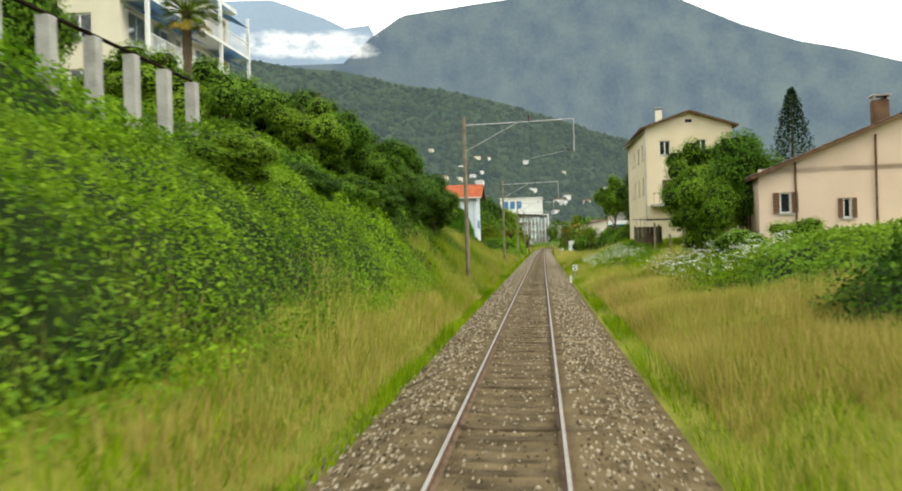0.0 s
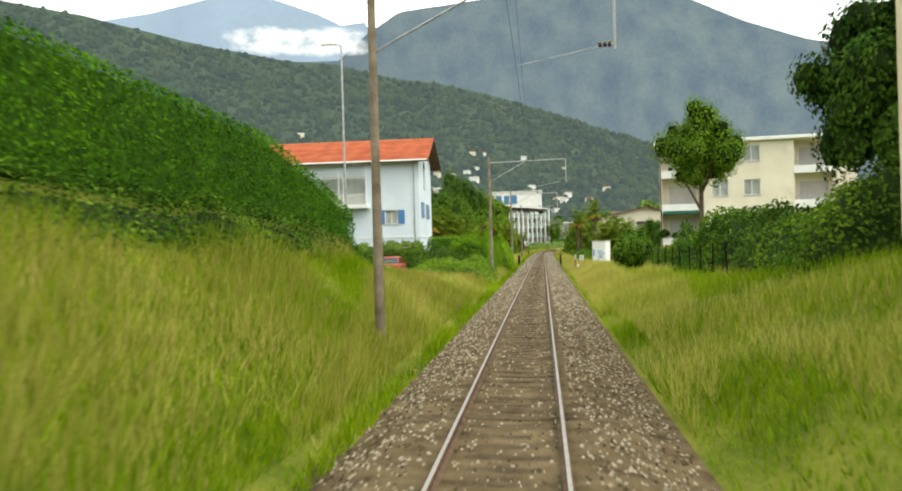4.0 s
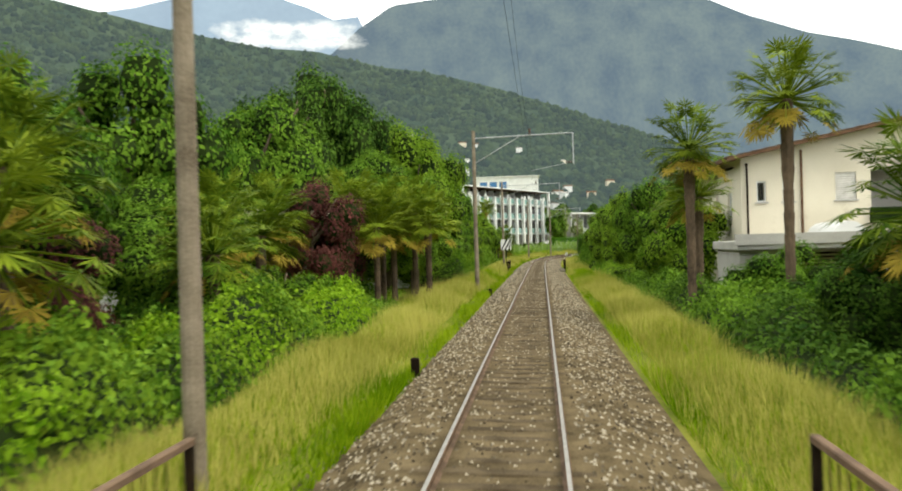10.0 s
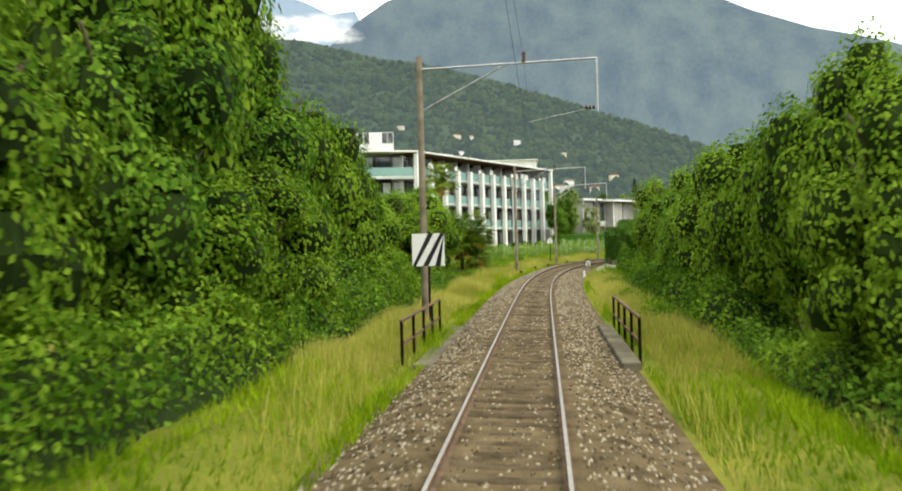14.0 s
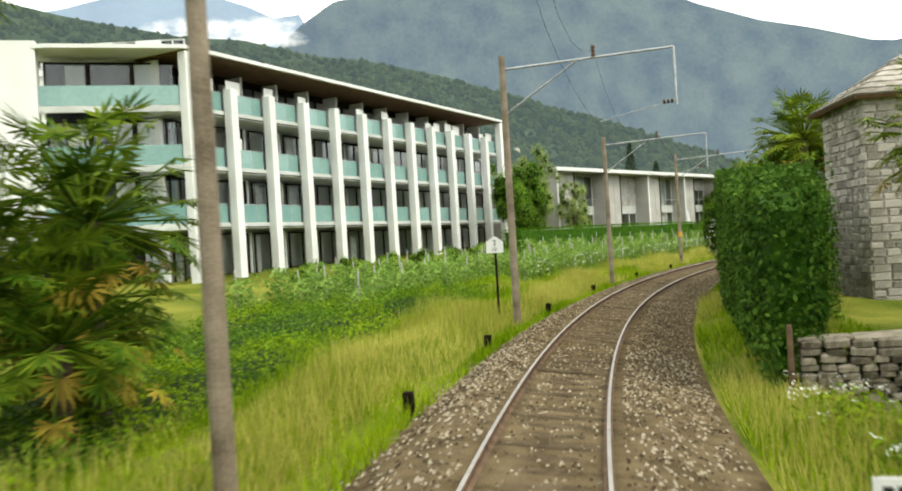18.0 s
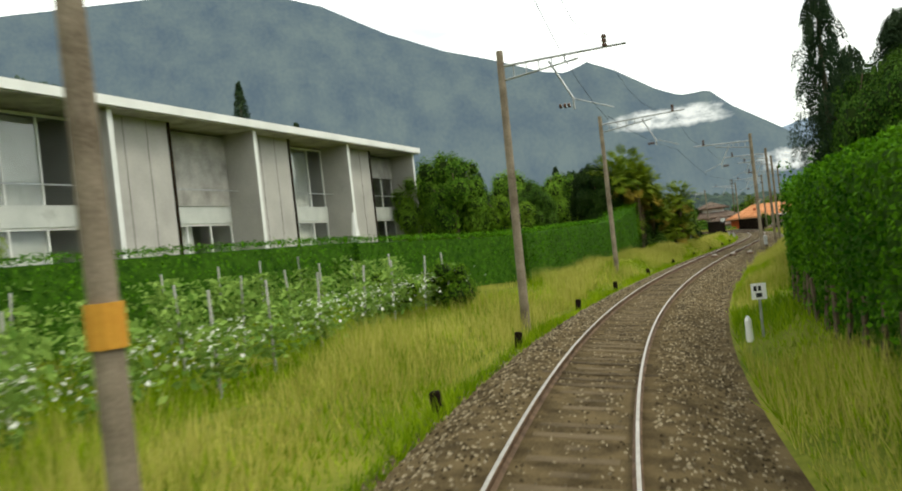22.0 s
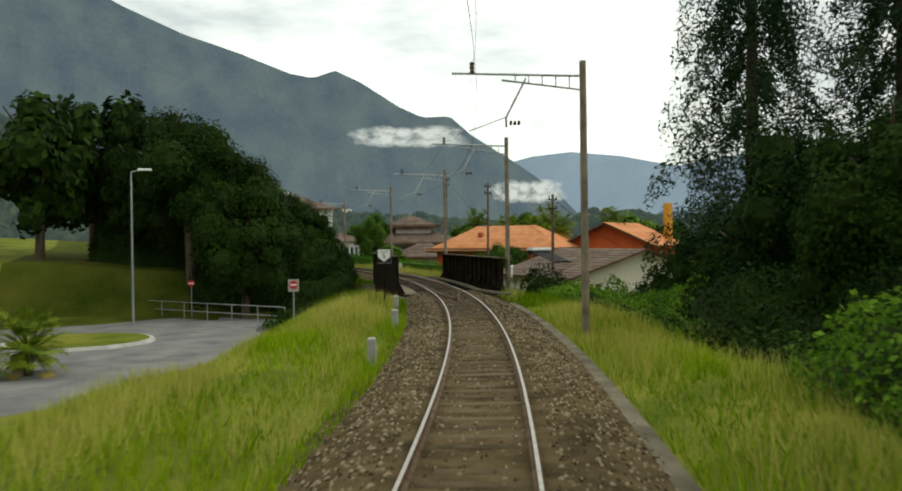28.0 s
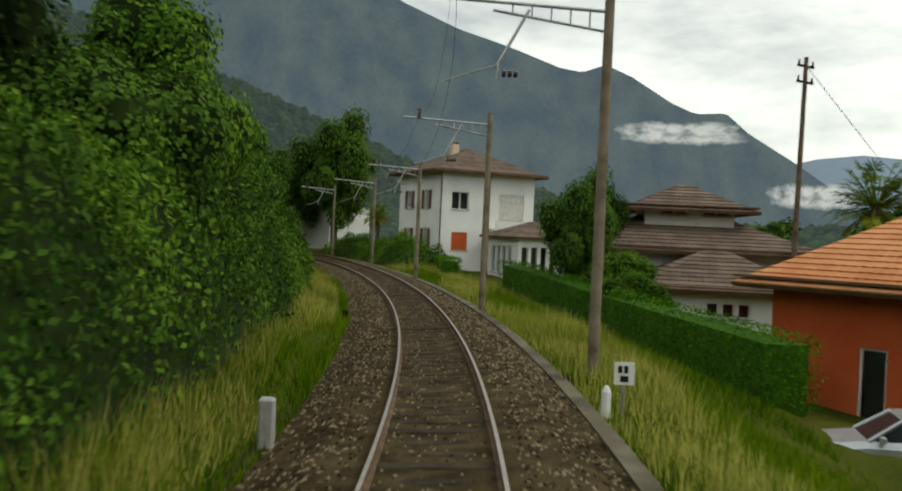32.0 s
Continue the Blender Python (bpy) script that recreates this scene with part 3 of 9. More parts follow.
quads = np.stack([idx[:-1, :-1], idx[:-1, 1:], idx[1:, 1:], idx[1:, :-1]], -1).reshape(-1, 4)
gme = np_mesh("ground", np.stack([gX, gY, gZ], -1).reshape(-1, 3), quads, M["earth"], True)
gme.materials.append(M["ballast"])
gme.materials.append(M["oilyballast"])
gme.materials.append(M["dimballast"])
gme.materials.append(M["dimearth"])
mid_l, mid_s = (gL[:-1, :-1] + gL[1:, 1:]).ravel() / 2, (gS[:-1, :-1] + gS[1:, 1:]).ravel() / 2
# 3 and 4 are the dim copies for the last stretch
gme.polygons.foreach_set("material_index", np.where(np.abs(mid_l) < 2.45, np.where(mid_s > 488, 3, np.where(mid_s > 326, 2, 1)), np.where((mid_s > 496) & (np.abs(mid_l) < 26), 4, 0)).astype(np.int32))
tagged(new("ground", gme), "grassy embankment ground with a bed of grey ballast", "ground", kind="structure")
vb_ = MB()
vb_.add([(40 + 4600 * math.cos(a), 250 + 4600 * math.sin(a), -7) for a in np.linspace(0, 2 * math.pi, 48, endpoint=False)], [tuple(range(48))])
tagged(part("valley_floor", vb_, M["earth"]), "flat green valley floor under the hills", "ground", kind="structure")

# ---- hills and mountains ----
SKY = [(-180, 7), (-120, 9), (-70, 12), (-40, 12), (-25, 12), (-14, 12.5), (-12, 14.2), (-9.8, 15.6), (-5, 16.2), (0, 16.7), (5.9, 16.6), (9.2, 15.7), (13.2, 13.7), (16.7, 12.3), (19.8, 11.4), (22.8, 10.3), (24.2, 10.05), (25.6, 10.5), (27.2, 9.8), (29.6, 8.3), (31, 7.7), (32.7, 7.75), (34, 6.6), (36.5, 5.0), (38.5, 3.6), (41, 2), (60, 2), (180, 7)]
SKY2 = [(-180, 2), (-40, 12), (-26, 15), (-22, 16.2), (-18.6, 16.4), (-15.2, 15.4), (-13.6, 14.7), (-12, 14.9), (-10, 11), (25, 2), (36, 4.7), (38, 5.2), (40.4, 5.45), (43.5, 5.1), (46.8, 4.4), (52, 5.2), (60, 5.0), (75, 6.5), (110, 8), (180, 2)]
HILL = [(-180, 6), (-110, 12), (-60, 18), (-32.7, 15.4), (-24.4, 13.9), (-19.5, 13.2), (-16, 13.0), (-11.7, 12.0), (-8.8, 11.7), (-4, 10.5), (-1.2, 9.6), (4.4, 7.6), (8, 6.3), (11.2, 5.0), (16, 3.0), (24, 1.6), (32, 1.0), (60, 1.0), (180, 6)]


def ridge(name, table, r0, r1, material, label, bumps, seed, step=0.4):
    """A slope all round, rising from r0 to a crest at r1 with the heights of the table (degrees of bearing and height)."""
    g = np.random.default_rng(seed)
    azs = np.arange(-180, 180, step)
    el = np.interp(azs, [a for a, _ in table], [b for _, b in table])
    wob = sum(g.normal(0, 1) * np.sin(np.radians(azs) * f_ + g.uniform(0, 6.3)) / f_ ** 0.7 for f_ in (40, 63, 97, 151, 233, 340))
    el = el + wob * bumps
    us = np.linspace(0, 1, 26)
    A, U = np.meshgrid(np.radians(azs), us, indexing="ij")
    spur = sum(g.normal(0, 1) * np.sin(A * f_ + g.uniform(0, 6.3) + 0.9 * np.sin(U * 5 + f_) + 0.8 * np.sin(A * f_ * 0.37)) / f_ ** 0.45 for f_ in (13, 23, 37, 61, 97, 151, 233)) * 1.5
    R = r0 + (r1 - r0) * U + spur * (r1 - r0) * 0.10 * np.sin(np.pi * U)
    Z = -7 + (np.tan(np.radians(el))[:, None] * r1 + 9) * (0.25 * U + 0.75 * U ** 1.5) + spur * np.sin(np.pi * U) * r1 * 0.022
    V = np.stack([40 + R * np.sin(A), 250 + R * np.cos(A), Z], -1)
    n_, k_ = V.shape[:2]
    ii = np.arange(n_ * k_).reshape(n_, k_)
    jj = np.roll(ii, -1, axis=0)
    q = np.stack([ii[:, :-1], jj[:, :-1], jj[:, 1:], ii[:, 1:]], -1).reshape(-1, 4)
    me = np_mesh(name, V.reshape(-1, 3), q, material, True)
    uv = np.stack([A * r1 / 1000, Z / 1000 * (r1 / max(r1 - r0, 1)) ** 0.3], -1).reshape(-1, 2)[q.ravel()]
    last = q[:, 1].repeat(4) < q[:, 0].repeat(4)
    uv[:, 0] += np.where(last & (uv[:, 0] < -2), 2 * math.pi * r1 / 1000, 0)
    me.uv_layers.new(name="slope").data.foreach_set("uv", uv.astype(np.float32).ravel())
    return tagged(new(name, me), label, "mountain", kind="structure")


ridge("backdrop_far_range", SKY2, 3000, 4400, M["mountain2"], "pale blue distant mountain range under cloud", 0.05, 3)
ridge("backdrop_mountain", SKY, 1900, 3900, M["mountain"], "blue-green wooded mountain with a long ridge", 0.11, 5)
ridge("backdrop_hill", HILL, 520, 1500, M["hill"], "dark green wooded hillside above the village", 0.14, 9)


# woods on the hillside: one rounded crown a tree
def woods(n, seed):
    g = np.random.default_rng(seed)
    hv_ = np.empty(len(bpy.data.objects["backdrop_hill"].data.vertices) * 3, np.float32)
    bpy.data.objects["backdrop_hill"].data.vertices.foreach_get("co", hv_)
    hv_ = hv_.reshape(-1, 26, 3)
    az_, u = g.uniform(-42, 62, n), g.uniform(0, 1, n) ** 0.8 * 24.6
    i, j = (az_ + 180) / 0.4, u
    i0, j0 = i.astype(int), j.astype(int)
    a, b = (i - i0)[:, None], (j - j0)[:, None]
    p = (hv_[i0, j0] * (1 - a) + hv_[i0 + 1, j0] * a) * (1 - b) + (hv_[i0, j0 + 1] * (1 - a) + hv_[i0 + 1, j0 + 1] * a) * b
    ang = np.arange(5) * 2 * math.pi / 5
    ring = lambda r, z, o: np.stack([r * np.cos(ang + o), r * np.sin(ang + o), np.full(5, z)], -1)
    base = np.concatenate([ring(0.75, -0.3, 0), ring(1.0, 0.35, 0.6), ring(0.62, 0.85, 0), [(0, 0, 1.1)]])
    r = g.uniform(3.0, 7.0, n)[:, None, None]
    v = base[None] * g.uniform(0.65, 1.3, (n, 16, 3)) * r * np.array([1, 1, 1.15]) + p[:, None]
    f = [(k, (k + 1) % 5, 5 + k) for k in range(5)] + [((k + 1) % 5, 5 + (k + 1) % 5, 5 + k) for k in range(5)] + [(5 + k, 5 + (k + 1) % 5, 10 + k) for k in range(5)] + [(5 + (k + 1) % 5, 10 + (k + 1) % 5, 10 + k) for k in range(5)] + [(10 + k, 10 + (k + 1) % 5, 15) for k in range(5)]
    fa = (np.array(f)[None] + 16 * np.arange(n)[:, None, None]).reshape(-1, 3)
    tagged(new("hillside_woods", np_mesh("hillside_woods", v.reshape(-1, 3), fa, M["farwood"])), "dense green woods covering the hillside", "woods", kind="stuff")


woods(15000, 33)


def low_cloud(a0, a1, e0, e1, r, label):
    """A torn strip of cloud between two bearings and two heights, in degrees, seen from the valley."""
    n = 24
    v, uv = [], []
    for i in range(n + 1):
        a = radians(a0 + (a1 - a0) * i / n)
        for e in (e0, e1):
            v.append((40 + r * math.sin(a), 250 + r * math.cos(a), r * math.tan(radians(e))))
    f = [(2 * i, 2 * i + 2, 2 * i + 3, 2 * i + 1) for i in range(n)]
    me = np_mesh("low_cloud", v, f, M["cloud"])
    la = me.uv_layers.new(name="uv")
    for i in range(n):
        for k, q in enumerate(((i / n, 0), ((i + 1) / n, 0), ((i + 1) / n, 1), (i / n, 1))):
            la.data[4 * i + k].uv = q
    ob = tagged(new("backdrop_cloud", me), label, "cloud", kind="structure")
    ob.visible_shadow = False


low_cloud(-25, -8, 12.2, 15.4, 3500, "white cloud lying along the mountain flank")
low_cloud(23.5, 36, 5.3, 7.5, 2600, "long white cloud strip below the mountain ridge")
low_cloud(33, 41, 1.8, 4.2, 2700, "small white cloud at the foot of the far range")

# ---- the track ----
GAUGE = 0.7525
track = thing("railway_track", pose(0, 0, 0), "single railway track with rusty rails on old timber sleepers", "railway track")


def sweep(mb, s0, s1, l, prof, step=1.0, dz=0.0):
    """Draws a cross-section (sideways, up) along the track."""
    ss = np.arange(s0, s1 + 1e-6, step)
    n = len(prof)
    o = len(mb.v)
    for s in ss:
        li = l(s) if callable(l) else l
        h, c = float(heading(s)), float(cant(s))
        x0, y0 = at(s, 0)
        for a, b in prof:
            q = (li + a) * math.cos(c) + (b + dz) * math.sin(c)
            mb.v.append((x0 + q * math.cos(h), y0 - q * math.sin(h), -(li + a) * math.sin(c) + (b + dz) * math.cos(c)))
    for i in range(len(ss) - 1):
        for j in range(n):
            k = (j + 1) % n
            mb.f.append((o + i * n + j, o + i * n + k, o + (i + 1) * n + k, o + (i + 1) * n + j))
            mb.mi.append(1 if j == 0 else 0)
    mb.f += [tuple(range(o, o + n)), tuple(range(o + (len(ss) - 1) * n + n - 1, o + (len(ss) - 1) * n - 1, -1))]
    mb.mi += [0, 0]
    return mb


RAIL = [(-0.024, 0.0), (0.024, 0.0), (0.035, -0.012), (0.034, -0.035), (0.009, -0.05), (0.009, -0.13), (0.062, -0.15), (0.062, -0.16), (-0.062, -0.16), (-0.062, -0.15), (-0.009, -0.13), (-0.009, -0.05), (-0.034, -0.035), (-0.035, -0.012)]
for side in (-1, 1):
    part("rail", sweep(MB(), -38, 674, side * GAUGE, RAIL), [M["rust"], M["railtop"]], track, "rusty steel rail with a polished running face")
# guard rails that close to a point on both ends of the girder bridge


def guard(side):
    def li(s):
        return side * (0.03 + 0.50 * min(1, max(0, (s - 498) / 4.0), max(0, (527 - s) / 4.0)))
    return li


for side in (-1, 1):
    part("guard_rail", sweep(MB(), 498, 527, guard(side), RAIL, 0.5, -0.01), [M["rust"], M["rust"]], track, "rusty inner guard rail closing to a point")
sl = MB().box(-1.25, -0.12, -0.30, 1.25, 0.12, -0.158, 0.015)
sleeper_mesh, dim_mesh = sl.mesh("sleeper", M["sleeper"]), sl.mesh("dim_sleeper", M["dimsleeper"])
rest, rest2 = MB(), MB()
for i in range(1110):
    s = -30 + i * 0.6
    x, y = at(s, 0)
    m = Matrix.Translation((x, y, 0)) @ Euler((0, float(cant(s)), radians(yaw(s)) + random.gauss(0, 0.008))).to_matrix().to_4x4() @ Matrix.Translation((random.gauss(0, 0.02), 0, random.gauss(0, 0.008)))
    if 345 <= s < 525:
        part("sleeper", sleeper_mesh if s < 490 else dim_mesh, None, track, loc=m)
    else:
        (rest if s < 490 else rest2).add([m @ Vector(v) for v in sl.v], sl.f)
tagged(part("sleepers_beyond", rest, M["sleeper"], track), kind="stuff")
tagged(part("sleepers_beyond", rest2, M["dimsleeper"], track), kind="stuff")


# ---- loose ballast ----
def stones(name, n, lmin, lmax, smin, smax, size, label, material="stone"):
    g = np.random.default_rng(n)
    s, l = g.uniform(smin, smax, n), g.uniform(lmin, lmax, n) * g.choice([-1, 1], n)
    keep = (s < 504.6) | (s > 519)
    s, l = s[keep], l[keep]
    n = len(s)
    x, y = at(s, 0)
    h = heading(s)
    c = np.stack([x + l * np.cos(h), y - l * np.sin(h), zg(s, l)], -1)
    r = g.uniform(0.5, 1.0, n)[:, None, None] * size
    base = np.array([(1, 0, 0), (0, 1, 0), (-1, 0, 0), (0, -1, 0), (0.25, 0.2, 0.75), (-0.2, 0.1, 0.7)])
    v = base[None] * g.uniform(0.55, 1.2, (n, 6, 3)) * r
    a = g.uniform(0, 6.28, n)
    ca, sa = np.cos(a)[:, None], np.sin(a)[:, None]
    v = np.stack([v[..., 0] * ca - v[..., 1] * sa, v[..., 0] * sa + v[..., 1] * ca, v[..., 2]], -1) + c[:, None]
    f = np.array([(0, 1, 4), (1, 2, 5), (1, 5, 4), (2, 3, 5), (3, 0, 4), (3, 4, 5)])
    fa = (f[None] + 6 * np.arange(n)[:, None, None]).reshape(-1, 3)
    tagged(new(name, np_mesh(name, v.reshape(-1, 3), fa, M[material])), label, "gravel", kind="stuff")


stones("ballast_shoulder", 62000, 0.95, 2.5, -8, 330, 0.046, "grey and brown broken ballast stones beside the rails")
stones("ballast_shoulder", 21000, 0.95, 2.5, 488, 600, 0.046, "ballast stones beside the rails, dimness put into their colour", "dimstone")
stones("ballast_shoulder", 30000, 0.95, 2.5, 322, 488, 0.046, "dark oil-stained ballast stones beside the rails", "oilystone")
stones("ballast_between", 12000, 0.0, 0.66, -8, 330, 0.040, "small brown ballast stones between the rails")
stones("ballast_between", 4000, 0.0, 0.66, 488, 600, 0.040, "small ballast stones between the rails, dimness put into their colour", "dimstone")
stones("ballast_between", 5500, 0.0, 0.66, 322, 488, 0.040, "small dark ballast stones between the rails", "oilystone")


# ---- foliage ----
def leaf_mesh(name, pts, nrm, size, material, g, narrow=0.6):
    """One folded leaf at each point, turned roughly along its normal."""
    n = len(pts)
    nr = nrm + g.normal(0, 0.55, (n, 3))
    nr /= np.linalg.norm(nr, axis=1)[:, None] + 1e-9
    t = np.cross(nr, g.normal(0, 1, (n, 3)))
    t /= np.linalg.norm(t, axis=1)[:, None] + 1e-9
    b = np.cross(nr, t)
    sz = (g.uniform(0.55, 1.25, n) * size)[:, None]
    v = np.stack([pts - t * sz, pts - b * sz * narrow + nr * sz * 0.15, pts + t * sz, pts + b * sz * narrow + nr * sz * 0.15], 1)
    q = (np.array([0, 1, 2, 3])[None] + 4 * np.arange(n)[:, None])
    return np_mesh(name, v.reshape(-1, 3), q, material)


def lobes(g, n, spread, flat=0.8):
    c = g.normal(0, 1, (n, 3))
    c /= np.linalg.norm(c, axis=1)[:, None]
    c *= g.uniform(0.25, 1.0, n)[:, None] ** 0.6 * spread
    c[:, 2] *= flat
    return c


def crown_points(g, n, nl=14, spread=0.62, rad=(0.26, 0.46), flat=0.9):
    """Points on the skin of a lumpy crown of about unit radius, and the way out."""
    c = lobes(g, nl, spread, flat)
    r = g.uniform(*rad, nl)
    pick = g.choice(nl, n, p=r ** 2 / (r ** 2).sum())
    d = g.normal(0, 1, (n, 3))
    d /= np.linalg.norm(d, axis=1)[:, None]
    p = c[pick] + d * r[pick][:, None] * g.uniform(0.72, 1.08, n)[:, None]
    out = p / (np.linalg.norm(p, axis=1)[:, None] + 1e-6)
    dist = np.linalg.norm(p[:, None] - c[None], axis=2) / r[None]
    keep = dist.min(1) > 0.66
    return p[keep], (d + out + np.array([0, 0, 0.35]))[keep], c, r


# lobes behind the leaves, coloured near-black for the crown's inner shade
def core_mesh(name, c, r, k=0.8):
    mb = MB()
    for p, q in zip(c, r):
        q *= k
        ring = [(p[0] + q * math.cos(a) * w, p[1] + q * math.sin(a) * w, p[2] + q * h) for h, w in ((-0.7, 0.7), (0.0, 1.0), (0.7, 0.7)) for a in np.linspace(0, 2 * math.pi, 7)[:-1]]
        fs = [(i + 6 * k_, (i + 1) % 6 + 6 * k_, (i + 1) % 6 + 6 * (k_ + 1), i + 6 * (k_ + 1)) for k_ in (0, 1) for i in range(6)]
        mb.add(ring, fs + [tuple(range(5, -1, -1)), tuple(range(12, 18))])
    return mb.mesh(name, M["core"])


CROWNS, FARCROWNS, BUSHES = {}, {}, {}
for kind, material in (("leaf", "leaf"), ("dark", "leafdark"), ("bright", "leafbright"), ("red", "leafred"), ("ever", "leafdusk"), ("willow", "leafwillow")):
    CROWNS[kind], FARCROWNS[kind], BUSHES[kind] = [], [], []
    for v_ in range(3 if kind != "red" else 1):
        g = np.random.default_rng(100 + v_ + 10 * len(kind))
        p, nrm, c, r = crown_points(g, 20000, 44, 0.76, (0.15, 0.31), 0.95)
        if kind == "willow":
            p, nrm, c, r = crown_points(g, 12000, 70, 0.88, (0.09, 0.20), 0.95)
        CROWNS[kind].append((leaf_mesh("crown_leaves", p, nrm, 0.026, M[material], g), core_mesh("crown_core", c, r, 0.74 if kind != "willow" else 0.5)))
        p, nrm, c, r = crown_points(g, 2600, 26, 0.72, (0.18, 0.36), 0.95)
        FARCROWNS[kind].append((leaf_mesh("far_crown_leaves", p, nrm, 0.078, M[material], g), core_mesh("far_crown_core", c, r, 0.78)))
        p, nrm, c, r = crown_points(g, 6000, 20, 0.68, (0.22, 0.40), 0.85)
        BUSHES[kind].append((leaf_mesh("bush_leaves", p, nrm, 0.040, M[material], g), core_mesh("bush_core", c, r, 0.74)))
TRUNK = MB()
TRUNK.tube((0, 0, -0.1), (0.01, 0.02, 0.35), 0.045, 0.032, 8).tube((0.01, 0.02, 0.35), (-0.01, 0.0, 0.62), 0.032, 0.022, 8)
for a in range(6):
    d = Vector((math.cos(a * 1.05), math.sin(a * 1.05), 0.75)) * (0.24 + 0.05 * (a % 3))
    TRUNK.tube((0, 0.01, 0.33 + 0.05 * a), Vector((0, 0.01, 0.33 + 0.05 * a)) + d, 0.016, 0.006, 6)
TRUNK = TRUNK.mesh("trunk", M["bark"])


def tree(s, l, h, r, kind="leaf", label="", low=0.30, place=None):
    """A broadleaf tree: trunk with limbs, and a crown whose underside is at the share low of its height."""
    x, y, z = place or spot(s, l)
    v = int(abs(s * 7 + l * 13)) % len(CROWNS[kind])
    words = {"leaf": "green broadleaf tree", "dark": "dark green broadleaf tree", "bright": "bright green broadleaf tree", "red": "dark red copper-leaved tree", "ever": "very dark dense shade-coloured tree", "willow": "pale feathery light green tree"}
    t = thing("tree", pose(x, y, z - 0.1, 0, 0, (s * 37) % 360), label or words[kind] + " with a full uneven crown", "tree")
    part("trunk", TRUNK, None, t, loc=Matrix.Diagonal((r * 1.7, r * 1.7, h, 1)))
    ch = h * (1 - low) / 2
    m = Matrix.Translation((0, 0, h - ch)) @ Matrix.Diagonal((r, r, ch, 1))
    near = CROWNS if abs(l) < 21 else FARCROWNS
    cr_ = part("crown", near[kind][v][0], None, t, loc=m)
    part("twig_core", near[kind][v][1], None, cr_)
    return t


def bush(s, l, r, h, kind="leaf", label="", place=None):
    x, y, z = place or spot(s, l)
    v = int(abs(s * 5 + l * 11)) % len(BUSHES[kind])
    words = {"leaf": "green shrub", "dark": "dark green shrub", "bright": "bright green leafy shrub", "red": "dark red shrub"}
    b = thing("bush", pose(x, y, z + h * 0.45, 0, 0, (s * 53) % 360) @ Matrix.Diagonal((r, r, h * 0.62, 1)), label or words[kind] + " growing beside the railway", "bush")
    cr_ = part("foliage", BUSHES[kind][v][0], None, b)
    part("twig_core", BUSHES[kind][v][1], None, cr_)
    return b


def hedge(name, s0, s1, l0, l1, width, height, material="hedge", label="", size=0.07, dens=70, top=None, base=None, seed=3):
    """A clipped hedge along the line from (s0, l0) to (s1, l1)."""
    size, dens = size * 0.66, dens * 2.1
    g = np.random.default_rng(seed)
    n = int(abs(s1 - s0) * (2 * height + width) * dens)
    u = g.uniform(0, 1, n)
    s, l = s0 + (s1 - s0) * u, l0 + (l1 - l0) * u
    hh_ = height if top is None else np.interp(u, [a for a, _ in top], [b for _, b in top])
    w = g.uniform(0, 2 * height + width, n)
    side = np.where(w < height, -1, np.where(w < 2 * height, 1, 0))
    ends = g.uniform(0, 1, n) < width / (abs(s1 - s0) + width)
    side = np.where(ends, 2, side)
    uu = np.where(ends, g.choice([0.0, 1.0], n), u)
    s, l = s0 + (s1 - s0) * uu + g.normal(0, 0.06, n), l0 + (l1 - l0) * uu
    off = np.where((side != 0) & (side != 2), side * width / 2, g.uniform(-0.5, 0.5, n) * width) + g.normal(0, 0.06, n)
    zz = np.where(side == 0, hh_, g.uniform(0, 1, n) * hh_) + g.normal(0, 0.05, n)
    x, y = at(s, 0)
    h = heading(s)
    z0 = zg(s, l) if base is None else np.full(n, base)
    p = np.stack([x + (l + off) * np.cos(h), y - (l + off) * np.sin(h), z0 + zz], -1)
    sd = np.where(side == 2, 0, side)
    nr = np.stack([sd * np.cos(h) + (side == 2) * np.sin(h) * np.sign(uu - 0.5), -sd * np.sin(h) + (side == 2) * np.cos(h) * np.sign(uu - 0.5), np.where(side == 0, 1.0, 0.25)], -1)
    hd = thing(name, pose(0, 0, 0), label, "hedge")
    fo = part("foliage", leaf_mesh("hedge_leaves", p, nr, size, M[material], g), None, hd)
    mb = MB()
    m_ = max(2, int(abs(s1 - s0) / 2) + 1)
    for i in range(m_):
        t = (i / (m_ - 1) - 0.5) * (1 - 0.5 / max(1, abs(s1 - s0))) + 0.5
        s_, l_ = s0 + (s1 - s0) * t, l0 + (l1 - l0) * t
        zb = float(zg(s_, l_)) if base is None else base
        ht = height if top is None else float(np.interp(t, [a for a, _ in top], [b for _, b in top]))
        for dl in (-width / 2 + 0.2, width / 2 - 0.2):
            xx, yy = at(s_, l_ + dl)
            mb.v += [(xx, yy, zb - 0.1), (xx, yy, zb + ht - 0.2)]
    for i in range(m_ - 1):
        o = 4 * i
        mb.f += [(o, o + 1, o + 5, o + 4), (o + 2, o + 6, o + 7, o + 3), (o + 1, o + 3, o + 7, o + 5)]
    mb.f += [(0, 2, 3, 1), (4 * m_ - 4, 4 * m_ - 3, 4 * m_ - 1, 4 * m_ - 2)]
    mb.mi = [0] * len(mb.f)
    # solid body with the hedge's inner shade in its colour
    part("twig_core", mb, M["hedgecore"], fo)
    return hd


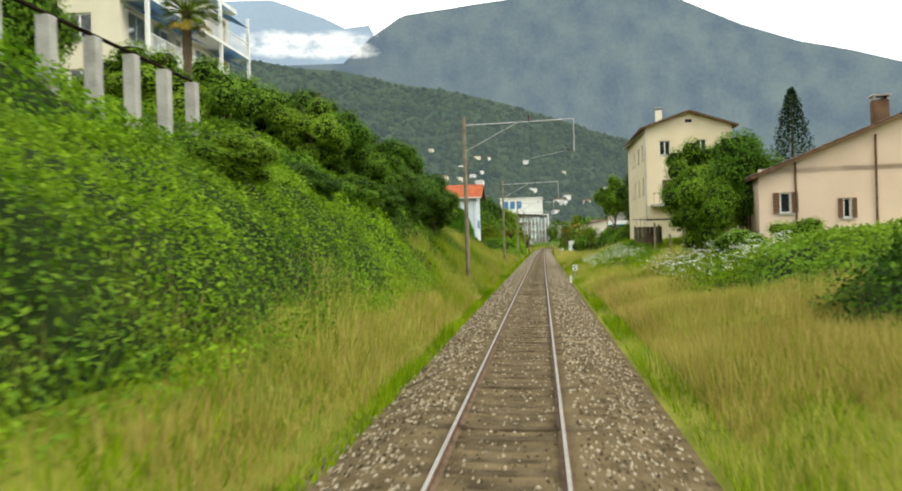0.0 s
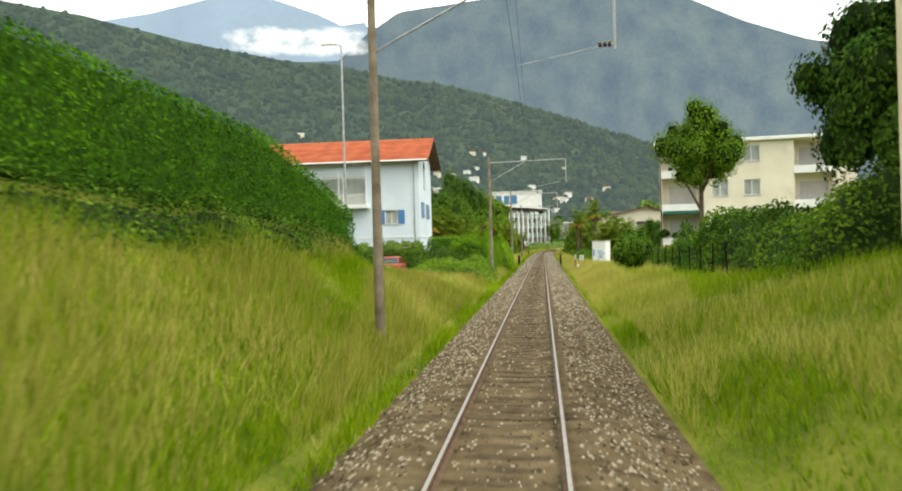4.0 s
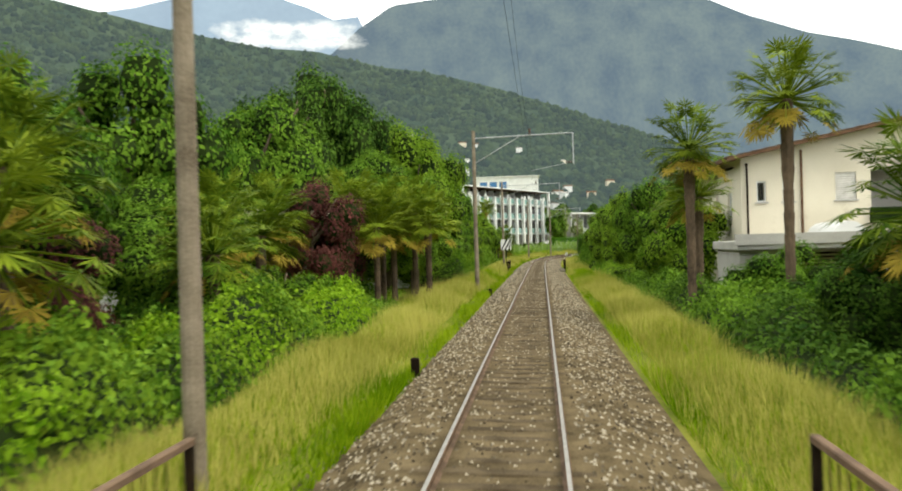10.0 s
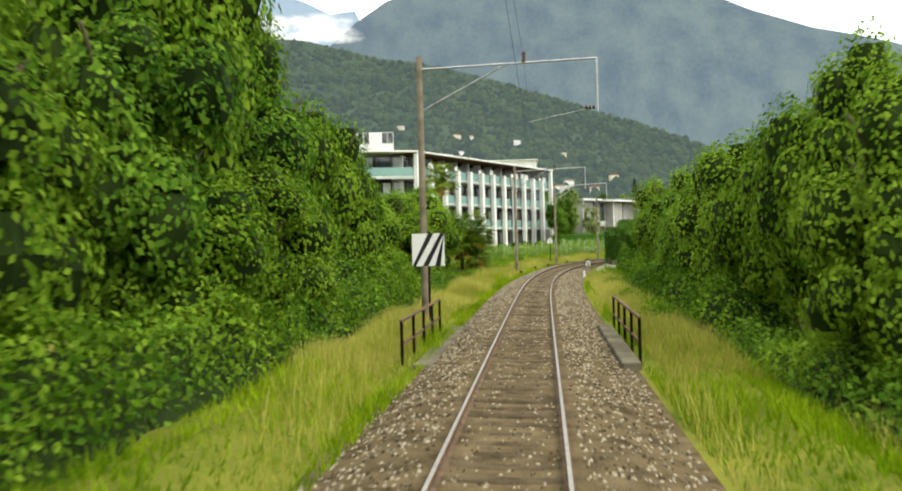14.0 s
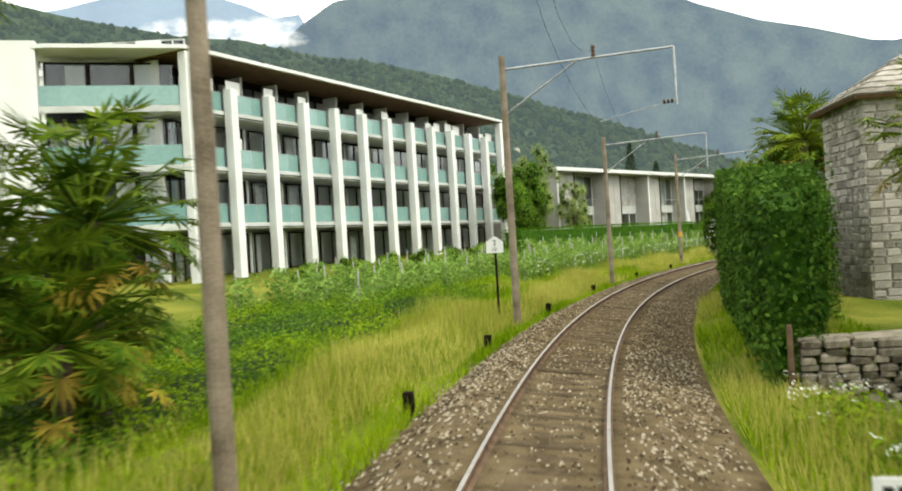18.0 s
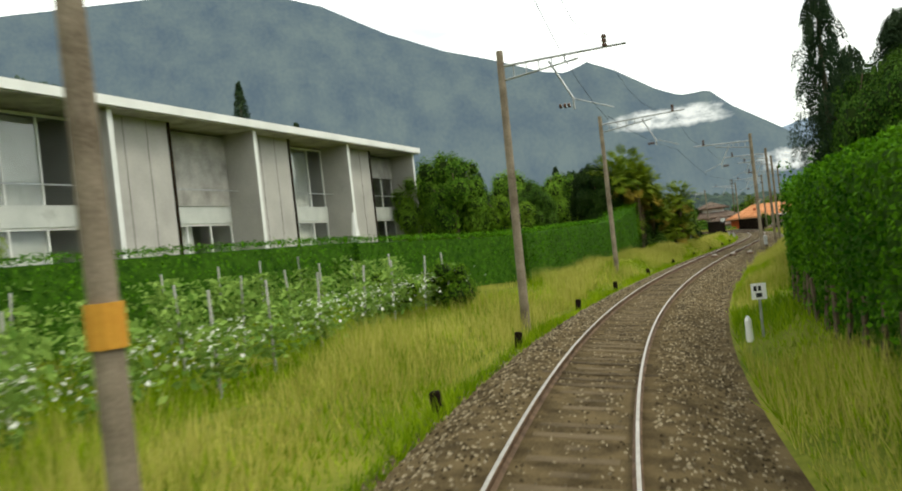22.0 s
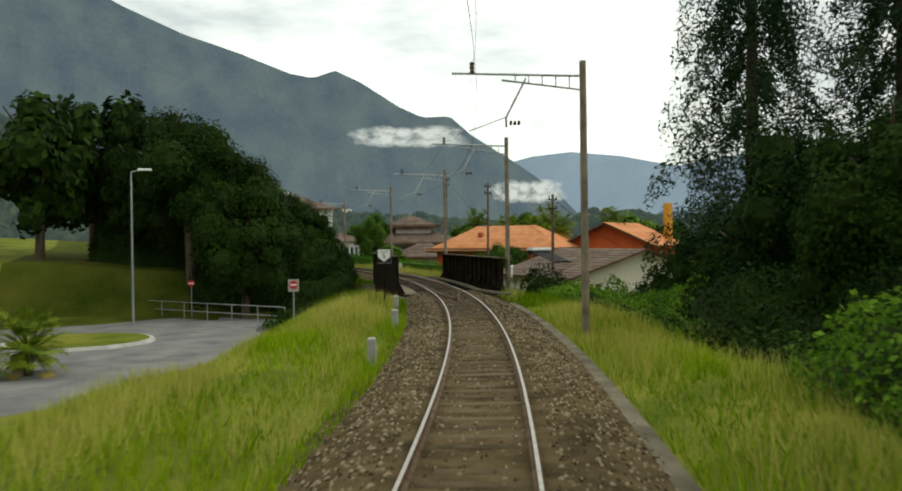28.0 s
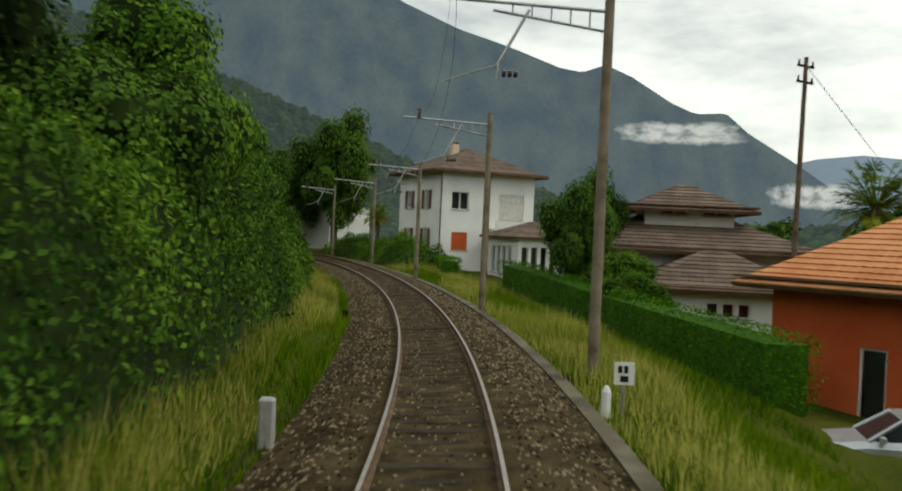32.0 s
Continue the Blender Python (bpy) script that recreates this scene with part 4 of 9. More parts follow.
# ---- thickets: leaves over a lumpy sheet of growth ----
def lump(seed, a, b, cell):
    """Smooth noise from 0 to 1 with lumps of the given size."""
    a, b = np.asarray(a, float) / cell, np.asarray(b, float) / cell
    i, j = np.floor(a), np.floor(b)
    u, v = a - i, b - j
    u, v = u * u * (3 - 2 * u), v * v * (3 - 2 * v)

    def q(x, y):
        w = np.sin(x * 127.1 + y * 311.7 + seed * 74.7) * 43758.5453
        return w - np.floor(w)
    return (q(i, j) * (1 - u) + q(i + 1, j) * u) * (1 - v) + (q(i, j + 1) * (1 - u) + q(i + 1, j + 1) * u) * v


def thicket(name, s0, s1, l0, l1, h, mats, label, seed, size=0.11, dens=85, cell=2.4, edge=1.0, low=0.3):
    """Dense growth up to h high between s0, s1 and l0, l1."""
    g = np.random.default_rng(seed)
    size, dens = size * 0.74, dens * 1.6
    n = int((s1 - s0) * (l1 - l0) * dens)

    def height(s, l, inset=0.0):
        e = np.clip((np.minimum(np.minimum(l - l0, l1 - l), np.minimum(s - s0, s1 - s)) - inset) / (edge * (0.5 + lump(seed + 3, s, l, 3.0))), 0, 1) ** 0.6
        return h * e * (low + (1 - low) * lump(seed, s, l, cell)) * (0.62 + 0.5 * lump(seed + 1, s, l, cell / 2.7) + 0.16 * lump(seed + 2, s, l, 0.4))

    def world(s, l, z):
        x, y = at(s, 0)
        hd = heading(s)
        return np.stack([x + l * np.cos(hd), y - l * np.sin(hd), zg(s, l) + z], -1)
    s, l = g.uniform(s0, s1, n * 3), g.uniform(l0, l1, n * 3)
    H = height(s, l)
    # steeper faces carry more leaves
    steep = np.sqrt(1 + ((height(s + 0.2, l) - H) / 0.2) ** 2 + ((height(s, l + 0.2) - H) / 0.2) ** 2)
    keep = g.uniform(0, 3, n * 3) < np.clip(steep, 0.9, 3)
    s, l, H = s[keep], l[keep], H[keep]
    n = len(s)
    ds, dl = (height(s + 0.2, l) - H) / 0.2, (height(s, l + 0.2) - H) / 0.2
    hd = heading(s)
    nr = np.stack([-ds * np.sin(hd) - dl * np.cos(hd), -ds * np.cos(hd) + dl * np.sin(hd), np.full(n, 0.9)], -1)
    nr /= np.linalg.norm(nr, axis=1)[:, None]
    p = world(s, l, H) + nr * (g.normal(0, 0.07, n) - 0.22 * g.uniform(0, 1, n) ** 2)[:, None] + g.normal(0, 0.06, (n, 3))
    pick = np.clip((lump(seed + 5, s, l, 3.1) * 1.3 - 0.15 + g.normal(0, 0.12, n)) * len(mats), 0, len(mats) - 1).astype(np.int32)
    me = leaf_mesh(name, p, nr, size, M[mats[0]], g)
    # sheet under the leaves; its near-black colour is the thicket's inner shade
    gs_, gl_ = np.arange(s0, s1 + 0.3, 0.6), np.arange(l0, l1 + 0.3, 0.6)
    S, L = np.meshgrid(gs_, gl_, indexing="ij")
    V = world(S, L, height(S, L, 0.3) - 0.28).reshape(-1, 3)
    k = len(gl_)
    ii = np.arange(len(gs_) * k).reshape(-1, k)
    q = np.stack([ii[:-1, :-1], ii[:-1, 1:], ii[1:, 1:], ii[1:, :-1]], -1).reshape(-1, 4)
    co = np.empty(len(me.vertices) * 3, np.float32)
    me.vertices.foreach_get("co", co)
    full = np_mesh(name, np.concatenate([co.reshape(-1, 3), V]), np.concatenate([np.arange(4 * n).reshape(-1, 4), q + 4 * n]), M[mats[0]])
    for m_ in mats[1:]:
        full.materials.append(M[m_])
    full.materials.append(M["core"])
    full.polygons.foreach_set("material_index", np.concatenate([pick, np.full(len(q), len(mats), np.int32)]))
    bpy.data.meshes.remove(me)
    return tagged(new(name, full), label, "shrubs", kind="stuff")


# ---- palms ----
def fan(mb, p, d, up, r, blades=13):
    """A fan leaf at p that opens along d."""
    d = d.normalized()
    side = d.cross(up).normalized()
    nrm = side.cross(d)
    for i in range(blades):
        a = (i / (blades - 1) - 0.5) * 4.0
        e = (math.cos(a) * d + math.sin(a) * side) * r * (1 - 0.12 * abs(a)) + nrm * (-0.16 * r * abs(math.sin(i * 2.1)) - 0.10 * r)
        w = (math.cos(a + 1.57) * d + math.sin(a + 1.57) * side) * r * 0.062
        mb.add([p, p + e * 0.55 + w, p + e, p + e * 0.55 - w], [(0, 1, 2, 3)])


def palm_crown(seed, fans=125):
    g = random.Random(seed)
    live = MB()
    for i in range(fans):
        az_, el = g.uniform(0, 6.28), g.uniform(-0.7, 1.25)
        d = Vector((math.cos(az_) * math.cos(el), math.sin(az_) * math.cos(el), math.sin(el)))
        ln = g.uniform(0.45, 0.98)
        p = d * ln
        live.m = 0
        live.tube((0, 0, 0), p, 0.014, 0.009, 4, False)
        live.m = 1 if el < -0.5 else 0
        fan(live, p, (d + Vector((0, 0, -0.35))).normalized(), Vector((0, 0, 1)), g.uniform(0.20, 0.32), 13)
    return live.mesh("frond_crown", M["palm"], M["palmdry"])


PALMS = [palm_crown(i) for i in range(3)]
PTRUNK = MB()
for i in range(12):
    PTRUNK.tube((0, 0, i / 12), (0, 0, (i + 1) / 12), 0.042 + 0.012 * (i > 8), 0.050 + 0.012 * (i > 7), 9)
PTRUNK = PTRUNK.mesh("trunk", M["palmbark"])


def palm(s, l, h, r=1.35, label="", base=None):
    """A fan palm of trunk height h."""
    x, y, z = spot(s, l)
    z = z if base is None else base
    v = PALMS[int(abs(s * 3 + l * 7)) % 3]
    t = thing("palm_tree", pose(x, y, z - 0.1, 0, 0, (s * 31) % 360), label or "fan palm with a shaggy fibrous trunk and drooping dry fronds", "palm tree")
    part("trunk", PTRUNK, None, t, loc=Matrix.Diagonal((3.4, 3.4, h, 1)))
    m = Matrix.Translation((0, 0, h)) @ Matrix.Diagonal((r, r, r, 1))
    part("frond_crown", v, None, t, loc=m)
    return t


# ---- conifers ----
def conifer_mesh(seed, n=5200, droop=0.25, loose=0.2):
    g = np.random.default_rng(seed)
    z = g.uniform(0.05, 1.0, n) ** 0.8
    tier = np.floor(z * 16) / 16
    a = g.uniform(0, 6.28, n)
    br = np.floor(a / 6.28 * 9) / 9 * 6.28 + tier * 40
    a = br + g.normal(0, 0.16, n)
    rmax = (1.03 - z) ** (0.75 if loose < 0.3 else 0.42) * (1 + loose * np.sin(tier * 57 + br * 3))
    rr = rmax * g.uniform(0.2, 1.0, n) ** 0.6
    p = np.stack([rr * np.cos(a), rr * np.sin(a), z - droop * 0.2 * rr + g.normal(0, 0.008, n)], -1)
    nr = np.stack([np.cos(a) * 0.4, np.sin(a) * 0.4, np.ones(n)], -1)
    return p, nr, g


CONIFERS = {}


def conifer(s, l, h, r, kind="spruce", label="", place=None):
    if kind not in CONIFERS:
        p, nr, g = conifer_mesh(len(kind), 64000 if kind == "cedar" else 7000, 0.9 if kind == "cedar" else 0.2, 0.45 if kind == "cedar" else 0.15)
        CONIFERS[kind] = leaf_mesh("needles", p * np.array([1, 1, 4.0]), nr, 0.030 if kind == "cedar" else 0.050, M["blueneedle"] if kind == "blue" else M["conifer"], g, 0.32)
    x, y, z = place or spot(s, l)
    t = thing("conifer", pose(x, y, z - 0.1, 0, 0, (s * 41) % 360), label or "tall dark conifer with tiered drooping branches", "tree")
    part("trunk", MB().tube((0, 0, 0), (0, 0, h * 0.96), 0.02 * h, 0.004 * h, 8), M["bark"], t)
    part("branch_mass", CONIFERS[kind], None, t, loc=Matrix.Diagonal((r, r, h / 4, 1)))
    return t


# ---- grass ----
def grass(name, n, side, lmin, lmax, smin, smax, hmin, hmax, width, material, label, seed, patch=0.0, lean=0.35):
    """Blades over a strip beside the track; patch above 0 leaves bare patches."""
    g = np.random.default_rng(seed)
    s, l = g.uniform(smin, smax, n), lmin + (lmax - lmin) * g.uniform(0, 1, n) ** 1.3
    if patch:
        q = np.sin(s * 0.31 + seed) + np.sin(s * 0.11 + l * 0.9 + seed) + np.sin(l * 1.7 - s * 0.23)
        keep = q > (patch - 1) * 1.5
        s, l = s[keep], l[keep]
    l = l * side
    keep = (s < 504.6) | (s > 519)
    s, l = s[keep], l[keep]
    n = len(s)
    x, y = at(s, 0)
    h = heading(s)
    c = np.stack([x + l * np.cos(h), y - l * np.sin(h), zg(s, l) - 0.03], -1)
    ht = g.uniform(hmin, hmax, n) * (0.8 + 0.3 * np.sin(s * 0.6 + l))
    a = g.uniform(0, 6.28, n)
    w = np.stack([np.cos(a), np.sin(a), 0 * a], -1) * (width * g.uniform(0.6, 1.3, n))[:, None]
    tip = c + np.stack([g.normal(0, lean, n) * ht, g.normal(0, lean, n) * ht, ht], -1)
    v = np.stack([c - w, c + w, tip], 1).reshape(-1, 3)
    f = np.arange(3 * n).reshape(-1, 3)
    tagged(new(name, np_mesh(name, v, f, M[material])), label, "grass", kind="stuff")


for side in (-1, 1):
    grass("verge_grass", 90000, side, 2.3 if side < 0 else 2.72, 6.0, -8, 200, 0.15, 0.50, 0.018, "grass", "green verge grass beside the ballast", 11 + side)
    grass("verge_grass", 90000, side, 2.3 if side < 0 else 2.72, 6.5, 185, 400, 0.15, 0.45, 0.018, "grass", "green verge grass on the embankment", 21 + side)
    grass("verge_grass", 36000, side, 2.3 if side < 0 else 2.72, 6.5, 400, 499, 0.15, 0.45, 0.018, "grass", "green verge grass beside the curve", 31 + side)
    grass("verge_grass", 42000, side, 2.3 if side < 0 else 2.72, 6.5, 496, 590, 0.15, 0.50, 0.018, "dimgrass", "dim green verge grass beside the bridge and the curve", 34 + side)
    grass("dry_grass", 56000, side, 2.7, 8.0, -8, 290, 0.40, 0.90, 0.011, "straw", "tall dry yellow grass on the verge", 41 + side, 0.9, 0.2)
    grass("dry_grass", 70000, side, 2.7, 7.0, 290, 590, 0.35, 0.8, 0.011, "straw", "dry yellow grass stalks on the verge", 51 + side, 0.9, 0.2)
for side in (-1, 1):
    grass("seeding_grass", 34000, side, 3.3, 5.6, -8, 212, 0.40, 0.80, 0.010, "straw", "pale yellow seeding grass in a band along the verge", 91 + side, 0.5, 0.22)
    grass("seeding_grass", 26000, side, 3.2, 5.4, 285, 590, 0.40, 0.75, 0.011, "straw", "pale yellow seeding grass in a band along the verge", 95 + side, 0.4, 0.22)
grass("seeding_grass", 30000, 1, 2.9, 5.4, 118, 184, 0.40, 0.80, 0.010, "straw", "pale yellow seeding grass along the meadow's edge", 98, 0.0, 0.22)
grass("field_dry_grass", 34000, 1, 4.5, 13, 112, 172, 0.3, 0.7, 0.012, "straw", "dry yellow grass in the meadow", 99, 0.7, 0.25)
for side in (-1, 1):
    grass("seeding_grass", 16000, side, 3.1, 5.2, 186, 236, 0.40, 0.75, 0.010, "straw", "pale yellow seeding grass on the embankment", 102 + side, 0.0, 0.22)
    grass("seeding_grass", 12000, side, 3.1, 5.0, 262, 300, 0.40, 0.75, 0.010, "straw", "pale yellow seeding grass on the embankment", 106 + side, 0.0, 0.22)
grass("field_grass", 50000, -1, 6, 26, 106, 176, 0.12, 0.4, 0.02, "grass", "rough green meadow grass", 61)
grass("field_dry_grass", 120000, -1, 4, 26, 106, 147, 0.25, 0.65, 0.015, "tan", "dry yellow meadow grass", 62, 0.6)
grass("field_grass", 50000, 1, 6, 16, 55, 185, 0.2, 0.6, 0.02, "grass", "rough green meadow grass", 63)
grass("bank_grass", 50000, -1, 6, 14, 290, 400, 0.2, 0.6, 0.022, "grass", "rough green grass on the slope below the vines", 64)
grass("bank_grass", 30000, -1, 6, 9.0, 440, 500, 0.2, 0.5, 0.022, "grass", "green grass on the slope down to the road", 65)
grass("bank_grass", 14000, 1, 6, 9, 430, 499, 0.2, 0.5, 0.022, "grass", "green grass on the slope", 66)
grass("bank_grass", 18000, 1, 6, 9, 496, 590, 0.2, 0.5, 0.022, "dimgrass", "dim green grass on the slope", 70)
grass("slope_dry_grass", 24000, -1, 3.0, 7.5, 292, 420, 0.5, 0.95, 0.012, "straw", "tall seeding yellow grass along the slope", 67, 0.9, 0.2)
grass("slope_dry_grass", 30000, -1, 4, 8.5, 420, 500, 0.3, 0.65, 0.013, "straw", "tall seeding yellow grass above the road", 68, 0.9, 0.2)
grass("meadow_dry_grass", 30000, 1, 3.2, 9.5, 4, 48, 0.4, 0.8, 0.013, "tan", "pale tan dry grass on the bank", 77, 0.3, 0.2)
grass("verge_dry_grass", 12000, -1, 2.7, 4.0, -6, 62, 0.35, 0.7, 0.012, "tan", "pale tan dry grass in a strip beside the ballast", 78, 0.2, 0.2)
grass("verge_dry_grass", 14000, 1, 2.9, 4.8, 126, 176, 0.4, 0.75, 0.012, "tan", "pale tan dry grass in a strip beside the ballast", 79, 0.3, 0.2)
grass("meadow_dry_grass", 26000, 1, 4.0, 10, 0, 60, 0.4, 0.8, 0.013, "straw", "pale dry grass on the bank", 69, 0.9, 0.2)


# ---- buildings ----
def facade(mb, w, h, holes, reveal=0.22):
    """A wall in the x, z plane that faces -y, with openings (u, v, width, height, style) that go through it."""
    us = sorted({0.0, w, *[q for a in holes for q in (a[0], a[0] + a[2])]})
    vs = sorted({0.0, h, *[q for a in holes for q in (a[1], a[1] + a[3])]})
    for u0, u1 in zip(us[:-1], us[1:]):
        for v0, v1 in zip(vs[:-1], vs[1:]):
            cu, cv = (u0 + u1) / 2, (v0 + v1) / 2
            if any(a[0] < cu < a[0] + a[2] and a[1] < cv < a[1] + a[3] for a in holes):
                continue
            mb.add([(u0, 0, v0), (u1, 0, v0), (u1, 0, v1), (u0, 0, v1)], [(0, 1, 2, 3)])
    for a in holes:
        u0, v0, u1, v1 = a[0], a[1], a[0] + a[2], a[1] + a[3]
        r = reveal
        mb.add([(u0, 0, v0), (u1, 0, v0), (u1, 0, v1), (u0, 0, v1), (u0, r, v0), (u1, r, v0), (u1, r, v1), (u0, r, v1)], [(0, 4, 5, 1), (1, 5, 6, 2), (2, 6, 7, 3), (3, 7, 4, 0)])
    if not holes:
        mb.add([(0, 0.3, 0), (w, 0.3, 0), (w, 0.3, h), (0, 0.3, h)], [(3, 2, 1, 0)])
    return mb


WINDOW_CACHE = {}


def window(parent, m, w, h, style):
    """A window, door or shutter set in its opening; m puts the opening's lower corner in the wall plane."""
    key = (round(w, 2), round(h, 2), style)
    if key not in WINDOW_CACHE:
        f = MB()
        t = 0.07
        f.box(0, 0.10, 0, t, 0.16, h).box(w - t, 0.10, 0, w, 0.16, h).box(t, 0.10, 0, w - t, 0.16, t).box(t, 0.10, h - t, w - t, 0.16, h)
        if w > 0.85 and "d" not in style:
            f.box(w / 2 - 0.045, 0.095, t, w / 2 + 0.045, 0.165, h - t)
        pane = MB().box(t, 0.125, t, w - t, 0.135, h - t).mesh("pane", M["glass"])
        sill = MB().box(-0.08, -0.07, -0.07, w + 0.08, 0.10, 0.0)
        # near-black sheet behind the pane: the unlit room put into colour
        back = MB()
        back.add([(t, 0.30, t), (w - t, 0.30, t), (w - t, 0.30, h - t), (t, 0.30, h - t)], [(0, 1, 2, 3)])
        rows_ = max(3, int(h / 0.14))
        prof = [(-0.03, 0.0), (-0.03, h)] + [(y_, h * (1 - (k_ + f_) / rows_)) for k_ in range(rows_) for y_, f_ in ((-0.062, 0.05), (-0.085, 0.95))]
        x1_ = w / 2 + 0.02
        sh = MB()
        sh.add([(0, y_, z_) for y_, z_ in prof] + [(x1_, y_, z_) for y_, z_ in prof], [tuple(range(len(prof))), tuple(range(2 * len(prof) - 1, len(prof) - 1, -1))] + [(k_, len(prof) + k_, len(prof) + (k_ + 1) % len(prof), (k_ + 1) % len(prof)) for k_ in range(len(prof))])
        cu = MB()
        for i in range(10):
            a, b = t + (w - 2 * t) * i / 10, t + (w - 2 * t) * (i + 1) / 10
            cu.add([(a, 0.2 + 0.03 * (i % 2), t), (b, 0.2 + 0.03 * ((i + 1) % 2), t), (b, 0.2 + 0.03 * ((i + 1) % 2), h - t), (a, 0.2 + 0.03 * (i % 2), h - t)], [(0, 1, 2, 3)])
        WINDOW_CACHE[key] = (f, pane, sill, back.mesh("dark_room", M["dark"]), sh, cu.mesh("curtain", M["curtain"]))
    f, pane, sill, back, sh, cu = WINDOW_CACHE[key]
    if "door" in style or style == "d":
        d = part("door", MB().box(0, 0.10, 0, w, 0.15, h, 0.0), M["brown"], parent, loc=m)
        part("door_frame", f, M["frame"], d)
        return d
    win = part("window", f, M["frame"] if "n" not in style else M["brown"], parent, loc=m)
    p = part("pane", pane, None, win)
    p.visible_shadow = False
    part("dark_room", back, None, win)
    part("sill", sill, M["concrete"], win)
    if "c" in style:
        part("curtain", cu, None, win)
    for key_, matn in (("b", "shutter"), ("k", "brown"), ("g", "core")):
        if key_ in style:
            part("shutter", sh, M[matn], win, loc=pose(-w / 2 - 0.04, 0, 0))
            part("shutter", sh, M[matn], win, loc=pose(w + 0.02, 0, 0))
    if "r" in style:
        rl, nb = MB(), int(h / 0.05)
        zig = [(0.06 + 0.02 * (i % 2), h * i / nb) for i in range(nb + 1)]
        rl.add([(0.04, y_, z_) for y_, z_ in zig] + [(w - 0.04, y_, z_) for y_, z_ in zig], [(i, nb + 1 + i, nb + 2 + i, i + 1) for i in range(nb)])
        part("roller_blind", rl, M["red"] if "R" in style else M["curtain"], win)
    return win


def slope(parent, A, B, C, D, material, rows=14, tile=0.30, lift=0.045, name="roof_slope"):
    """A tiled roof slope with its eave from A to B and its ridge from D to C, in courses of rounded tiles."""
    A, B, C, D = map(Vector, (A, B, C, D))
    nrm = (B - A).cross(D - A).normalized()
    deck = MB()
    th = nrm * 0.14
    deck.add([A - th, B - th, C - th, D - th, A, B, C, D], [(0, 3, 2, 1), (4, 5, 6, 7), (0, 1, 5, 4), (1, 2, 6, 5), (2, 3, 7, 6), (3, 0, 4, 7)])
    ob = part(name, deck, M["brown"], parent)
    for i in range(rows):
        t0, t1 = i / rows, min(1.0, (i + 1.12) / rows)
        p0, q0 = A.lerp(D, t0), B.lerp(C, t0)
        p1, q1 = A.lerp(D, t1), B.lerp(C, t1)
        n = max(2, int((q0 - p0).length / tile) * 2)
        mb = MB()
        for k in range(n + 1):
            u = k / n
            bump_ = 0.022 if k % 2 else 0.0
            lo, hi = p0.lerp(q0, u) + nrm * (0.006 + bump_ + lift), p1.lerp(q1, u) + nrm * (0.006 + bump_)
            mb.v += [lo, hi, p0.lerp(q0, u) + nrm * 0.004]
        for k in range(n):
            o = 3 * k
            mb.f += [(o, o + 3, o + 4, o + 1), (o + 2, o + 5, o + 3, o)]
        mb.mi = [0] * len(mb.f)
        part("tile_course", mb, material, ob)
    return ob


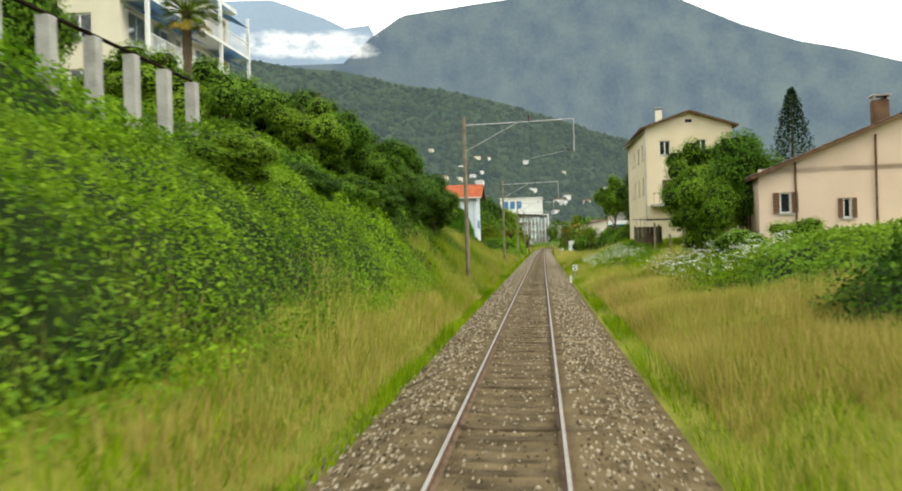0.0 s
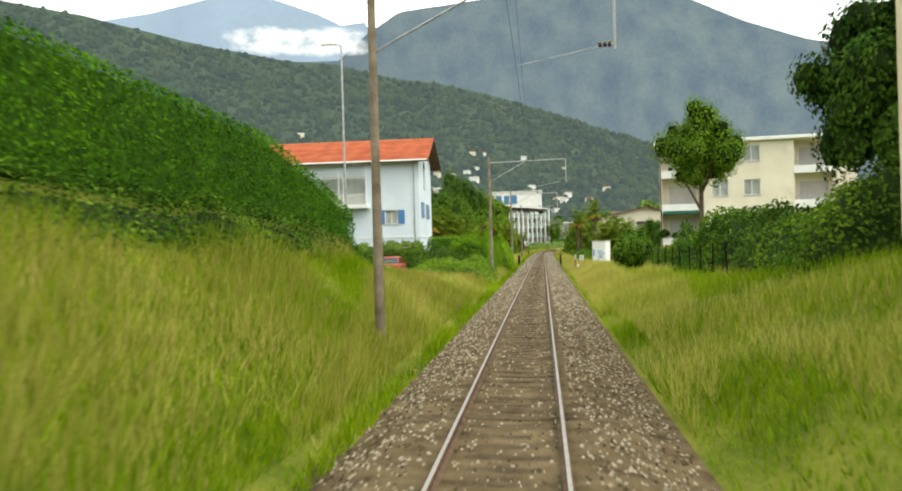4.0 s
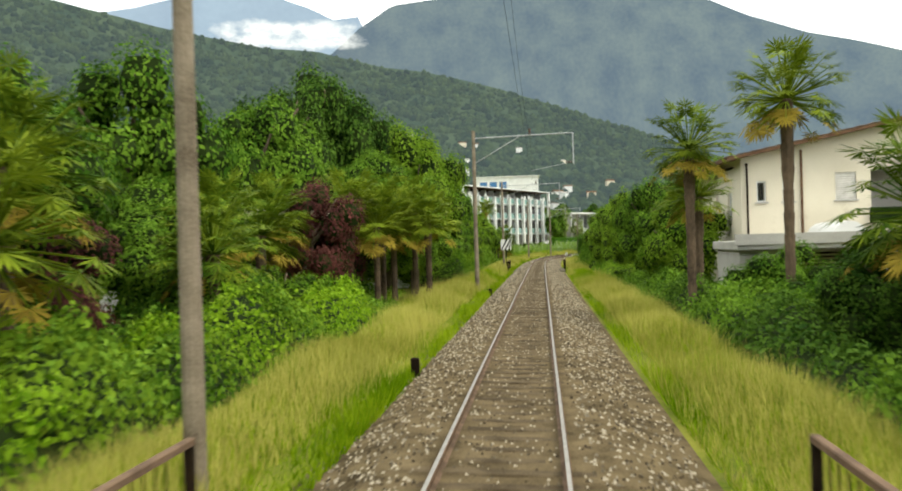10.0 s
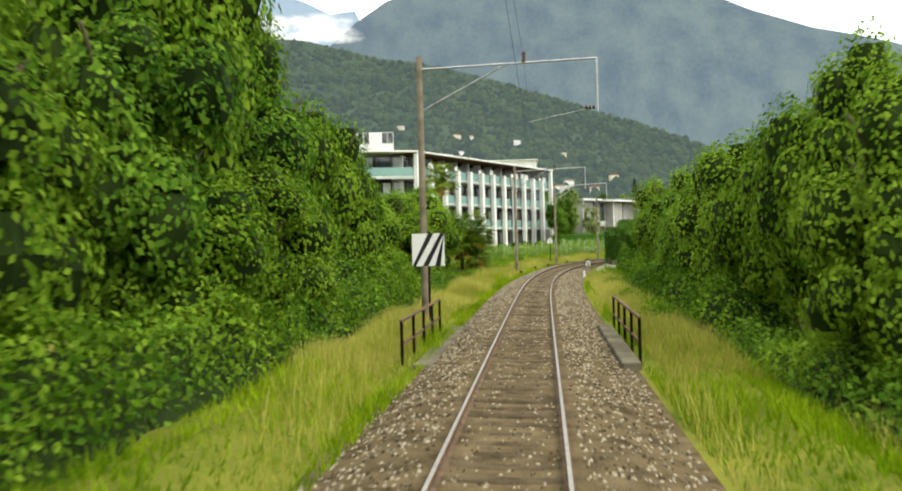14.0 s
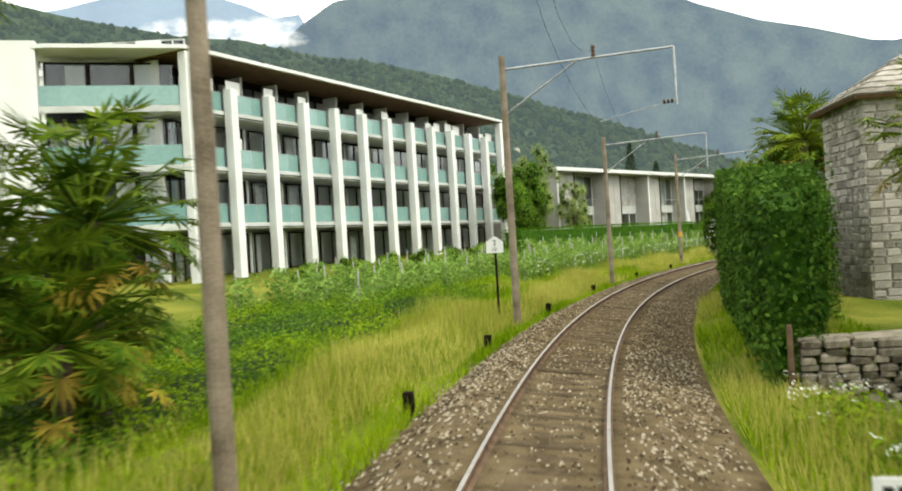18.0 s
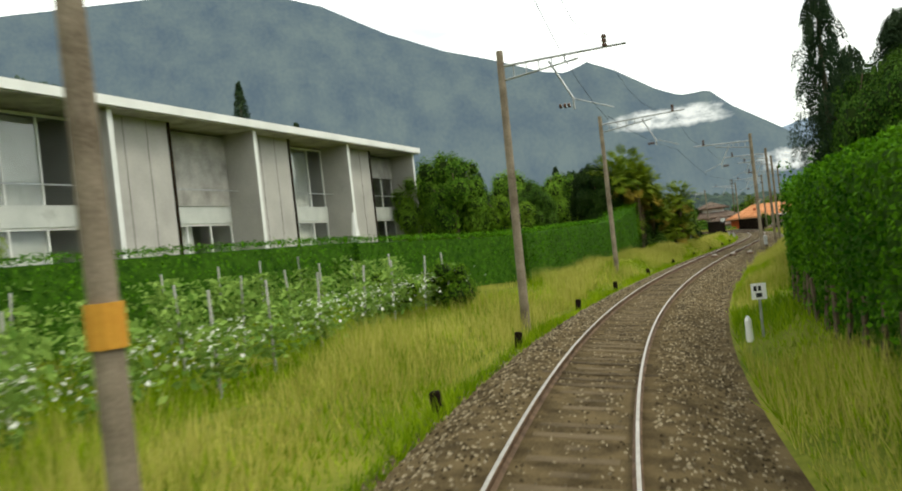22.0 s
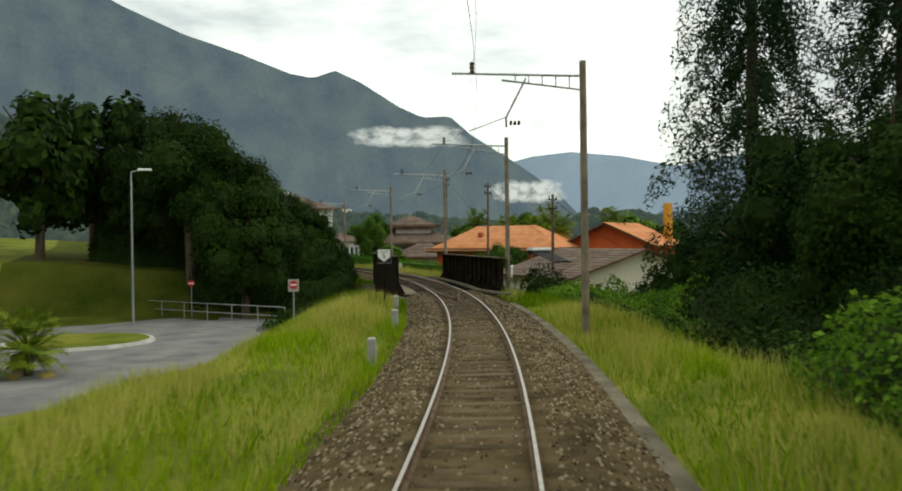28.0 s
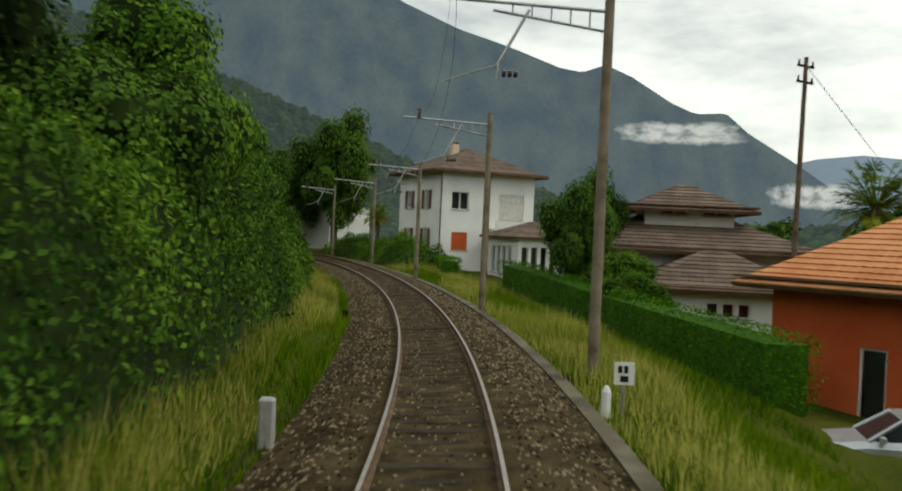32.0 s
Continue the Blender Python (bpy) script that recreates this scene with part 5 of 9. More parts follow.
def house(name, label, m, w, d, h, wall, faces=None, roof="gable", rise=1.6, over=0.6, tiles="browntile", rows=14, category="house", ridge_on="x", fascia="brown"):
    """A house on local x (front, facing -y), y (depth), z. faces: openings by side F, R, B, L."""
    faces = faces or {}
    ob = thing(name, m, label, category)
    for side, (fm, ln) in {"F": (pose(0, 0, 0), w), "R": (pose(w, 0, 0, 0, 0, 90), d), "B": (pose(w, d, 0, 0, 0, 180), w), "L": (pose(0, d, 0, 0, 0, -90), d)}.items():
        holes = faces.get(side, [])
        mb = facade(MB(), ln, h, holes)
        gable_ = roof == "gable" and ((ridge_on == "y" and side in "FB") or (ridge_on == "x" and side in "RL"))
        if gable_:
            mb.add([(0, 0, h), (ln, 0, h), (ln / 2, 0, h + rise)], [(0, 1, 2)])
        part("wall", mb.weld(), M[wall], ob, loc=fm)
        for u, v, ww, hh_, st in holes:
            if st != "o":
                window(ob, fm @ pose(u, 0, v), ww, hh_, st)
    e, o = over, 0.06
    if roof == "gable" and ridge_on == "x":
        k = rise / (d / 2) * e
        slope(ob, (-e, -e, h - k + o), (w + e, -e, h - k + o), (w + e, d / 2, h + rise + o), (-e, d / 2, h + rise + o), M[tiles], rows)
        slope(ob, (w + e, d + e, h - k + o), (-e, d + e, h - k + o), (-e, d / 2, h + rise + o), (w + e, d / 2, h + rise + o), M[tiles], rows)
    elif roof == "gable":
        k = rise / (w / 2) * e
        slope(ob, (-e, d + e, h - k + o), (-e, -e, h - k + o), (w / 2, -e, h + rise + o), (w / 2, d + e, h + rise + o), M[tiles], rows)
        slope(ob, (w + e, -e, h - k + o), (w + e, d + e, h - k + o), (w / 2, d + e, h + rise + o), (w / 2, -e, h + rise + o), M[tiles], rows)
    elif roof == "hip":
        r = min(w, d) / 2
        a, b = ((r, d / 2), (w - r, d / 2)) if w >= d else ((w / 2, r), (w / 2, d - r))
        P = [(-e, -e), (w + e, -e), (w + e, d + e), (-e, d + e)]
        zt, zb = h + rise, h - rise / r * e * 0.5
        lo = [(x, y, zb + o) for x, y in P]
        ta, tb = (a[0], a[1], zt), (b[0], b[1], zt)
        pairs = ((0, 1, tb, ta), (1, 2, tb, tb), (2, 3, ta, tb), (3, 0, ta, ta)) if w >= d else ((0, 1, ta, ta), (1, 2, tb, ta), (2, 3, tb, tb), (3, 0, ta, tb))
        for i, j, c_, d_ in pairs:
            slope(ob, lo[i], lo[j], c_, d_, M[tiles], rows)
        part("eave_soffit", MB().box(-e + .05, -e + .05, h - 0.08, w + e - .05, d + e - .05, h + 0.0), M[fascia], ob)
    else:
        part("roof_slab", MB().box(-e, -e, h, w + e, d + e, h + 0.32, 0.03), M[fascia], ob)
    return ob


def gutter(parent, x0, y0, x1, y1, z, drop, material="steel"):
    part("gutter", MB().tube((x0, y0, z), (x1, y1, z), 0.07, 0.07, 8), M[material], parent)
    part("downpipe", MB().tube((x1, y1, z), (x1, y1, z - drop), 0.05, 0.05, 8), M[material], parent)


def chimney(parent, x, y, z, h=1.1, w=0.6, wall="cream"):
    c = part("chimney", MB().box(x - w / 2, y - w / 2, z - 0.8, x + w / 2, y + w / 2, z + h, 0.02), M[wall], parent)
    part("cap", MB().box(x - w / 2 - .08, y - w / 2 - .08, z + h + 0.18, x + w / 2 + .08, y + w / 2 + .08, z + h + 0.26).box(x - w / 2, y - w / 2, z + h, x - w / 2 + .1, y + w / 2, z + h + .18).box(x + w / 2 - .1, y - w / 2, z + h, x + w / 2, y + w / 2, z + h + .18), M["concrete"], c)


# tall yellow house in the cutting
L_ = []
for y_, w_ in ((87.5, .95), (91.1, .85), (94.4, .7), (96.3, .55)):
    u_ = 101.7 - y_ - w_ / 2
    L_ += [(u_, 0.7, w_, 1.7, "wn"), (u_, 4.5, w_, 1.7, "wn"), (u_, 7.9, w_, 1.5, "wn")]
yh = house("yellow_house", "tall old yellow rendered house with small dark windows beside the track", pose(10.7, 84.5, 2.3), 8.0, 17.2, 10.8, "yellow",
           {"L": L_, "F": [(1.25, 8.1, 1.0, 1.35, "w"), (1.4, 3.6, 0.95, 2.15, "door"), (4.6, 8.1, 1.0, 1.35, "w"), (4.6, 4.0, 1.0, 1.4, "wk")] }, ridge_on="y", rise=1.35, over=0.55)
part("gable_vent", MB().box(3.7, -0.02, 11.1, 4.3, 0.02, 11.4), M["dark"], yh, "small dark gable vent")
chimney(yh, 1.6, 2.6, 11.6)
gutter(yh, -0.55, 17, -0.1, -0.05, 10.5, 10.2)
part("balcony", MB().box(0.3, -1.6, 3.2, 7.8, 0, 3.45, 0.02), M["concrete"], yh, "worn concrete balcony slab")
bal = MB()
for i in range(16):
    bal.box(0.4 + i * 0.48, -1.55, 3.45, 0.43 + i * 0.48, -1.52, 4.4)
bal.box(0.35, -1.57, 4.4, 7.75, -1.5, 4.45)
part("railing", bal, M["darksteel"], yh)

# pink house behind the shrubs
ph = house("pink_house", "low pale pink rendered house with a brown tiled roof", pose(10.5, 41.2, 1.6, 0, 0, -6), 14.0, 9.0, 3.7, "pink", {"F": [(0.9, 1.9, 0.5, 0.95, "wk"), (3.6, 1.6, 0.35, 0.9, "wk"), (8.6, 3.6, 0.5, 0.35, "o"), (9.6, 1.2, 1.0, 1.4, "wk")], "L": [(2.0, 1.2, 0.8, 1.3, "wk"), (5.0, 1.2, 0.8, 1.3, "wk")]}, ridge_on="y", rise=2.75, over=0.35)
chimney(ph, 6.0, 3.0, 6.3, 0.9, 0.7, "brown")
part("downpipe", MB().tube((1.6, -0.07, 0), (1.6, -0.07, 4.2), 0.05, 0.05, 8), M["brown"], ph)
part("downpipe", MB().tube((5.0, -0.07, 0), (5.0, -0.07, 5.3), 0.05, 0.05, 8), M["brown"], ph)

# white balconied block on top of the bank
ab = house("apartment_block", "white apartment block with blue awnings over its balconies", pose(-31.5, 44.5, 7.2, 0, 0, 0), 10.0, 16.5, 12.4, "cream",
           {"R": [(1 + 3.1 * i, 0.4 + 3.0 * k, 2.3, 2.2, "wc") for i in range(5) for k in range(4)], "F": [(1 + 3 * i, 0.8 + 3 * k, 1.4, 1.5, "w") for i in range(3) for k in range(4)]}, roof="flat", over=0.5, category="apartment block", fascia="white")
for k in range(4):
    z_ = 0.1 + 3.0 * k
    sl_ = part("balcony", MB().box(10.0, 0, z_ - 0.2, 11.6, 16.5, z_, 0.02), M["white"], ab)
    rr = MB()
    for i in range(56):
        rr.box(11.52, 0.1 + i * 0.295, z_, 11.55, 0.13 + i * 0.295, z_ + 0.95)
    rr.box(11.50, 0, z_ + 0.95, 11.57, 16.5, z_ + 1.0)
    part("railing", rr, M["frame"], sl_)
    for i in range(4):
        part("post", MB().box(11.4, i * 5.4, z_, 11.6, 0.2 + i * 5.4, z_ + 2.8), M["white"], sl_)
    for i in (0, 1, 3):
        part("awning", MB().add([(10.1, 0.4 + 4 * i, z_ + 2.7), (11.75, 0.4 + 4 * i, z_ + 1.95), (11.75, 3.9 + 4 * i, z_ + 1.95), (10.1, 3.9 + 4 * i, z_ + 2.7)], [(0, 1, 2, 3)]), M["shutter"], sl_, "blue fabric awning")

# pale blue house
bh_f = [(2.2, 4.55, 1.2, 1.35, "wbc"), (6.3, 4.6, 1.2, 1.35, "wb"), (11.9, 4.75, 1.3, 1.4, "wbc"), (2.3, 7.7, 1.05, 1.35, "wc"), (5.4, 6.75, 4.6, 3.0, "wc"), (1.6, 0.6, 1.3, 1.2, "wb")]
bh = house("blue_house", "pale blue house with blue shutters and a red tiled roof", pose(-26.7, 162.2, 0.0), 15.4, 9.6, 11.4, "bluewall",
           {"F": bh_f, "R": [(1.8, 5.4, 0.95, 1.55, "wb"), (5.6, 5.3, 1.1, 1.55, "wb"), (3.2, 8.4, 1.8, 2.1, "w")]}, ridge_on="x", rise=2.3, over=1.1, tiles="tile", rows=16)
arch = MB()
for i in range(9):
    a0, a1 = math.pi * i / 9, math.pi * (i + 1) / 9
    arch.add([(15.42, 4.1 + 0.98 * math.cos(a), 10.5 + 0.95 * math.sin(a)) for a in (a0, a1)] + [(15.42, 4.1 + 0.8 * math.cos(a), 10.5 + 0.78 * math.sin(a)) for a in (a1, a0)], [(0, 1, 2, 3)])
part("arched_window_head", arch, M["frame"], bh)
# arch filled near-black, room shade in place of glass
part("arch_light", MB().add([(15.415, 4.1 + 0.8 * math.cos(a), 10.5 + 0.78 * math.sin(a)) for a in np.linspace(0, math.pi, 10)], [tuple(range(10))]), M["dark"], bh)
part("plinth_band", MB().box(-0.05, -0.05, 3.35, 15.45, -0.002, 3.5), M["white"], bh)
part("plinth_band", MB().box(15.402, -0.05, 3.35, 15.45, 9.6, 3.5), M["white"], bh)
part("downpipe", MB().tube((14.9, -0.08, 0.2), (14.9, -0.08, 11.1), 0.06, 0.06, 8), M["steel"], bh)
part("gutter", MB().tube((-1.0, -1.12, 10.98), (16.4, -1.12, 10.98), 0.09, 0.09, 8), M["frame"], bh)
bb = part("balcony", MB().box(4.9, -1.3, 7.0, 10.6, 0, 7.35, 0.03), M["white"], bh)
rr = MB()
for i in range(34):
    rr.box(5.0 + i * 0.165, -1.24, 7.35, 5.03 + i * 0.165, -1.21, 8.3)
rr.box(4.95, -1.27, 8.3, 10.55, -1.18, 8.36)
rr.box(4.95, -1.27, 7.35, 5.02, -1.2, 11.0).box(10.48, -1.27, 7.35, 10.55, -1.2, 11.0).box(7.7, -1.27, 7.35, 7.78, -1.2, 10.8)
rr.box(4.95, -1.27, 10.0, 10.55, -1.2, 10.08)
part("railing", rr, M["frame"], bb)
bb.matrix_basis = pose(-0.2, 0, -0.6)
# pergola and parking place before it
pg = thing("pergola", pose(-20.5, 156.5, 0), "timber pergola with climbing vines in front of the blue house", "pergola")
for i in range(4):
    part("post", MB().box(i * 2.6, 0, 0, i * 2.6 + 0.14, 0.14, 2.3), M["wood"], pg)
part("beam", MB().box(-0.4, -0.05, 2.3, 9, 0.19, 2.46), M["wood"], pg)
part("beam", MB().box(-0.4, 2.4, 2.3, 9, 2.6, 2.46), M["wood"], pg)

# cream apartment block on the right
FLOORS = ((0.15, 3.05), (3.15, 6.56), (6.65, 9.96), (10.1, 13.2))
F_ = []
for k, (z_, zt_) in enumerate(FLOORS):
    F_ += [(0.25, z_, 3.7, zt_ - z_, "o"), (5.2, 1.0 + 3.45 * k, 1.65, 1.6, "wc"), (8.3, 1.0 + 3.45 * k, 1.65, 1.6, "wc"), (13.2, z_, 3.7, zt_ - z_, "o")]
ca = house("cream_apartment_block", "cream four-storey apartment block with recessed balconies", pose(13.1, 168.5, -1.2, 0, 0, -8.5), 19.0, 8.6, 13.4, "cream", {"F": F_}, roof="flat", over=0.5, category="apartment block", fascia="white")
for k, (z_, zt_) in enumerate(FLOORS):
    for u_ in (0.25, 13.2):
        lg = part("loggia", MB().add([(u_, 1.6, z_), (u_ + 3.7, 1.6, z_), (u_ + 3.7, 1.6, zt_), (u_, 1.6, zt_), (u_, 0.2, z_), (u_ + 3.7, 0.2, z_), (u_ + 3.7, 0.2, zt_), (u_, 0.2, zt_)], [(0, 1, 2, 3), (0, 4, 5, 1), (3, 2, 6, 7), (0, 3, 7, 4), (1, 5, 6, 2)]), M["cream"], ca)
        part("parapet", MB().box(u_ - 0.1, -0.06, z_ - 0.18, u_ + 3.8, 0.14, z_ + 0.58, 0.02), M["white"], lg)
        part("roller_blind", MB().box(u_ + 0.7, 1.50, z_ + 0.1, u_ + 3.4, 1.56, z_ + 2.5), M["grey"], lg, "lowered grey roller blind")
        for zr in (0.80, 1.0):
            part("rail", MB().box(u_, 0.02, z_ + zr, u_ + 3.7, 0.06, z_ + zr + 0.04), M["steel"], lg)
        for i in range(4):
            part("rail_post", MB().box(u_ + 0.1 + i * 1.15, 0.02, z_ + 0.55, u_ + 0.14 + i * 1.15, 0.06, z_ + 0.82), M["steel"], lg)
for z_, m_, words in ((6.56, "awninggreen", "dark green awning"), (3.05, "ochre", "ochre yellow awning")):
    part("awning", MB().add([(0.3, -0.04, z_), (3.95, -0.04, z_), (3.95, -0.55, z_ - 0.32), (0.3, -0.55, z_ - 0.32), (0.3, -0.04, z_ - 0.05), (3.95, -0.04, z_ - 0.05), (3.95, -0.55, z_ - 0.42), (0.3, -0.55, z_ - 0.42)], [(0, 3, 2, 1), (4, 5, 6, 7), (3, 7, 6, 2), (0, 4, 7, 3), (1, 2, 6, 5)]), M[m_], ca, words)
part("downpipe", MB().tube((0.1, -0.07, 0), (0.1, -0.07, 13.3), 0.06, 0.06, 8), M["brown"], ca)
for u_, z_, r_ in ((0.35, 3.70, 0.75), (1.4, 3.75, 0.4), (2.3, 3.75, 0.45), (3.4, 3.75, 0.5), (1.1, 10.7, 0.28), (2.6, 10.7, 0.25)):
    q_ = pose(13.1, 168.5, -1.2, 0, 0, -8.5) @ Vector((u_, 0.04, z_))
    bush(160, 12, r_, r_ * 1.7, "dark", "trailing green potted plant on the balcony parapet", place=(q_.x, q_.y, q_.z))

# slatted dark building beside the blue house
sd = house("slatted_building", "dark brown slatted building behind hedges", pose(-49, 171, 1.0), 12.0, 10.0, 8.5, "brown", {}, roof="flat", over=0.1, category="building", fascia="darksteel")
for i in range(27):
    part("slat", MB().box(0.1, -0.12, 0.2 + i * 0.30, 11.9, -0.02, 0.38 + i * 0.30), M["brown"], sd)

# beige house behind the palms
gh = house("beige_house", "beige two-storey house with a low tiled roof behind palms", pose(10.6, 222.5, -2.4), 15.0, 10.0, 8.7, "cream",
           {"F": [(0.7, 6.5, 0.45, 1.0, "w"), (1.9, 6.5, 0.5, 1.0, "w"), (4.3, 6.5, 0.95, 1.3, "wr"), (5.9, 5.6, 2.9, 2.3, "o"), (10.4, 6.2, 1.2, 1.5, "w"), (7.0, 2.2, 1.0, 1.3, "w")], "L": [(2, 6.2, 0.6, 1.0, "w"), (4.2, 6.2, 0.6, 1.0, "w"), (7, 5.8, 1, 1.3, "w")]}, ridge_on="y", rise=1.5, over=0.8)
part("loggia", MB().add([(5.9, 1.8, 5.6), (8.8, 1.8, 5.6), (8.8, 1.8, 7.9), (5.9, 1.8, 7.9), (5.9, 0.22, 5.6), (8.8, 0.22, 5.6), (8.8, 0.22, 7.9), (5.9, 0.22, 7.9)], [(0, 1, 2, 3), (0, 4, 5, 1), (3, 2, 6, 7), (0, 3, 7, 4), (1, 5, 6, 2)]), M["grey"], gh, "recessed dark balcony")
part("parapet", MB().box(5.8, -0.25, 5.35, 8.9, -0.03, 6.1, 0.02), M["core"], gh, "dark green balcony cloth")
part("downpipe", MB().tube((2.75, -0.08, 4.6), (2.75, -0.08, 8.9), 0.06, 0.06, 8), M["brown"], gh)
gutter(gh, -0.8, 9, 0.25, -0.1, 8.3, 8.3, "darksteel")
part("carport_roof", MB().box(-1.4, -5.2, 4.35, 7.5, 0, 4.7, 0.03).box(-1.5, -5.3, 4.55, 7.6, -5.15, 5.0), M["grey"], gh)
part("skylight", MB().tube((3.4, -4.4, 4.7), (3.4, -0.8, 4.7), 0.75, 0.75, 16), M["white"], gh, "white rounded rooflight")
part("shed_wall", MB().box(-1.2, -4.6, 0, 1.4, -0.1, 4.35), M["grey"], gh)
for i in range(14):
    part("louvre", MB().box(1.6, -4.7, 2.0 + i * 0.16, 3.4, -4.55, 2.10 + i * 0.16), M["darksteel"], gh)
part("side_wall", MB().box(3.6, -4.6, 0, 7.4, -4.4, 4.35), M["grey"], gh)

# low white house in the garden on the left
house("white_bungalow", "low white house with a wide eave among garden trees", pose(-18, 216, -1.3, 0, 0, 6), 8.5, 9.0, 5.2, "white", {"R": [(1.2, 2.2, 1.6, 1.5, "w"), (5.2, 2.2, 1.2, 1.5, "w")], "F": [(1.5, 2.2, 1.4, 1.5, "w"), (5, 2.0, 1.4, 1.7, "w")]}, roof="flat", over=0.9, fascia="cream")
house("white_bungalow", "low white house with a flat roof among garden trees", pose(-17.5, 251, -1.2, 0, 0, 4), 8.0, 8.0, 5.6, "white", {"R": [(1.2, 2.2, 1.6, 1.5, "w"), (5.0, 2.2, 1.2, 1.5, "w")], "F": [(4.5, 2.2, 1.6, 1.7, "w")]}, roof="flat", over=1.0, fascia="grey")

# white house and grey house by the second bridge
h13 = house("white_gabled_house", "white gabled house with a porch roof below the embankment", pose(16.0, 275, -2.0), 9.0, 9.0, 8.4, "white", {"F": [(1.4, 4.6, 0.8, 1.7, "w"), (5.4, 4.6, 0.8, 1.7, "w")], "L": [(2, 4.6, 0.9, 1.4, "w"), (6, 4.6, 0.9, 1.4, "w")]}, ridge_on="y", rise=2.2, over=1.1)
chimney(h13, 2.6, 3.4, 9.6, 0.9, 0.5, "pink")
part("porch_roof", MB().box(-1.6, -2.4, 2.7, 5, 0, 2.85), M["darksteel"], h13)
house("grey_house", "grey rendered house with a dark overhanging roof", pose(16.5, 259, -2.2), 9.0, 9.5, 9.2, "grey", {"F": [(1.4, 1.2, 1.1, 1.4, "w"), (1.4, 5.0, 1.1, 1.4, "w"), (5, 5.0, 1.1, 1.4, "w")], "L": [(1.5, 5.0, 1.0, 1.4, "w"), (5.2, 5.0, 1.0, 1.4, "w"), (1.5, 1.4, 1.0, 1.4, "w")]}, ridge_on="x", rise=1.5, over=1.3)

# long white terrace building with green glass balustrades
wbx, wby, wba = -14.5, 357.2, 65.25
W_ = 43.0
wb = thing("terrace_building", pose(wbx, wby, 0.3, 0, 0, wba), "long white building with columns and green glass balconies", "apartment building")
bay = W_ / 12
g_ = random.Random(31)
for k in range(4):
    z_ = 0.95 + 3.35 * k
    if k:
        part("floor_slab", MB().box(-0.1, -0.15, z_ - 0.36, W_ + 0.1, 15, z_, 0.02), M["slab"], wb)
        # dark strip on the slab face draws its shadow line
        part("slab_edge", MB().box(0.2, -0.19, z_ - 0.30, W_ - 0.2, -0.155, z_ - 0.24), M["darksteel"], wb, "dark strip for the shadow line under the balcony")
    for i in range(12):
        x0 = i * bay + 0.3
        x1 = (i + 1) * bay - 0.3
        if k:
            gb = part("balustrade", MB().box(x0, 0.02, z_ + 0.02, x1, 0.05, z_ + 1.12), M["greenglass"], wb, "green glass balustrade")
            part("handrail", MB().box(x0, 0.0, z_ + 1.12, x1, 0.07, z_ + 1.17), M["steel"], gb)
            for q_ in (0.33, 0.67):
                xq = x0 + (x1 - x0) * q_
                part("joint", MB().box(xq - 0.012, 0.012, z_ + 0.02, xq + 0.012, 0.056, z_ + 1.12), M["steel"], gb)
        y0 = 1.6 if k < 3 else 3.4
        wi = part("window", MB().box(x0, y0, z_, x0 + 0.09, y0 + 0.1, z_ + 2.75).box(x0 + bay / 2 - 0.3, y0, z_, x0 + bay / 2 - 0.2, y0 + 0.1, z_ + 2.75).box(x1 - 0.1, y0, z_, x1, y0 + 0.1, z_ + 2.75).box(x0, y0, z_ + 2.68, x1, y0 + 0.1, z_ + 2.78), M["darksteel"], wb)
        pn = part("pane", MB().box(x0 + 0.09, y0 + 0.04, z_, x1 - 0.1, y0 + 0.05, z_ + 2.68), M["glass"], wi)
        pn.visible_shadow = False
        rk = g_.randrange(7)
        if rk < 3:
            part("curtain", MB().box(x0 + 0.1 + 0.5 * rk, y0 + 0.25, z_ + 0.05, x0 + 0.8 + 0.6 * rk, y0 + 0.3, z_ + 2.6), M["curtain"], wi)
        if k == 3 and i not in (4, 7, 10):
            for q_ in range(g_.randrange(1, 3)):
                xq = x0 + 0.2 + 1.55 * q_
                part("sun_blind", MB().box(xq, 0.3, z_ + 0.5, xq + g_.uniform(0.8, 1.3), 0.34, z_ + g_.uniform(1.7, 2.1)), M["white"], wi)
        elif k and rk == 4:
            part("washing", MB().box(x0 + 1.0, 0.4, z_ + 0.6, x0 + 1.5, 0.44, z_ + 1.9), M["white"], wi, "white sheet hung on the balcony")
        if k:
            if rk in (5, 6):
                part("table", MB().box(x0 + 1.9, 0.5, z_ + 0.68, x0 + 2.7, 1.2, z_ + 0.73).box(x0 + 2.25, 0.8, z_, x0 + 2.35, 0.9, z_ + 0.68), M["steel"], wb)
    # back of the rooms painted near-black for their shade
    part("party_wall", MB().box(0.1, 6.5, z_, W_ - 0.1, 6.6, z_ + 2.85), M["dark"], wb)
    for i in range(13):
        part("cross_wall", MB().box(i * bay - 0.1, 1.7, z_, i * bay + 0.1, 6.5, z_ + 2.85), M["white"], wb)
for i in range(13):
    part("column", MB().box(i * bay - 0.30, -0.75, -1.6, i * bay + 0.30, -0.16, 12.3 if 0 < i < 12 else 13.98, 0.03), M["white"], wb, "white concrete column")
roof_ = [(-0.4, -0.8), (W_ + 0.4, -0.8), (W_ + 0.4, 10.0), (0.0, 10.0), (-5.9, 5.4), (-5.4, 4.4)]
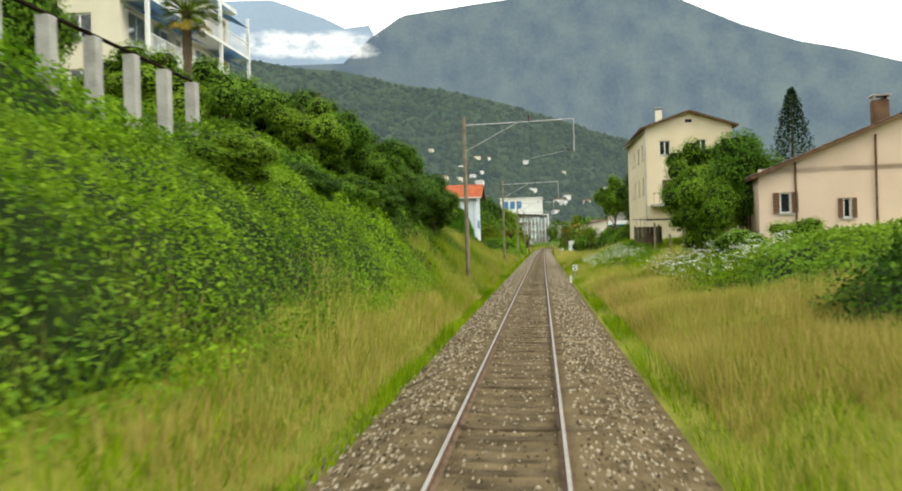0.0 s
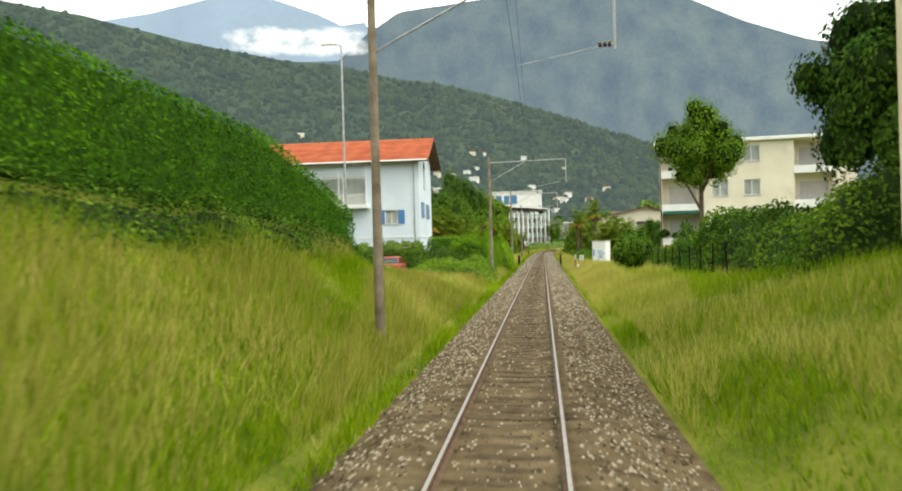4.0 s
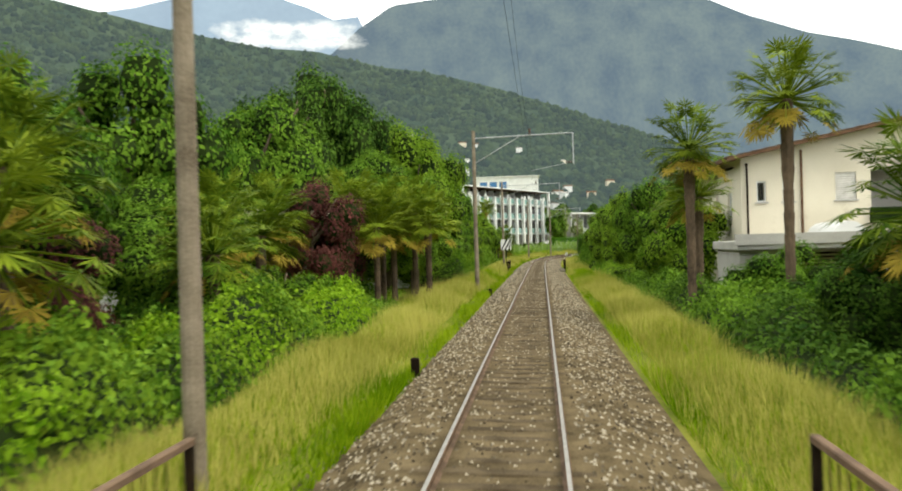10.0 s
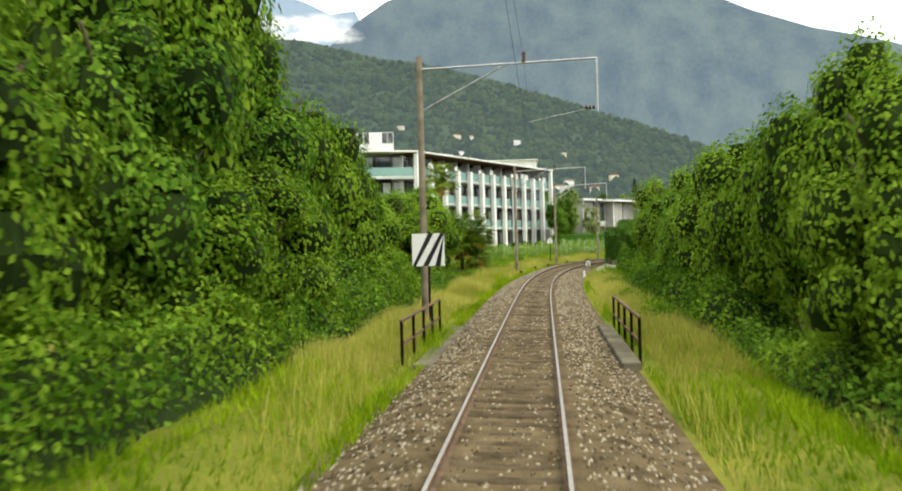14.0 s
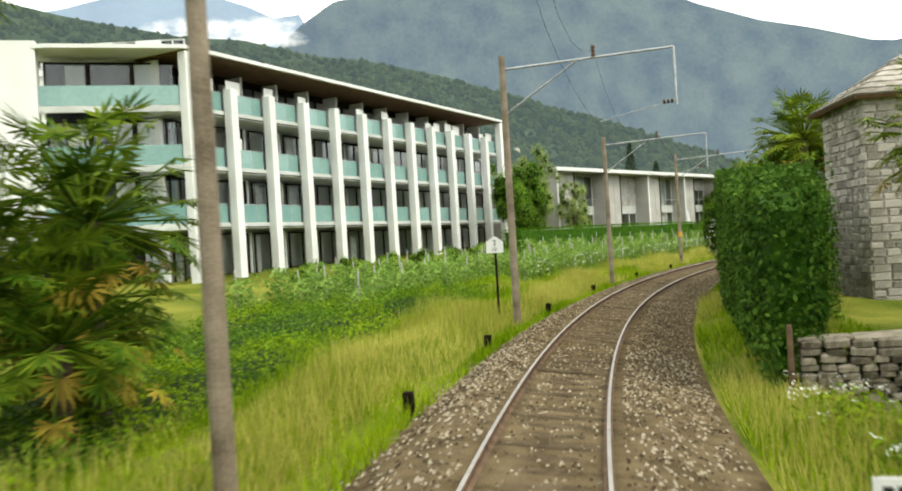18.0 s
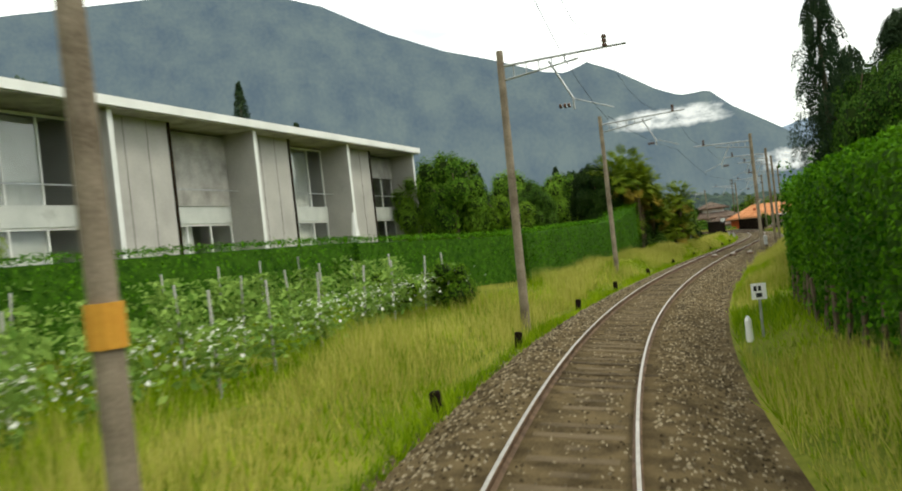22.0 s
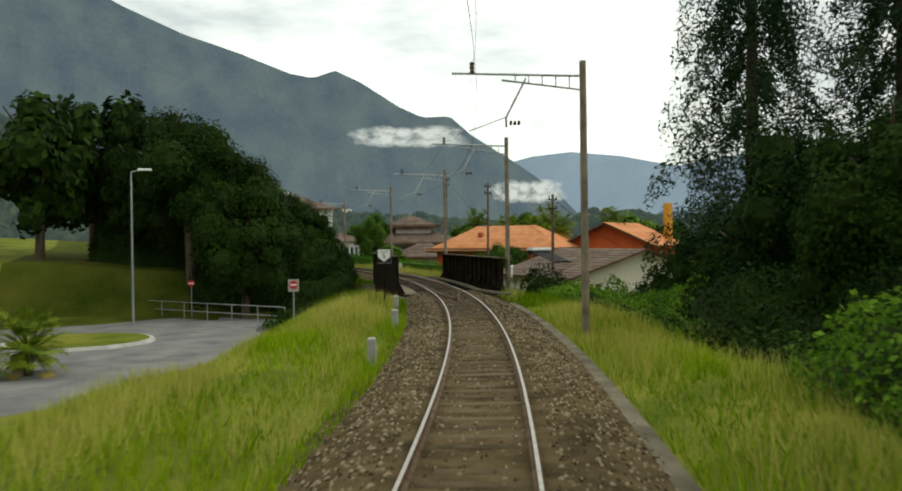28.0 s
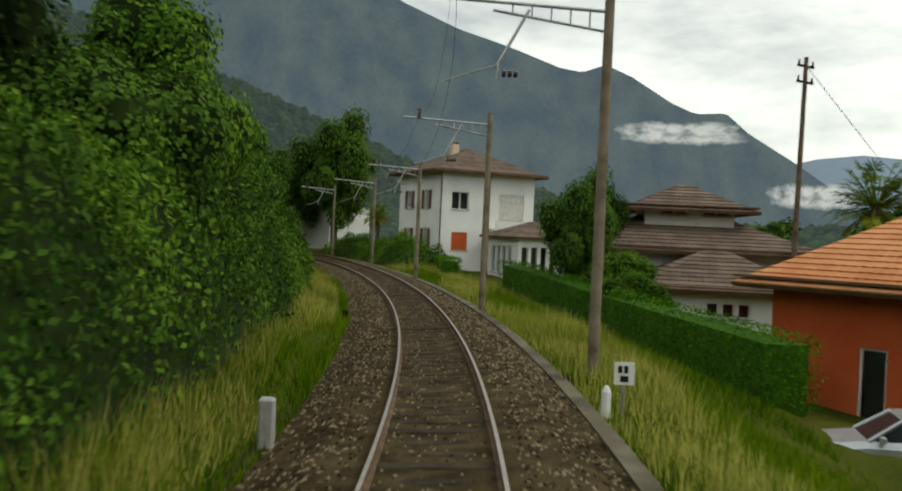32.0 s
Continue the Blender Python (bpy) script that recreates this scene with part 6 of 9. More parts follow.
part("roof_slab", MB().add([(x_, y_, z_) for z_ in (14.08, 14.3) for x_, y_ in roof_], [(5, 4, 3, 2, 1, 0), (6, 7, 8, 9, 10, 11)] + [(i, (i + 1) % 6, 6 + (i + 1) % 6, 6 + i) for i in range(6)]), M["white"], wb)
# brown timber panel, darkened to carry the shade under the overhang
part("soffit", MB().box(-0.2, -0.6, 14.0, W_ + 0.2, 3.3, 14.076), M["brown"], wb, "timber soffit with the shade under the roof put into its brown")
part("roof_fascia", MB().box(0.4, 2.9, 13.5, W_ - 0.4, 3.0, 13.97), M["darksteel"], wb)
part("end_wall", MB().box(W_ - 0.1, 2.0, -1.6, W_ + 0.2, 9.9, 13.95), M["white"], wb)
part("rear_wall", MB().box(0, 9.6, -1.6, W_, 9.8, 13.95), M["white"], wb)
WING = pose(0, 0, 0, 0, 0, 44.75)
part("end_wall", MB().box(-0.5, 7.4, -1.6, 0.6, 9.6, 14.5), M["white"], wb, "tall blank white end wall", loc=WING)
# near-black wall, shade of the wing's rooms in its colour
part("inner_wall", MB().box(2.4, 0.5, 0, 2.5, 7.4, 13.9), M["dark"], wb, loc=WING)
for k in range(4):
    z_ = 0.95 + 3.35 * k
    if k:
        part("balustrade", MB().box(-0.22, 0.1, z_ + 0.02, -0.19, 7.4, z_ + 1.12), M["greenglass"], wb, "green glass balustrade", loc=WING)
        part("floor_slab", MB().box(-0.3, 0.0, z_ - 0.36, -0.11, 7.4, z_ - 0.01, 0.02), M["slab"], wb, loc=WING)
    for i in range(3):
        y0 = 0.3 + 2.35 * i
        wi = part("window", MB().box(1.4, y0, z_, 1.5, y0 + 0.1, z_ + 2.75).box(1.4, y0 + 2.2, z_, 1.5, y0 + 2.3, z_ + 2.75).box(1.4, y0 + 0.1, z_ + 2.65, 1.5, y0 + 2.2, z_ + 2.75), M["darksteel"], wb, loc=WING)
        part("pane", MB().box(1.44, y0 + 0.1, z_, 1.45, y0 + 2.2, z_ + 2.65), M["glass"], wi).visible_shadow = False
        if (i * 3 + k) % 4 < 2:
            part("curtain", MB().box(1.7, y0 + 0.2, z_ + 0.05, 1.74, y0 + 1.2, z_ + 2.6), M["curtain"], wi)
# near-black too: shade behind the ground floor columns
part("ground_floor_wall", MB().box(0, 4.5, -1.6, W_, 4.7, 0.2), M["dark"], wb)
# its neighbour up the slope
house("white_stair_block", "white stepped building behind the garden trees", pose(-41, 372, 1.0, 0, 0, 4), 18, 12, 16.0, "white", {"F": [(1.5 + 3.6 * i, 7 + 3.2 * k, 1.8, 1.7, "w") for i in range(6) for k in range(4)]}, roof="flat", over=0.2, category="building", fascia="white")
# white and blue building up on the hillside
hb = house("hillside_building", "white modern building with a blue glass front on the hillside", pose(-24, 540, -4, 0, 0, 0), 26, 14, 33.5, "white", {"F": [(2 + 4.0 * i, 27.0, 3.0, 4.6, "o") for i in range(3)]}, roof="flat", over=0.5, category="building", fascia="white")
for i in range(3):
    part("pane", MB().box(2 + 4.0 * i, 0.15, 27, 5.0 + 4.0 * i, 0.2, 31.6), M["shutter"], hb, "deep blue glass front")

# grey concrete terrace houses
va = 52.8
vb2 = thing("concrete_terrace", pose(8.6, 394.9, 1.6, 0, 0, va), "grey concrete row of houses with a white roof edge", "terraced house")
VW = 38.2
part("roof_slab", MB().box(-0.4, -1.2, 7.40, VW + 0.4, 11, 7.72, 0.03), M["concrete"], vb2)
part("roof_edge", MB().box(-0.5, -1.3, 7.45, VW + 0.5, -1.18, 7.80), M["white"], vb2)
UW = VW / 4
for i in range(5):
    x0 = i * UW
    fw_ = part("fin_wall", MB().box(x0 - 0.12, -0.9, 0, x0 + 0.12, 11, 7.40), M["grey"], vb2)
    part("fin_edge", MB().box(x0 - 0.13, -0.93, 0, x0 + 0.13, -0.903, 7.40), M["white"], fw_, "white painted wall edge")
    if i < 4:
        b0, b1 = x0 + 0.12, x0 + UW - 0.12
        mid_ = b0 + 4.1
        part("wall_panel", MB().box(b0, -0.2, 0, mid_ - 0.1, 0.0, 7.40), M["grey"], vb2, "pale fair-faced concrete wall")
        for xj in (b0 + 1.36, b0 + 2.72):
            part("panel_joint", MB().box(xj - 0.012, -0.206, 0, xj + 0.012, -0.201, 7.38), M["darksteel"], vb2)
        part("pier", MB().box(mid_ - 0.1, -0.25, 0, mid_ + 0.06, 1.1, 7.40), M["darksteel"], vb2, "dark steel window jamb")
        part("spandrel", MB().box(mid_ + 0.06, 0.75, 3.2, b1, 0.95, 4.0), M["slab"], vb2)
        part("balcony_rail", MB().box(mid_ + 0.06, 0.25, 4.65, b1, 0.29, 4.70), M["steel"], vb2)
        for z0, z1 in ((0.2, 3.2), (4.0, 7.3)):
            wd = b1 - mid_ - 0.06
            fr = MB()
            for q_ in (0.0, 0.34, 0.67, 0.985):
                fr.box(mid_ + 0.06 + wd * q_, 0.8, z0, mid_ + 0.06 + wd * q_ + 0.08, 0.9, z1)
            wi = part("window", fr.box(mid_ + 0.06, 0.8, z1 - 0.1, b1, 0.9, z1), M["frame"], vb2)
            part("pane", MB().box(mid_ + 0.1, 0.84, z0, b1 - 0.1, 0.85, z1 - 0.1), M["glass"], wi).visible_shadow = False
            if z0 > 3 and i in (1, 3):
                part("roller_blind", MB().box(mid_ + 0.14, 0.70, z0 + (0.0 if i == 1 else 1.9), b1 - 0.05, 0.74, z1 - 0.05), M["concrete"], wi, "lowered grey roller blind")
            else:
                part("curtain", MB().box(mid_ + 0.3, 1.15, z0, mid_ + 0.3 + wd * (0.45 if i % 2 else 0.7), 1.2, z1 - 0.1), M["curtain"], wi)
part("rear_wall", MB().box(0, 10.8, 0, VW, 11, 7.35), M["grey"], vb2)
# near-black wall carries the shade inside the houses
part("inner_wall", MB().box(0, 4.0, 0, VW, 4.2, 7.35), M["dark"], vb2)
pr = thing("parasol", pose(*spot(409, -14.8)), "closed white garden parasol on a terrace", "parasol")
part("pole", MB().tube((0, 0, 0), (0, 0, 3.4), 0.03, 0.03, 6), M["steel"], pr)
part("canopy", MB().tube((0, 0, 1.6), (0, 0, 3.5), 0.32, 0.06, 8), M["white"], pr)

# old stone tower on the right of the curve
tw = thing("stone_tower", pose(14.9, 337.5, -0.4, 0, 0, -4), "old square fieldstone tower with a slab roof", "tower")
part("wall", MB().box(0, 0, 0, 4.2, 4.2, 7.0), M["rock"], tw)
slope(tw, (-0.4, -0.4, 6.9), (4.6, -0.4, 6.9), (2.1, 2.1, 8.5), (2.1, 2.1, 8.5), M["rock"], 7, 0.6)
slope(tw, (-0.4, 4.6, 6.9), (-0.4, -0.4, 6.9), (2.1, 2.1, 8.5), (2.1, 2.1, 8.5), M["rock"], 7, 0.6)
slope(tw, (4.6, -0.4, 6.9), (4.6, 4.6, 6.9), (2.1, 2.1, 8.5), (2.1, 2.1, 8.5), M["rock"], 7, 0.6)
slope(tw, (4.6, 4.6, 6.9), (-0.4, 4.6, 6.9), (2.1, 2.1, 8.5), (2.1, 2.1, 8.5), M["rock"], 7, 0.6)
g_ = random.Random(4)
tst = [MB().box(0, -0.06, 0, w_, 0.02, h_, 0.03).mesh("stone", M["rock"]) for w_, h_ in ((0.42, 0.22), (0.30, 0.2), (0.55, 0.24), (0.36, 0.17))]
for k in range(26):
    x_ = 0.02
    while x_ < 3.8:
        j = g_.randrange(4)
        w_ = (0.42, 0.30, 0.55, 0.36)[j]
        part("stone", tst[j], None, tw, loc=pose(x_, 0, 0.1 + k * 0.262, 0, 0, 0))
        part("stone", tst[(j + 1) % 4], None, tw, loc=pose(0, 4.1 - x_, 0.1 + k * 0.262, 0, 0, -90))
        x_ += w_ + 0.05

# house by the right of the line with a brown roof
house("brown_roofed_house", "small white house with a brown tiled roof behind shrubs", pose(79.5, 432.5, -0.3, 0, 0, -36), 9, 8, 3.5, "white", {"L": [(1.5, 1, 1.1, 1.3, "w"), (5, 1, 1.1, 1.3, "w")], "F": [(1.5, 1, 1.1, 1.3, "w")]}, roof="hip", rise=1.8, over=0.9)

# orange-red house with a tiled roof and its neighbours below the line
oh = house("orange_house", "orange-red rendered house with an orange tiled hipped roof", pose(120.3, 517.9, -2.7, 0, 0, -66), 13.5, 6.4, 4.4, "red", {"F": [(2.8, 0.0, 0.82, 2.45, "w"), (9, 1.0, 1.2, 1.4, "w")], "L": [(3.0, 1.0, 1.2, 1.4, "w")]}, roof="hip", rise=2.3, over=0.95, tiles="orangetile", rows=15)
part("roof_vent", MB().box(4.4, 1.2, 5.4, 4.9, 1.6, 6.0, 0.03), M["tile"], oh)
house("orange_house_wing", "orange-red gabled house wing with an orange tiled roof", pose(130.5, 508.5, -2.7, 0, 0, -66), 9, 8, 4.8, "red", {"F": [(2, 1, 1.2, 1.5, "w"), (6, 1, 1.2, 1.5, "w")], "R": [(3, 3, 1.2, 1.3, "w")]}, ridge_on="y", rise=2.0, over=0.9, tiles="orangetile", rows=14)
house("grey_roofed_shed", "low cream building with a long dark brown roof beside the bridge", pose(115.2, 490.5, -3.0, 0, 0, -11), 13, 12.5, 2.6, "cream", {"F": [(2.0, 0.8, 0.7, 1.2, "w"), (9, 0.6, 1.0, 1.2, "w")], "L": [(2, 0.8, 0.9, 1.2, "w"), (7, 0.8, 0.9, 1.2, "w")]}, ridge_on="y", rise=2.0, over=0.7, tiles="browntile", rows=12)
x, y, z = 114.7, 495.15, 1.55
t = thing("solar_water_heater", pose(x, y, z, 0, 0, 14), "white solar water tank with dark tube collector on roof", "water heater")
part("tank", MB().tube((0, 0, 0), (2.5, 0, 0), 0.27, 0.27, 16), M["carblack"], t, "dark round water tank")
part("cover", MB().prism([(-0.05, 0.10), (2.55, 0.10), (2.55, 0.31), (-0.05, 0.31)], -0.30, 0.30), M["frame"], t, "white weather cover")
part("end_cap", MB().tube((2.5, 0, 0), (2.56, 0, 0), 0.29, 0.29, 16), M["steel"], t)
for i in range(12):
    u = 0.15 + i * 0.2
    part("tube", MB().tube((u, -0.2, -0.1), (u, -2.2, -0.85), 0.045, 0.045, 6), M["carblack"], t)
part("manifold", MB().box(0.05, -2.3, -0.95, 2.5, -2.15, -0.82, 0.02), M["darksteel"], t)
for u in (0.15, 2.35):
    for v_, d_ in ((0.0, 1.75), (-2.2, 0.75)):
        part("leg", MB().box(u - 0.03, v_ - 0.03, -d_, u + 0.03, v_ + 0.03, -0.1 if v_ == 0 else -0.85), M["steel"], t)
t = thing("roof_flue", pose(116.2, 499.6, -0.3), "white capped flue pipe on the brown roof", "flue")
part("pipe", MB().tube((0, 0, -0.5), (0, 0, 0.45), 0.09, 0.09, 10), M["frame"], t)
part("cowl", MB().tube((0, 0, 0.45), (0, 0, 0.62), 0.17, 0.06, 10), M["frame"], t)
# white villa at the end of the curve
wv = house("white_villa", "white three-storey villa with a hipped brown roof beside the line", pose(122.2, 563.8, -2.0, 0, 0, 8), 9.0, 9.0, 9.9, "white",
           {"F": [(1.1, 6.6, 1.6, 1.5, "w"), (1.2, 3.2, 1.5, 1.5, "wrR"), (5.6, 5.9, 2.4, 2.2, "wr"), (5.8, 3.1, 2.0, 1.6, "w")], "L": [(2.0, 6.6, 1.0, 1.6, "wk"), (5.8, 6.6, 1.0, 1.6, "wk"), (2.0, 3.3, 1.0, 1.6, "wk"), (5.8, 3.3, 1.0, 1.6, "wk")]}, roof="hip", rise=2.3, over=0.9)
part("downpipe", MB().tube((0.1, -0.07, 0), (0.1, -0.07, 9.8), 0.06, 0.06, 8), M["brown"], wv)
part("downpipe", MB().tube((4.6, -0.07, 0), (4.6, -0.07, 9.8), 0.06, 0.06, 8), M["brown"], wv)
part("balcony", MB().box(4.7, -1.2, 4.9, 9.2, 0, 5.1).box(4.7, -1.25, 5.1, 9.2, -1.15, 5.8), M["white"], wv)
chimney(wv, 3.2, 4.4, 11.6, 0.9, 0.6, "pink")
house("brown_roofed_villa", "white villa under stacked brown hipped roofs", pose(121.6, 534.8, -2.6, 0, 0, -22), 11, 10, 5.0, "white", {"F": [(4, 3.0, 1.6, 1.0, "w")]}, roof="hip", rise=2.3, over=1.2)
house("villa_lantern", "raised top storey with a small brown hipped roof", pose(125.4, 535.4, 3.1, 0, 0, -22), 4.6, 4.0, 1.5, "white", {"F": [(0.8, 1.0, 1.4, 0.6, "w"), (3.0, 1.0, 1.4, 0.6, "w")]}, roof="hip", rise=1.2, over=1.1, rows=8)
house("villa_wing", "low white wing with a brown hipped roof", pose(122.6, 529.4, -2.7, 0, 0, -22), 6.6, 5.6, 3.4, "white", {"F": [(2.4, 2.0, 0.6, 0.7, "w"), (3.1, 2.0, 0.6, 0.7, "w"), (3.8, 2.0, 0.6, 0.7, "w")]}, roof="hip", rise=1.6, over=0.8, rows=10)
house("veranda_house", "low white veranda wing with tall windows beside the villa", pose(126.8, 557.2, -2.0, 0, 0, 8), 6.6, 5.0, 4.6, "white", {"F": [(0.3 + 0.85 * i, 1.6, 0.65, 2.2, "w") for i in range(7)], "L": [(0.5 + 0.9 * i, 1.6, 0.7, 2.2, "w") for i in range(4)]}, roof="hip", rise=1.2, over=0.6, rows=8)
house("white_shed", "plain white outbuilding beyond the villa", pose(117.5, 592, 0.2, 0, 0, 30), 6, 6, 4.6, "white", {}, roof="flat", over=0.1, category="shed", fascia="white")
# scaffolded building under construction far right
sc = house("scaffolded_building", "unfinished building behind blue scaffolding with a green roof sheet", pose(150, 488, -3, 0, 0, -30), 16, 10, 9.0, "pink", {"L": [(2, 4, 1.2, 1.5, "w"), (6, 4, 1.2, 1.5, "w")], "F": [(2 + 3 * i, 4, 1.2, 1.5, "w") for i in range(4)]}, roof="hip", rise=2.0, over=0.6, tiles="greenglass", rows=8, category="building")
for i in range(9):
    part("scaffold_post", MB().tube((-1.2, i * 1.3, 0), (-1.2, i * 1.3, 9.4), 0.04, 0.04, 6), M["shutter"], sc)
    part("scaffold_post", MB().tube((i * 2.0, -1.2, 0), (i * 2.0, -1.2, 9.4), 0.04, 0.04, 6), M["shutter"], sc)
for k in range(4):
    part("scaffold_deck", MB().box(-1.5, -1.5, 2.0 + 2 * k, -0.4, 11, 2.08 + 2 * k).box(-1.5, -1.5, 2.0 + 2 * k, 16, -0.4, 2.08 + 2 * k), M["shutter"], sc)
oc = thing("ochre_post", pose(140.0, 503.2, -3), "tall ochre yellow steel post", "post")
part("shaft", MB().box(-0.35, -0.35, 0, 0.35, 0.35, 9.2, 0.04), M["ochre"], oc)

# small houses scattered over the hillside
g_ = random.Random(12)
hm = [(MB().box(-5, -4, -3, 5, 4, 5), MB().add([(-5.6, -4.6, 5), (5.6, -4.6, 5), (5.6, 4.6, 5), (-5.6, 4.6, 5), (-5.6, 0, 7.2), (5.6, 0, 7.2)], [(0, 1, 5, 4), (2, 3, 4, 5), (0, 4, 3), (1, 2, 5)]))]
hw = [hm[0][0].mesh("wall", M["white"]), hm[0][0].mesh("wall", M["cream"])]
hr = [hm[0][1].mesh("roof", M["browntile"]), hm[0][1].mesh("roof", M["brown"]), hm[0][1].mesh("roof", M["concrete"])]
HILLOB = bpy.data.objects["backdrop_hill"]
hv = np.empty(len(HILLOB.data.vertices) * 3, np.float32)
HILLOB.data.vertices.foreach_get("co", hv)
hv = hv.reshape(-1, 26, 3)
for i in range(64):
    a_ = g_.choice((-31, -24, -17, -9, 0)) + g_.gauss(0, 2.2) if i < 48 else g_.uniform(14, 44)
    col = int(round((a_ + 180) / 0.4)) % len(hv)
    row = g_.randrange(4, 15) if a_ < -2 else g_.randrange(2, 14)
    p = hv[col, row]
    t = thing("hillside_house", pose(float(p[0]), float(p[1]), float(p[2]) + 3.0, 0, 0, -a_ + g_.uniform(-40, 40)) @ Matrix.Diagonal((g_.uniform(0.6, 1.1), g_.uniform(.6, 0.9), g_.uniform(0.5, 0.9), 1)), "small pale house among trees on the hillside", "house", "hillside houses")
    part("wall", hw[g_.randrange(2)], None, t)
    part("roof", hr[g_.randrange(3)], None, t)


# ---- overhead line ----
MASTS = []


def mast(s, l, top=10.9, arm=True, wood="wood", tilt=0.0, lattice=False, band=False, plinth=False):
    """A pole beside the track with its arm over the rails, brace, drop tube, steady arm and insulators."""
    x, y, z = spot(s, l)
    t = thing("overhead_line_mast", pose(x, y, z - 0.2, 0, tilt, yaw(s)), "weathered pole with a steel bracket arm carrying the overhead line", "mast", "overhead line masts")
    hgt = top - z + 0.2
    mb = MB()
    mb.tube((0, 0, 0), (0, 0, hgt), 0.135 if l < 0 else 0.12, 0.1, 12)
    part("pole", mb, M[wood], t)
    if plinth:
        part("plinth", MB().box(-0.55, -0.4, 0, 0.55, 0.4, 0.32, 0.04), M["darksteel"], t)
    if band:
        part("painted_band", MB().tube((0, 0, 2.42), (0, 0, 2.78), 0.160, 0.158, 10), M["ochre"], t, "faded ochre painted band")
    MASTS.append((s, l, top))
    if not arm:
        return t
    d = -1 if l > 0 else 1
    za = hgt - 0.45
    reach = abs(l) + (2.5 if not lattice else 0.6)
    tip = d * reach
    am = MB().tube((0, 0, za), (tip, 0, za + 0.12), 0.04, 0.035, 8)
    if lattice:
        am.tube((0, 0, za - 0.42), (tip * 0.62, 0, za - 0.1), 0.03, 0.03, 6)
        for k in range(1, 6):
            u = tip * 0.62 * k / 6
            am.tube((u, 0, za - 0.42 + 0.32 * k / 6), (u, 0, za + 0.08 * k / 6), 0.02, 0.02, 5)
    part("arm", am, M["steel"], t, "grey steel bracket arm")
    if not lattice:
        part("brace", MB().tube((0, 0, za - 1.5), (d * abs(l) * 0.82, 0, za + 0.03), 0.03, 0.03, 6), M["steel"], t)
    xd = tip if not lattice else d * (abs(l) - 0.9 + 1.0)
    zd = (top - (2.15 if not lattice else 1.95)) - z + 0.2
    if lattice:
        dp = MB().path([(d * (abs(l) - 1.6), 0, za - 0.05), (d * (abs(l) - 1.0), 0, za - 1.2), (d * (abs(l) - 1.0), 0, zd)], 0.035)
        xd = d * (abs(l) - 1.0)
        part("drop_tube", dp, M["steel"], t)
        part("steady_arm", MB().tube((xd, 0, zd + 0.3), (d * (abs(l) + 0.1), 0, zd - 0.1), 0.016, 0.016, 5), M["steel"], t)
    else:
        part("drop_tube", MB().tube((tip, 0, za + 0.12), (tip, 0, zd), 0.04, 0.035, 8), M["steel"], t)
        part("steady_arm", MB().tube((tip, 0, zd + 0.15), (d * (abs(l) + 0.1), 0, zd - 0.3), 0.014, 0.014, 5), M["steel"], t)
        xd = tip
    ins = MB()
    for k in range(3):
        ins.tube((xd - d * (0.10 + 0.12 * k), 0, zd + 0.13), (xd - d * (0.18 + 0.12 * k), 0, zd + 0.12), 0.075, 0.06, 8)
    part("insulator", ins, M["insul"], t)
    ti = MB()
    for k in range(3):
        ti.tube((d * abs(l), 0, za + 0.12 + 0.12 * k), (d * abs(l), 0, za + 0.21 + 0.12 * k), 0.085, 0.06, 8)
    part("insulator", ti, M["insul"], t)
    return t


for s_, l_, h_ in ((49.5, -3.68, 9.7), (98.3, -3.7, 9.5), (144.5, -3.48, 9.3), (189.6, -3.48, 9.2)):
    mast(s_, l_, h_, True, band=False)
mast(231.2, -3.3, 9.15)
mast(274.5, -3.68, 9.1)
mast(317.5, -3.4, 8.8)
mast(337.0, -3.0, 8.6)
mast(356.3, -2.85, 7.8)
mast(376.35, -3.17, 8.25, band=True)
mast(395.0, -3.0, 7.95, lattice=True, tilt=0.9)
mast(417.0, -3.8, 8.5, lattice=True, band=False)
for s_, l_, pl in ((429.5, 2.9, True), (446.5, 2.62, False), (459.0, 2.4, False), (485.0, 3.3, False), (503.5, 3.22, False), (522.5, 3.15, False), (541.0, 3.25, True), (555.5, 2.65, False), (574.5, 2.45, False), (592, 2.6, False), (608, 2.6, False), (626, 2.6, False)):
    mast(s_, l_, float(np.interp(s_, [430, 485, 541, 556, 575], [7.5, 7.85, 7.7, 7.1, 6.7])), lattice=True, plinth=pl)
# wires
wt = thing("overhead_wires", pose(0, 0, 0), "thin contact and carrier wires above the track", "overhead wire")
ms = sorted(MASTS)
cw = MB()
mw = MB()
for (s0, l0, t0), (s1, l1, t1) in zip(ms[:-1], ms[1:]):
    n = 6
    for i in range(n):
        a, b = i / n, (i + 1) / n
        lo = float(np.interp((s0 + s1) / 2, [370, 410], [0, 1]))
        for mb, z0, sag in ((cw, -2.5 + 0.2 * lo, 0.0), (mw, -0.15, 1.3 - 0.6 * lo)):
            q = []
            for u in (a, b):
                x, y = at(s0 + (s1 - s0) * u, 0.0)
                q.append((x, y, t0 + (t1 - t0) * u + z0 - sag * 4 * u * (1 - u)))
            mb.tube(q[0], q[1], 0.0045, 0.0045, 4, False)
part("contact_wire", cw, M["darksteel"], wt)
part("carrier_wire", mw, M["darksteel"], wt)


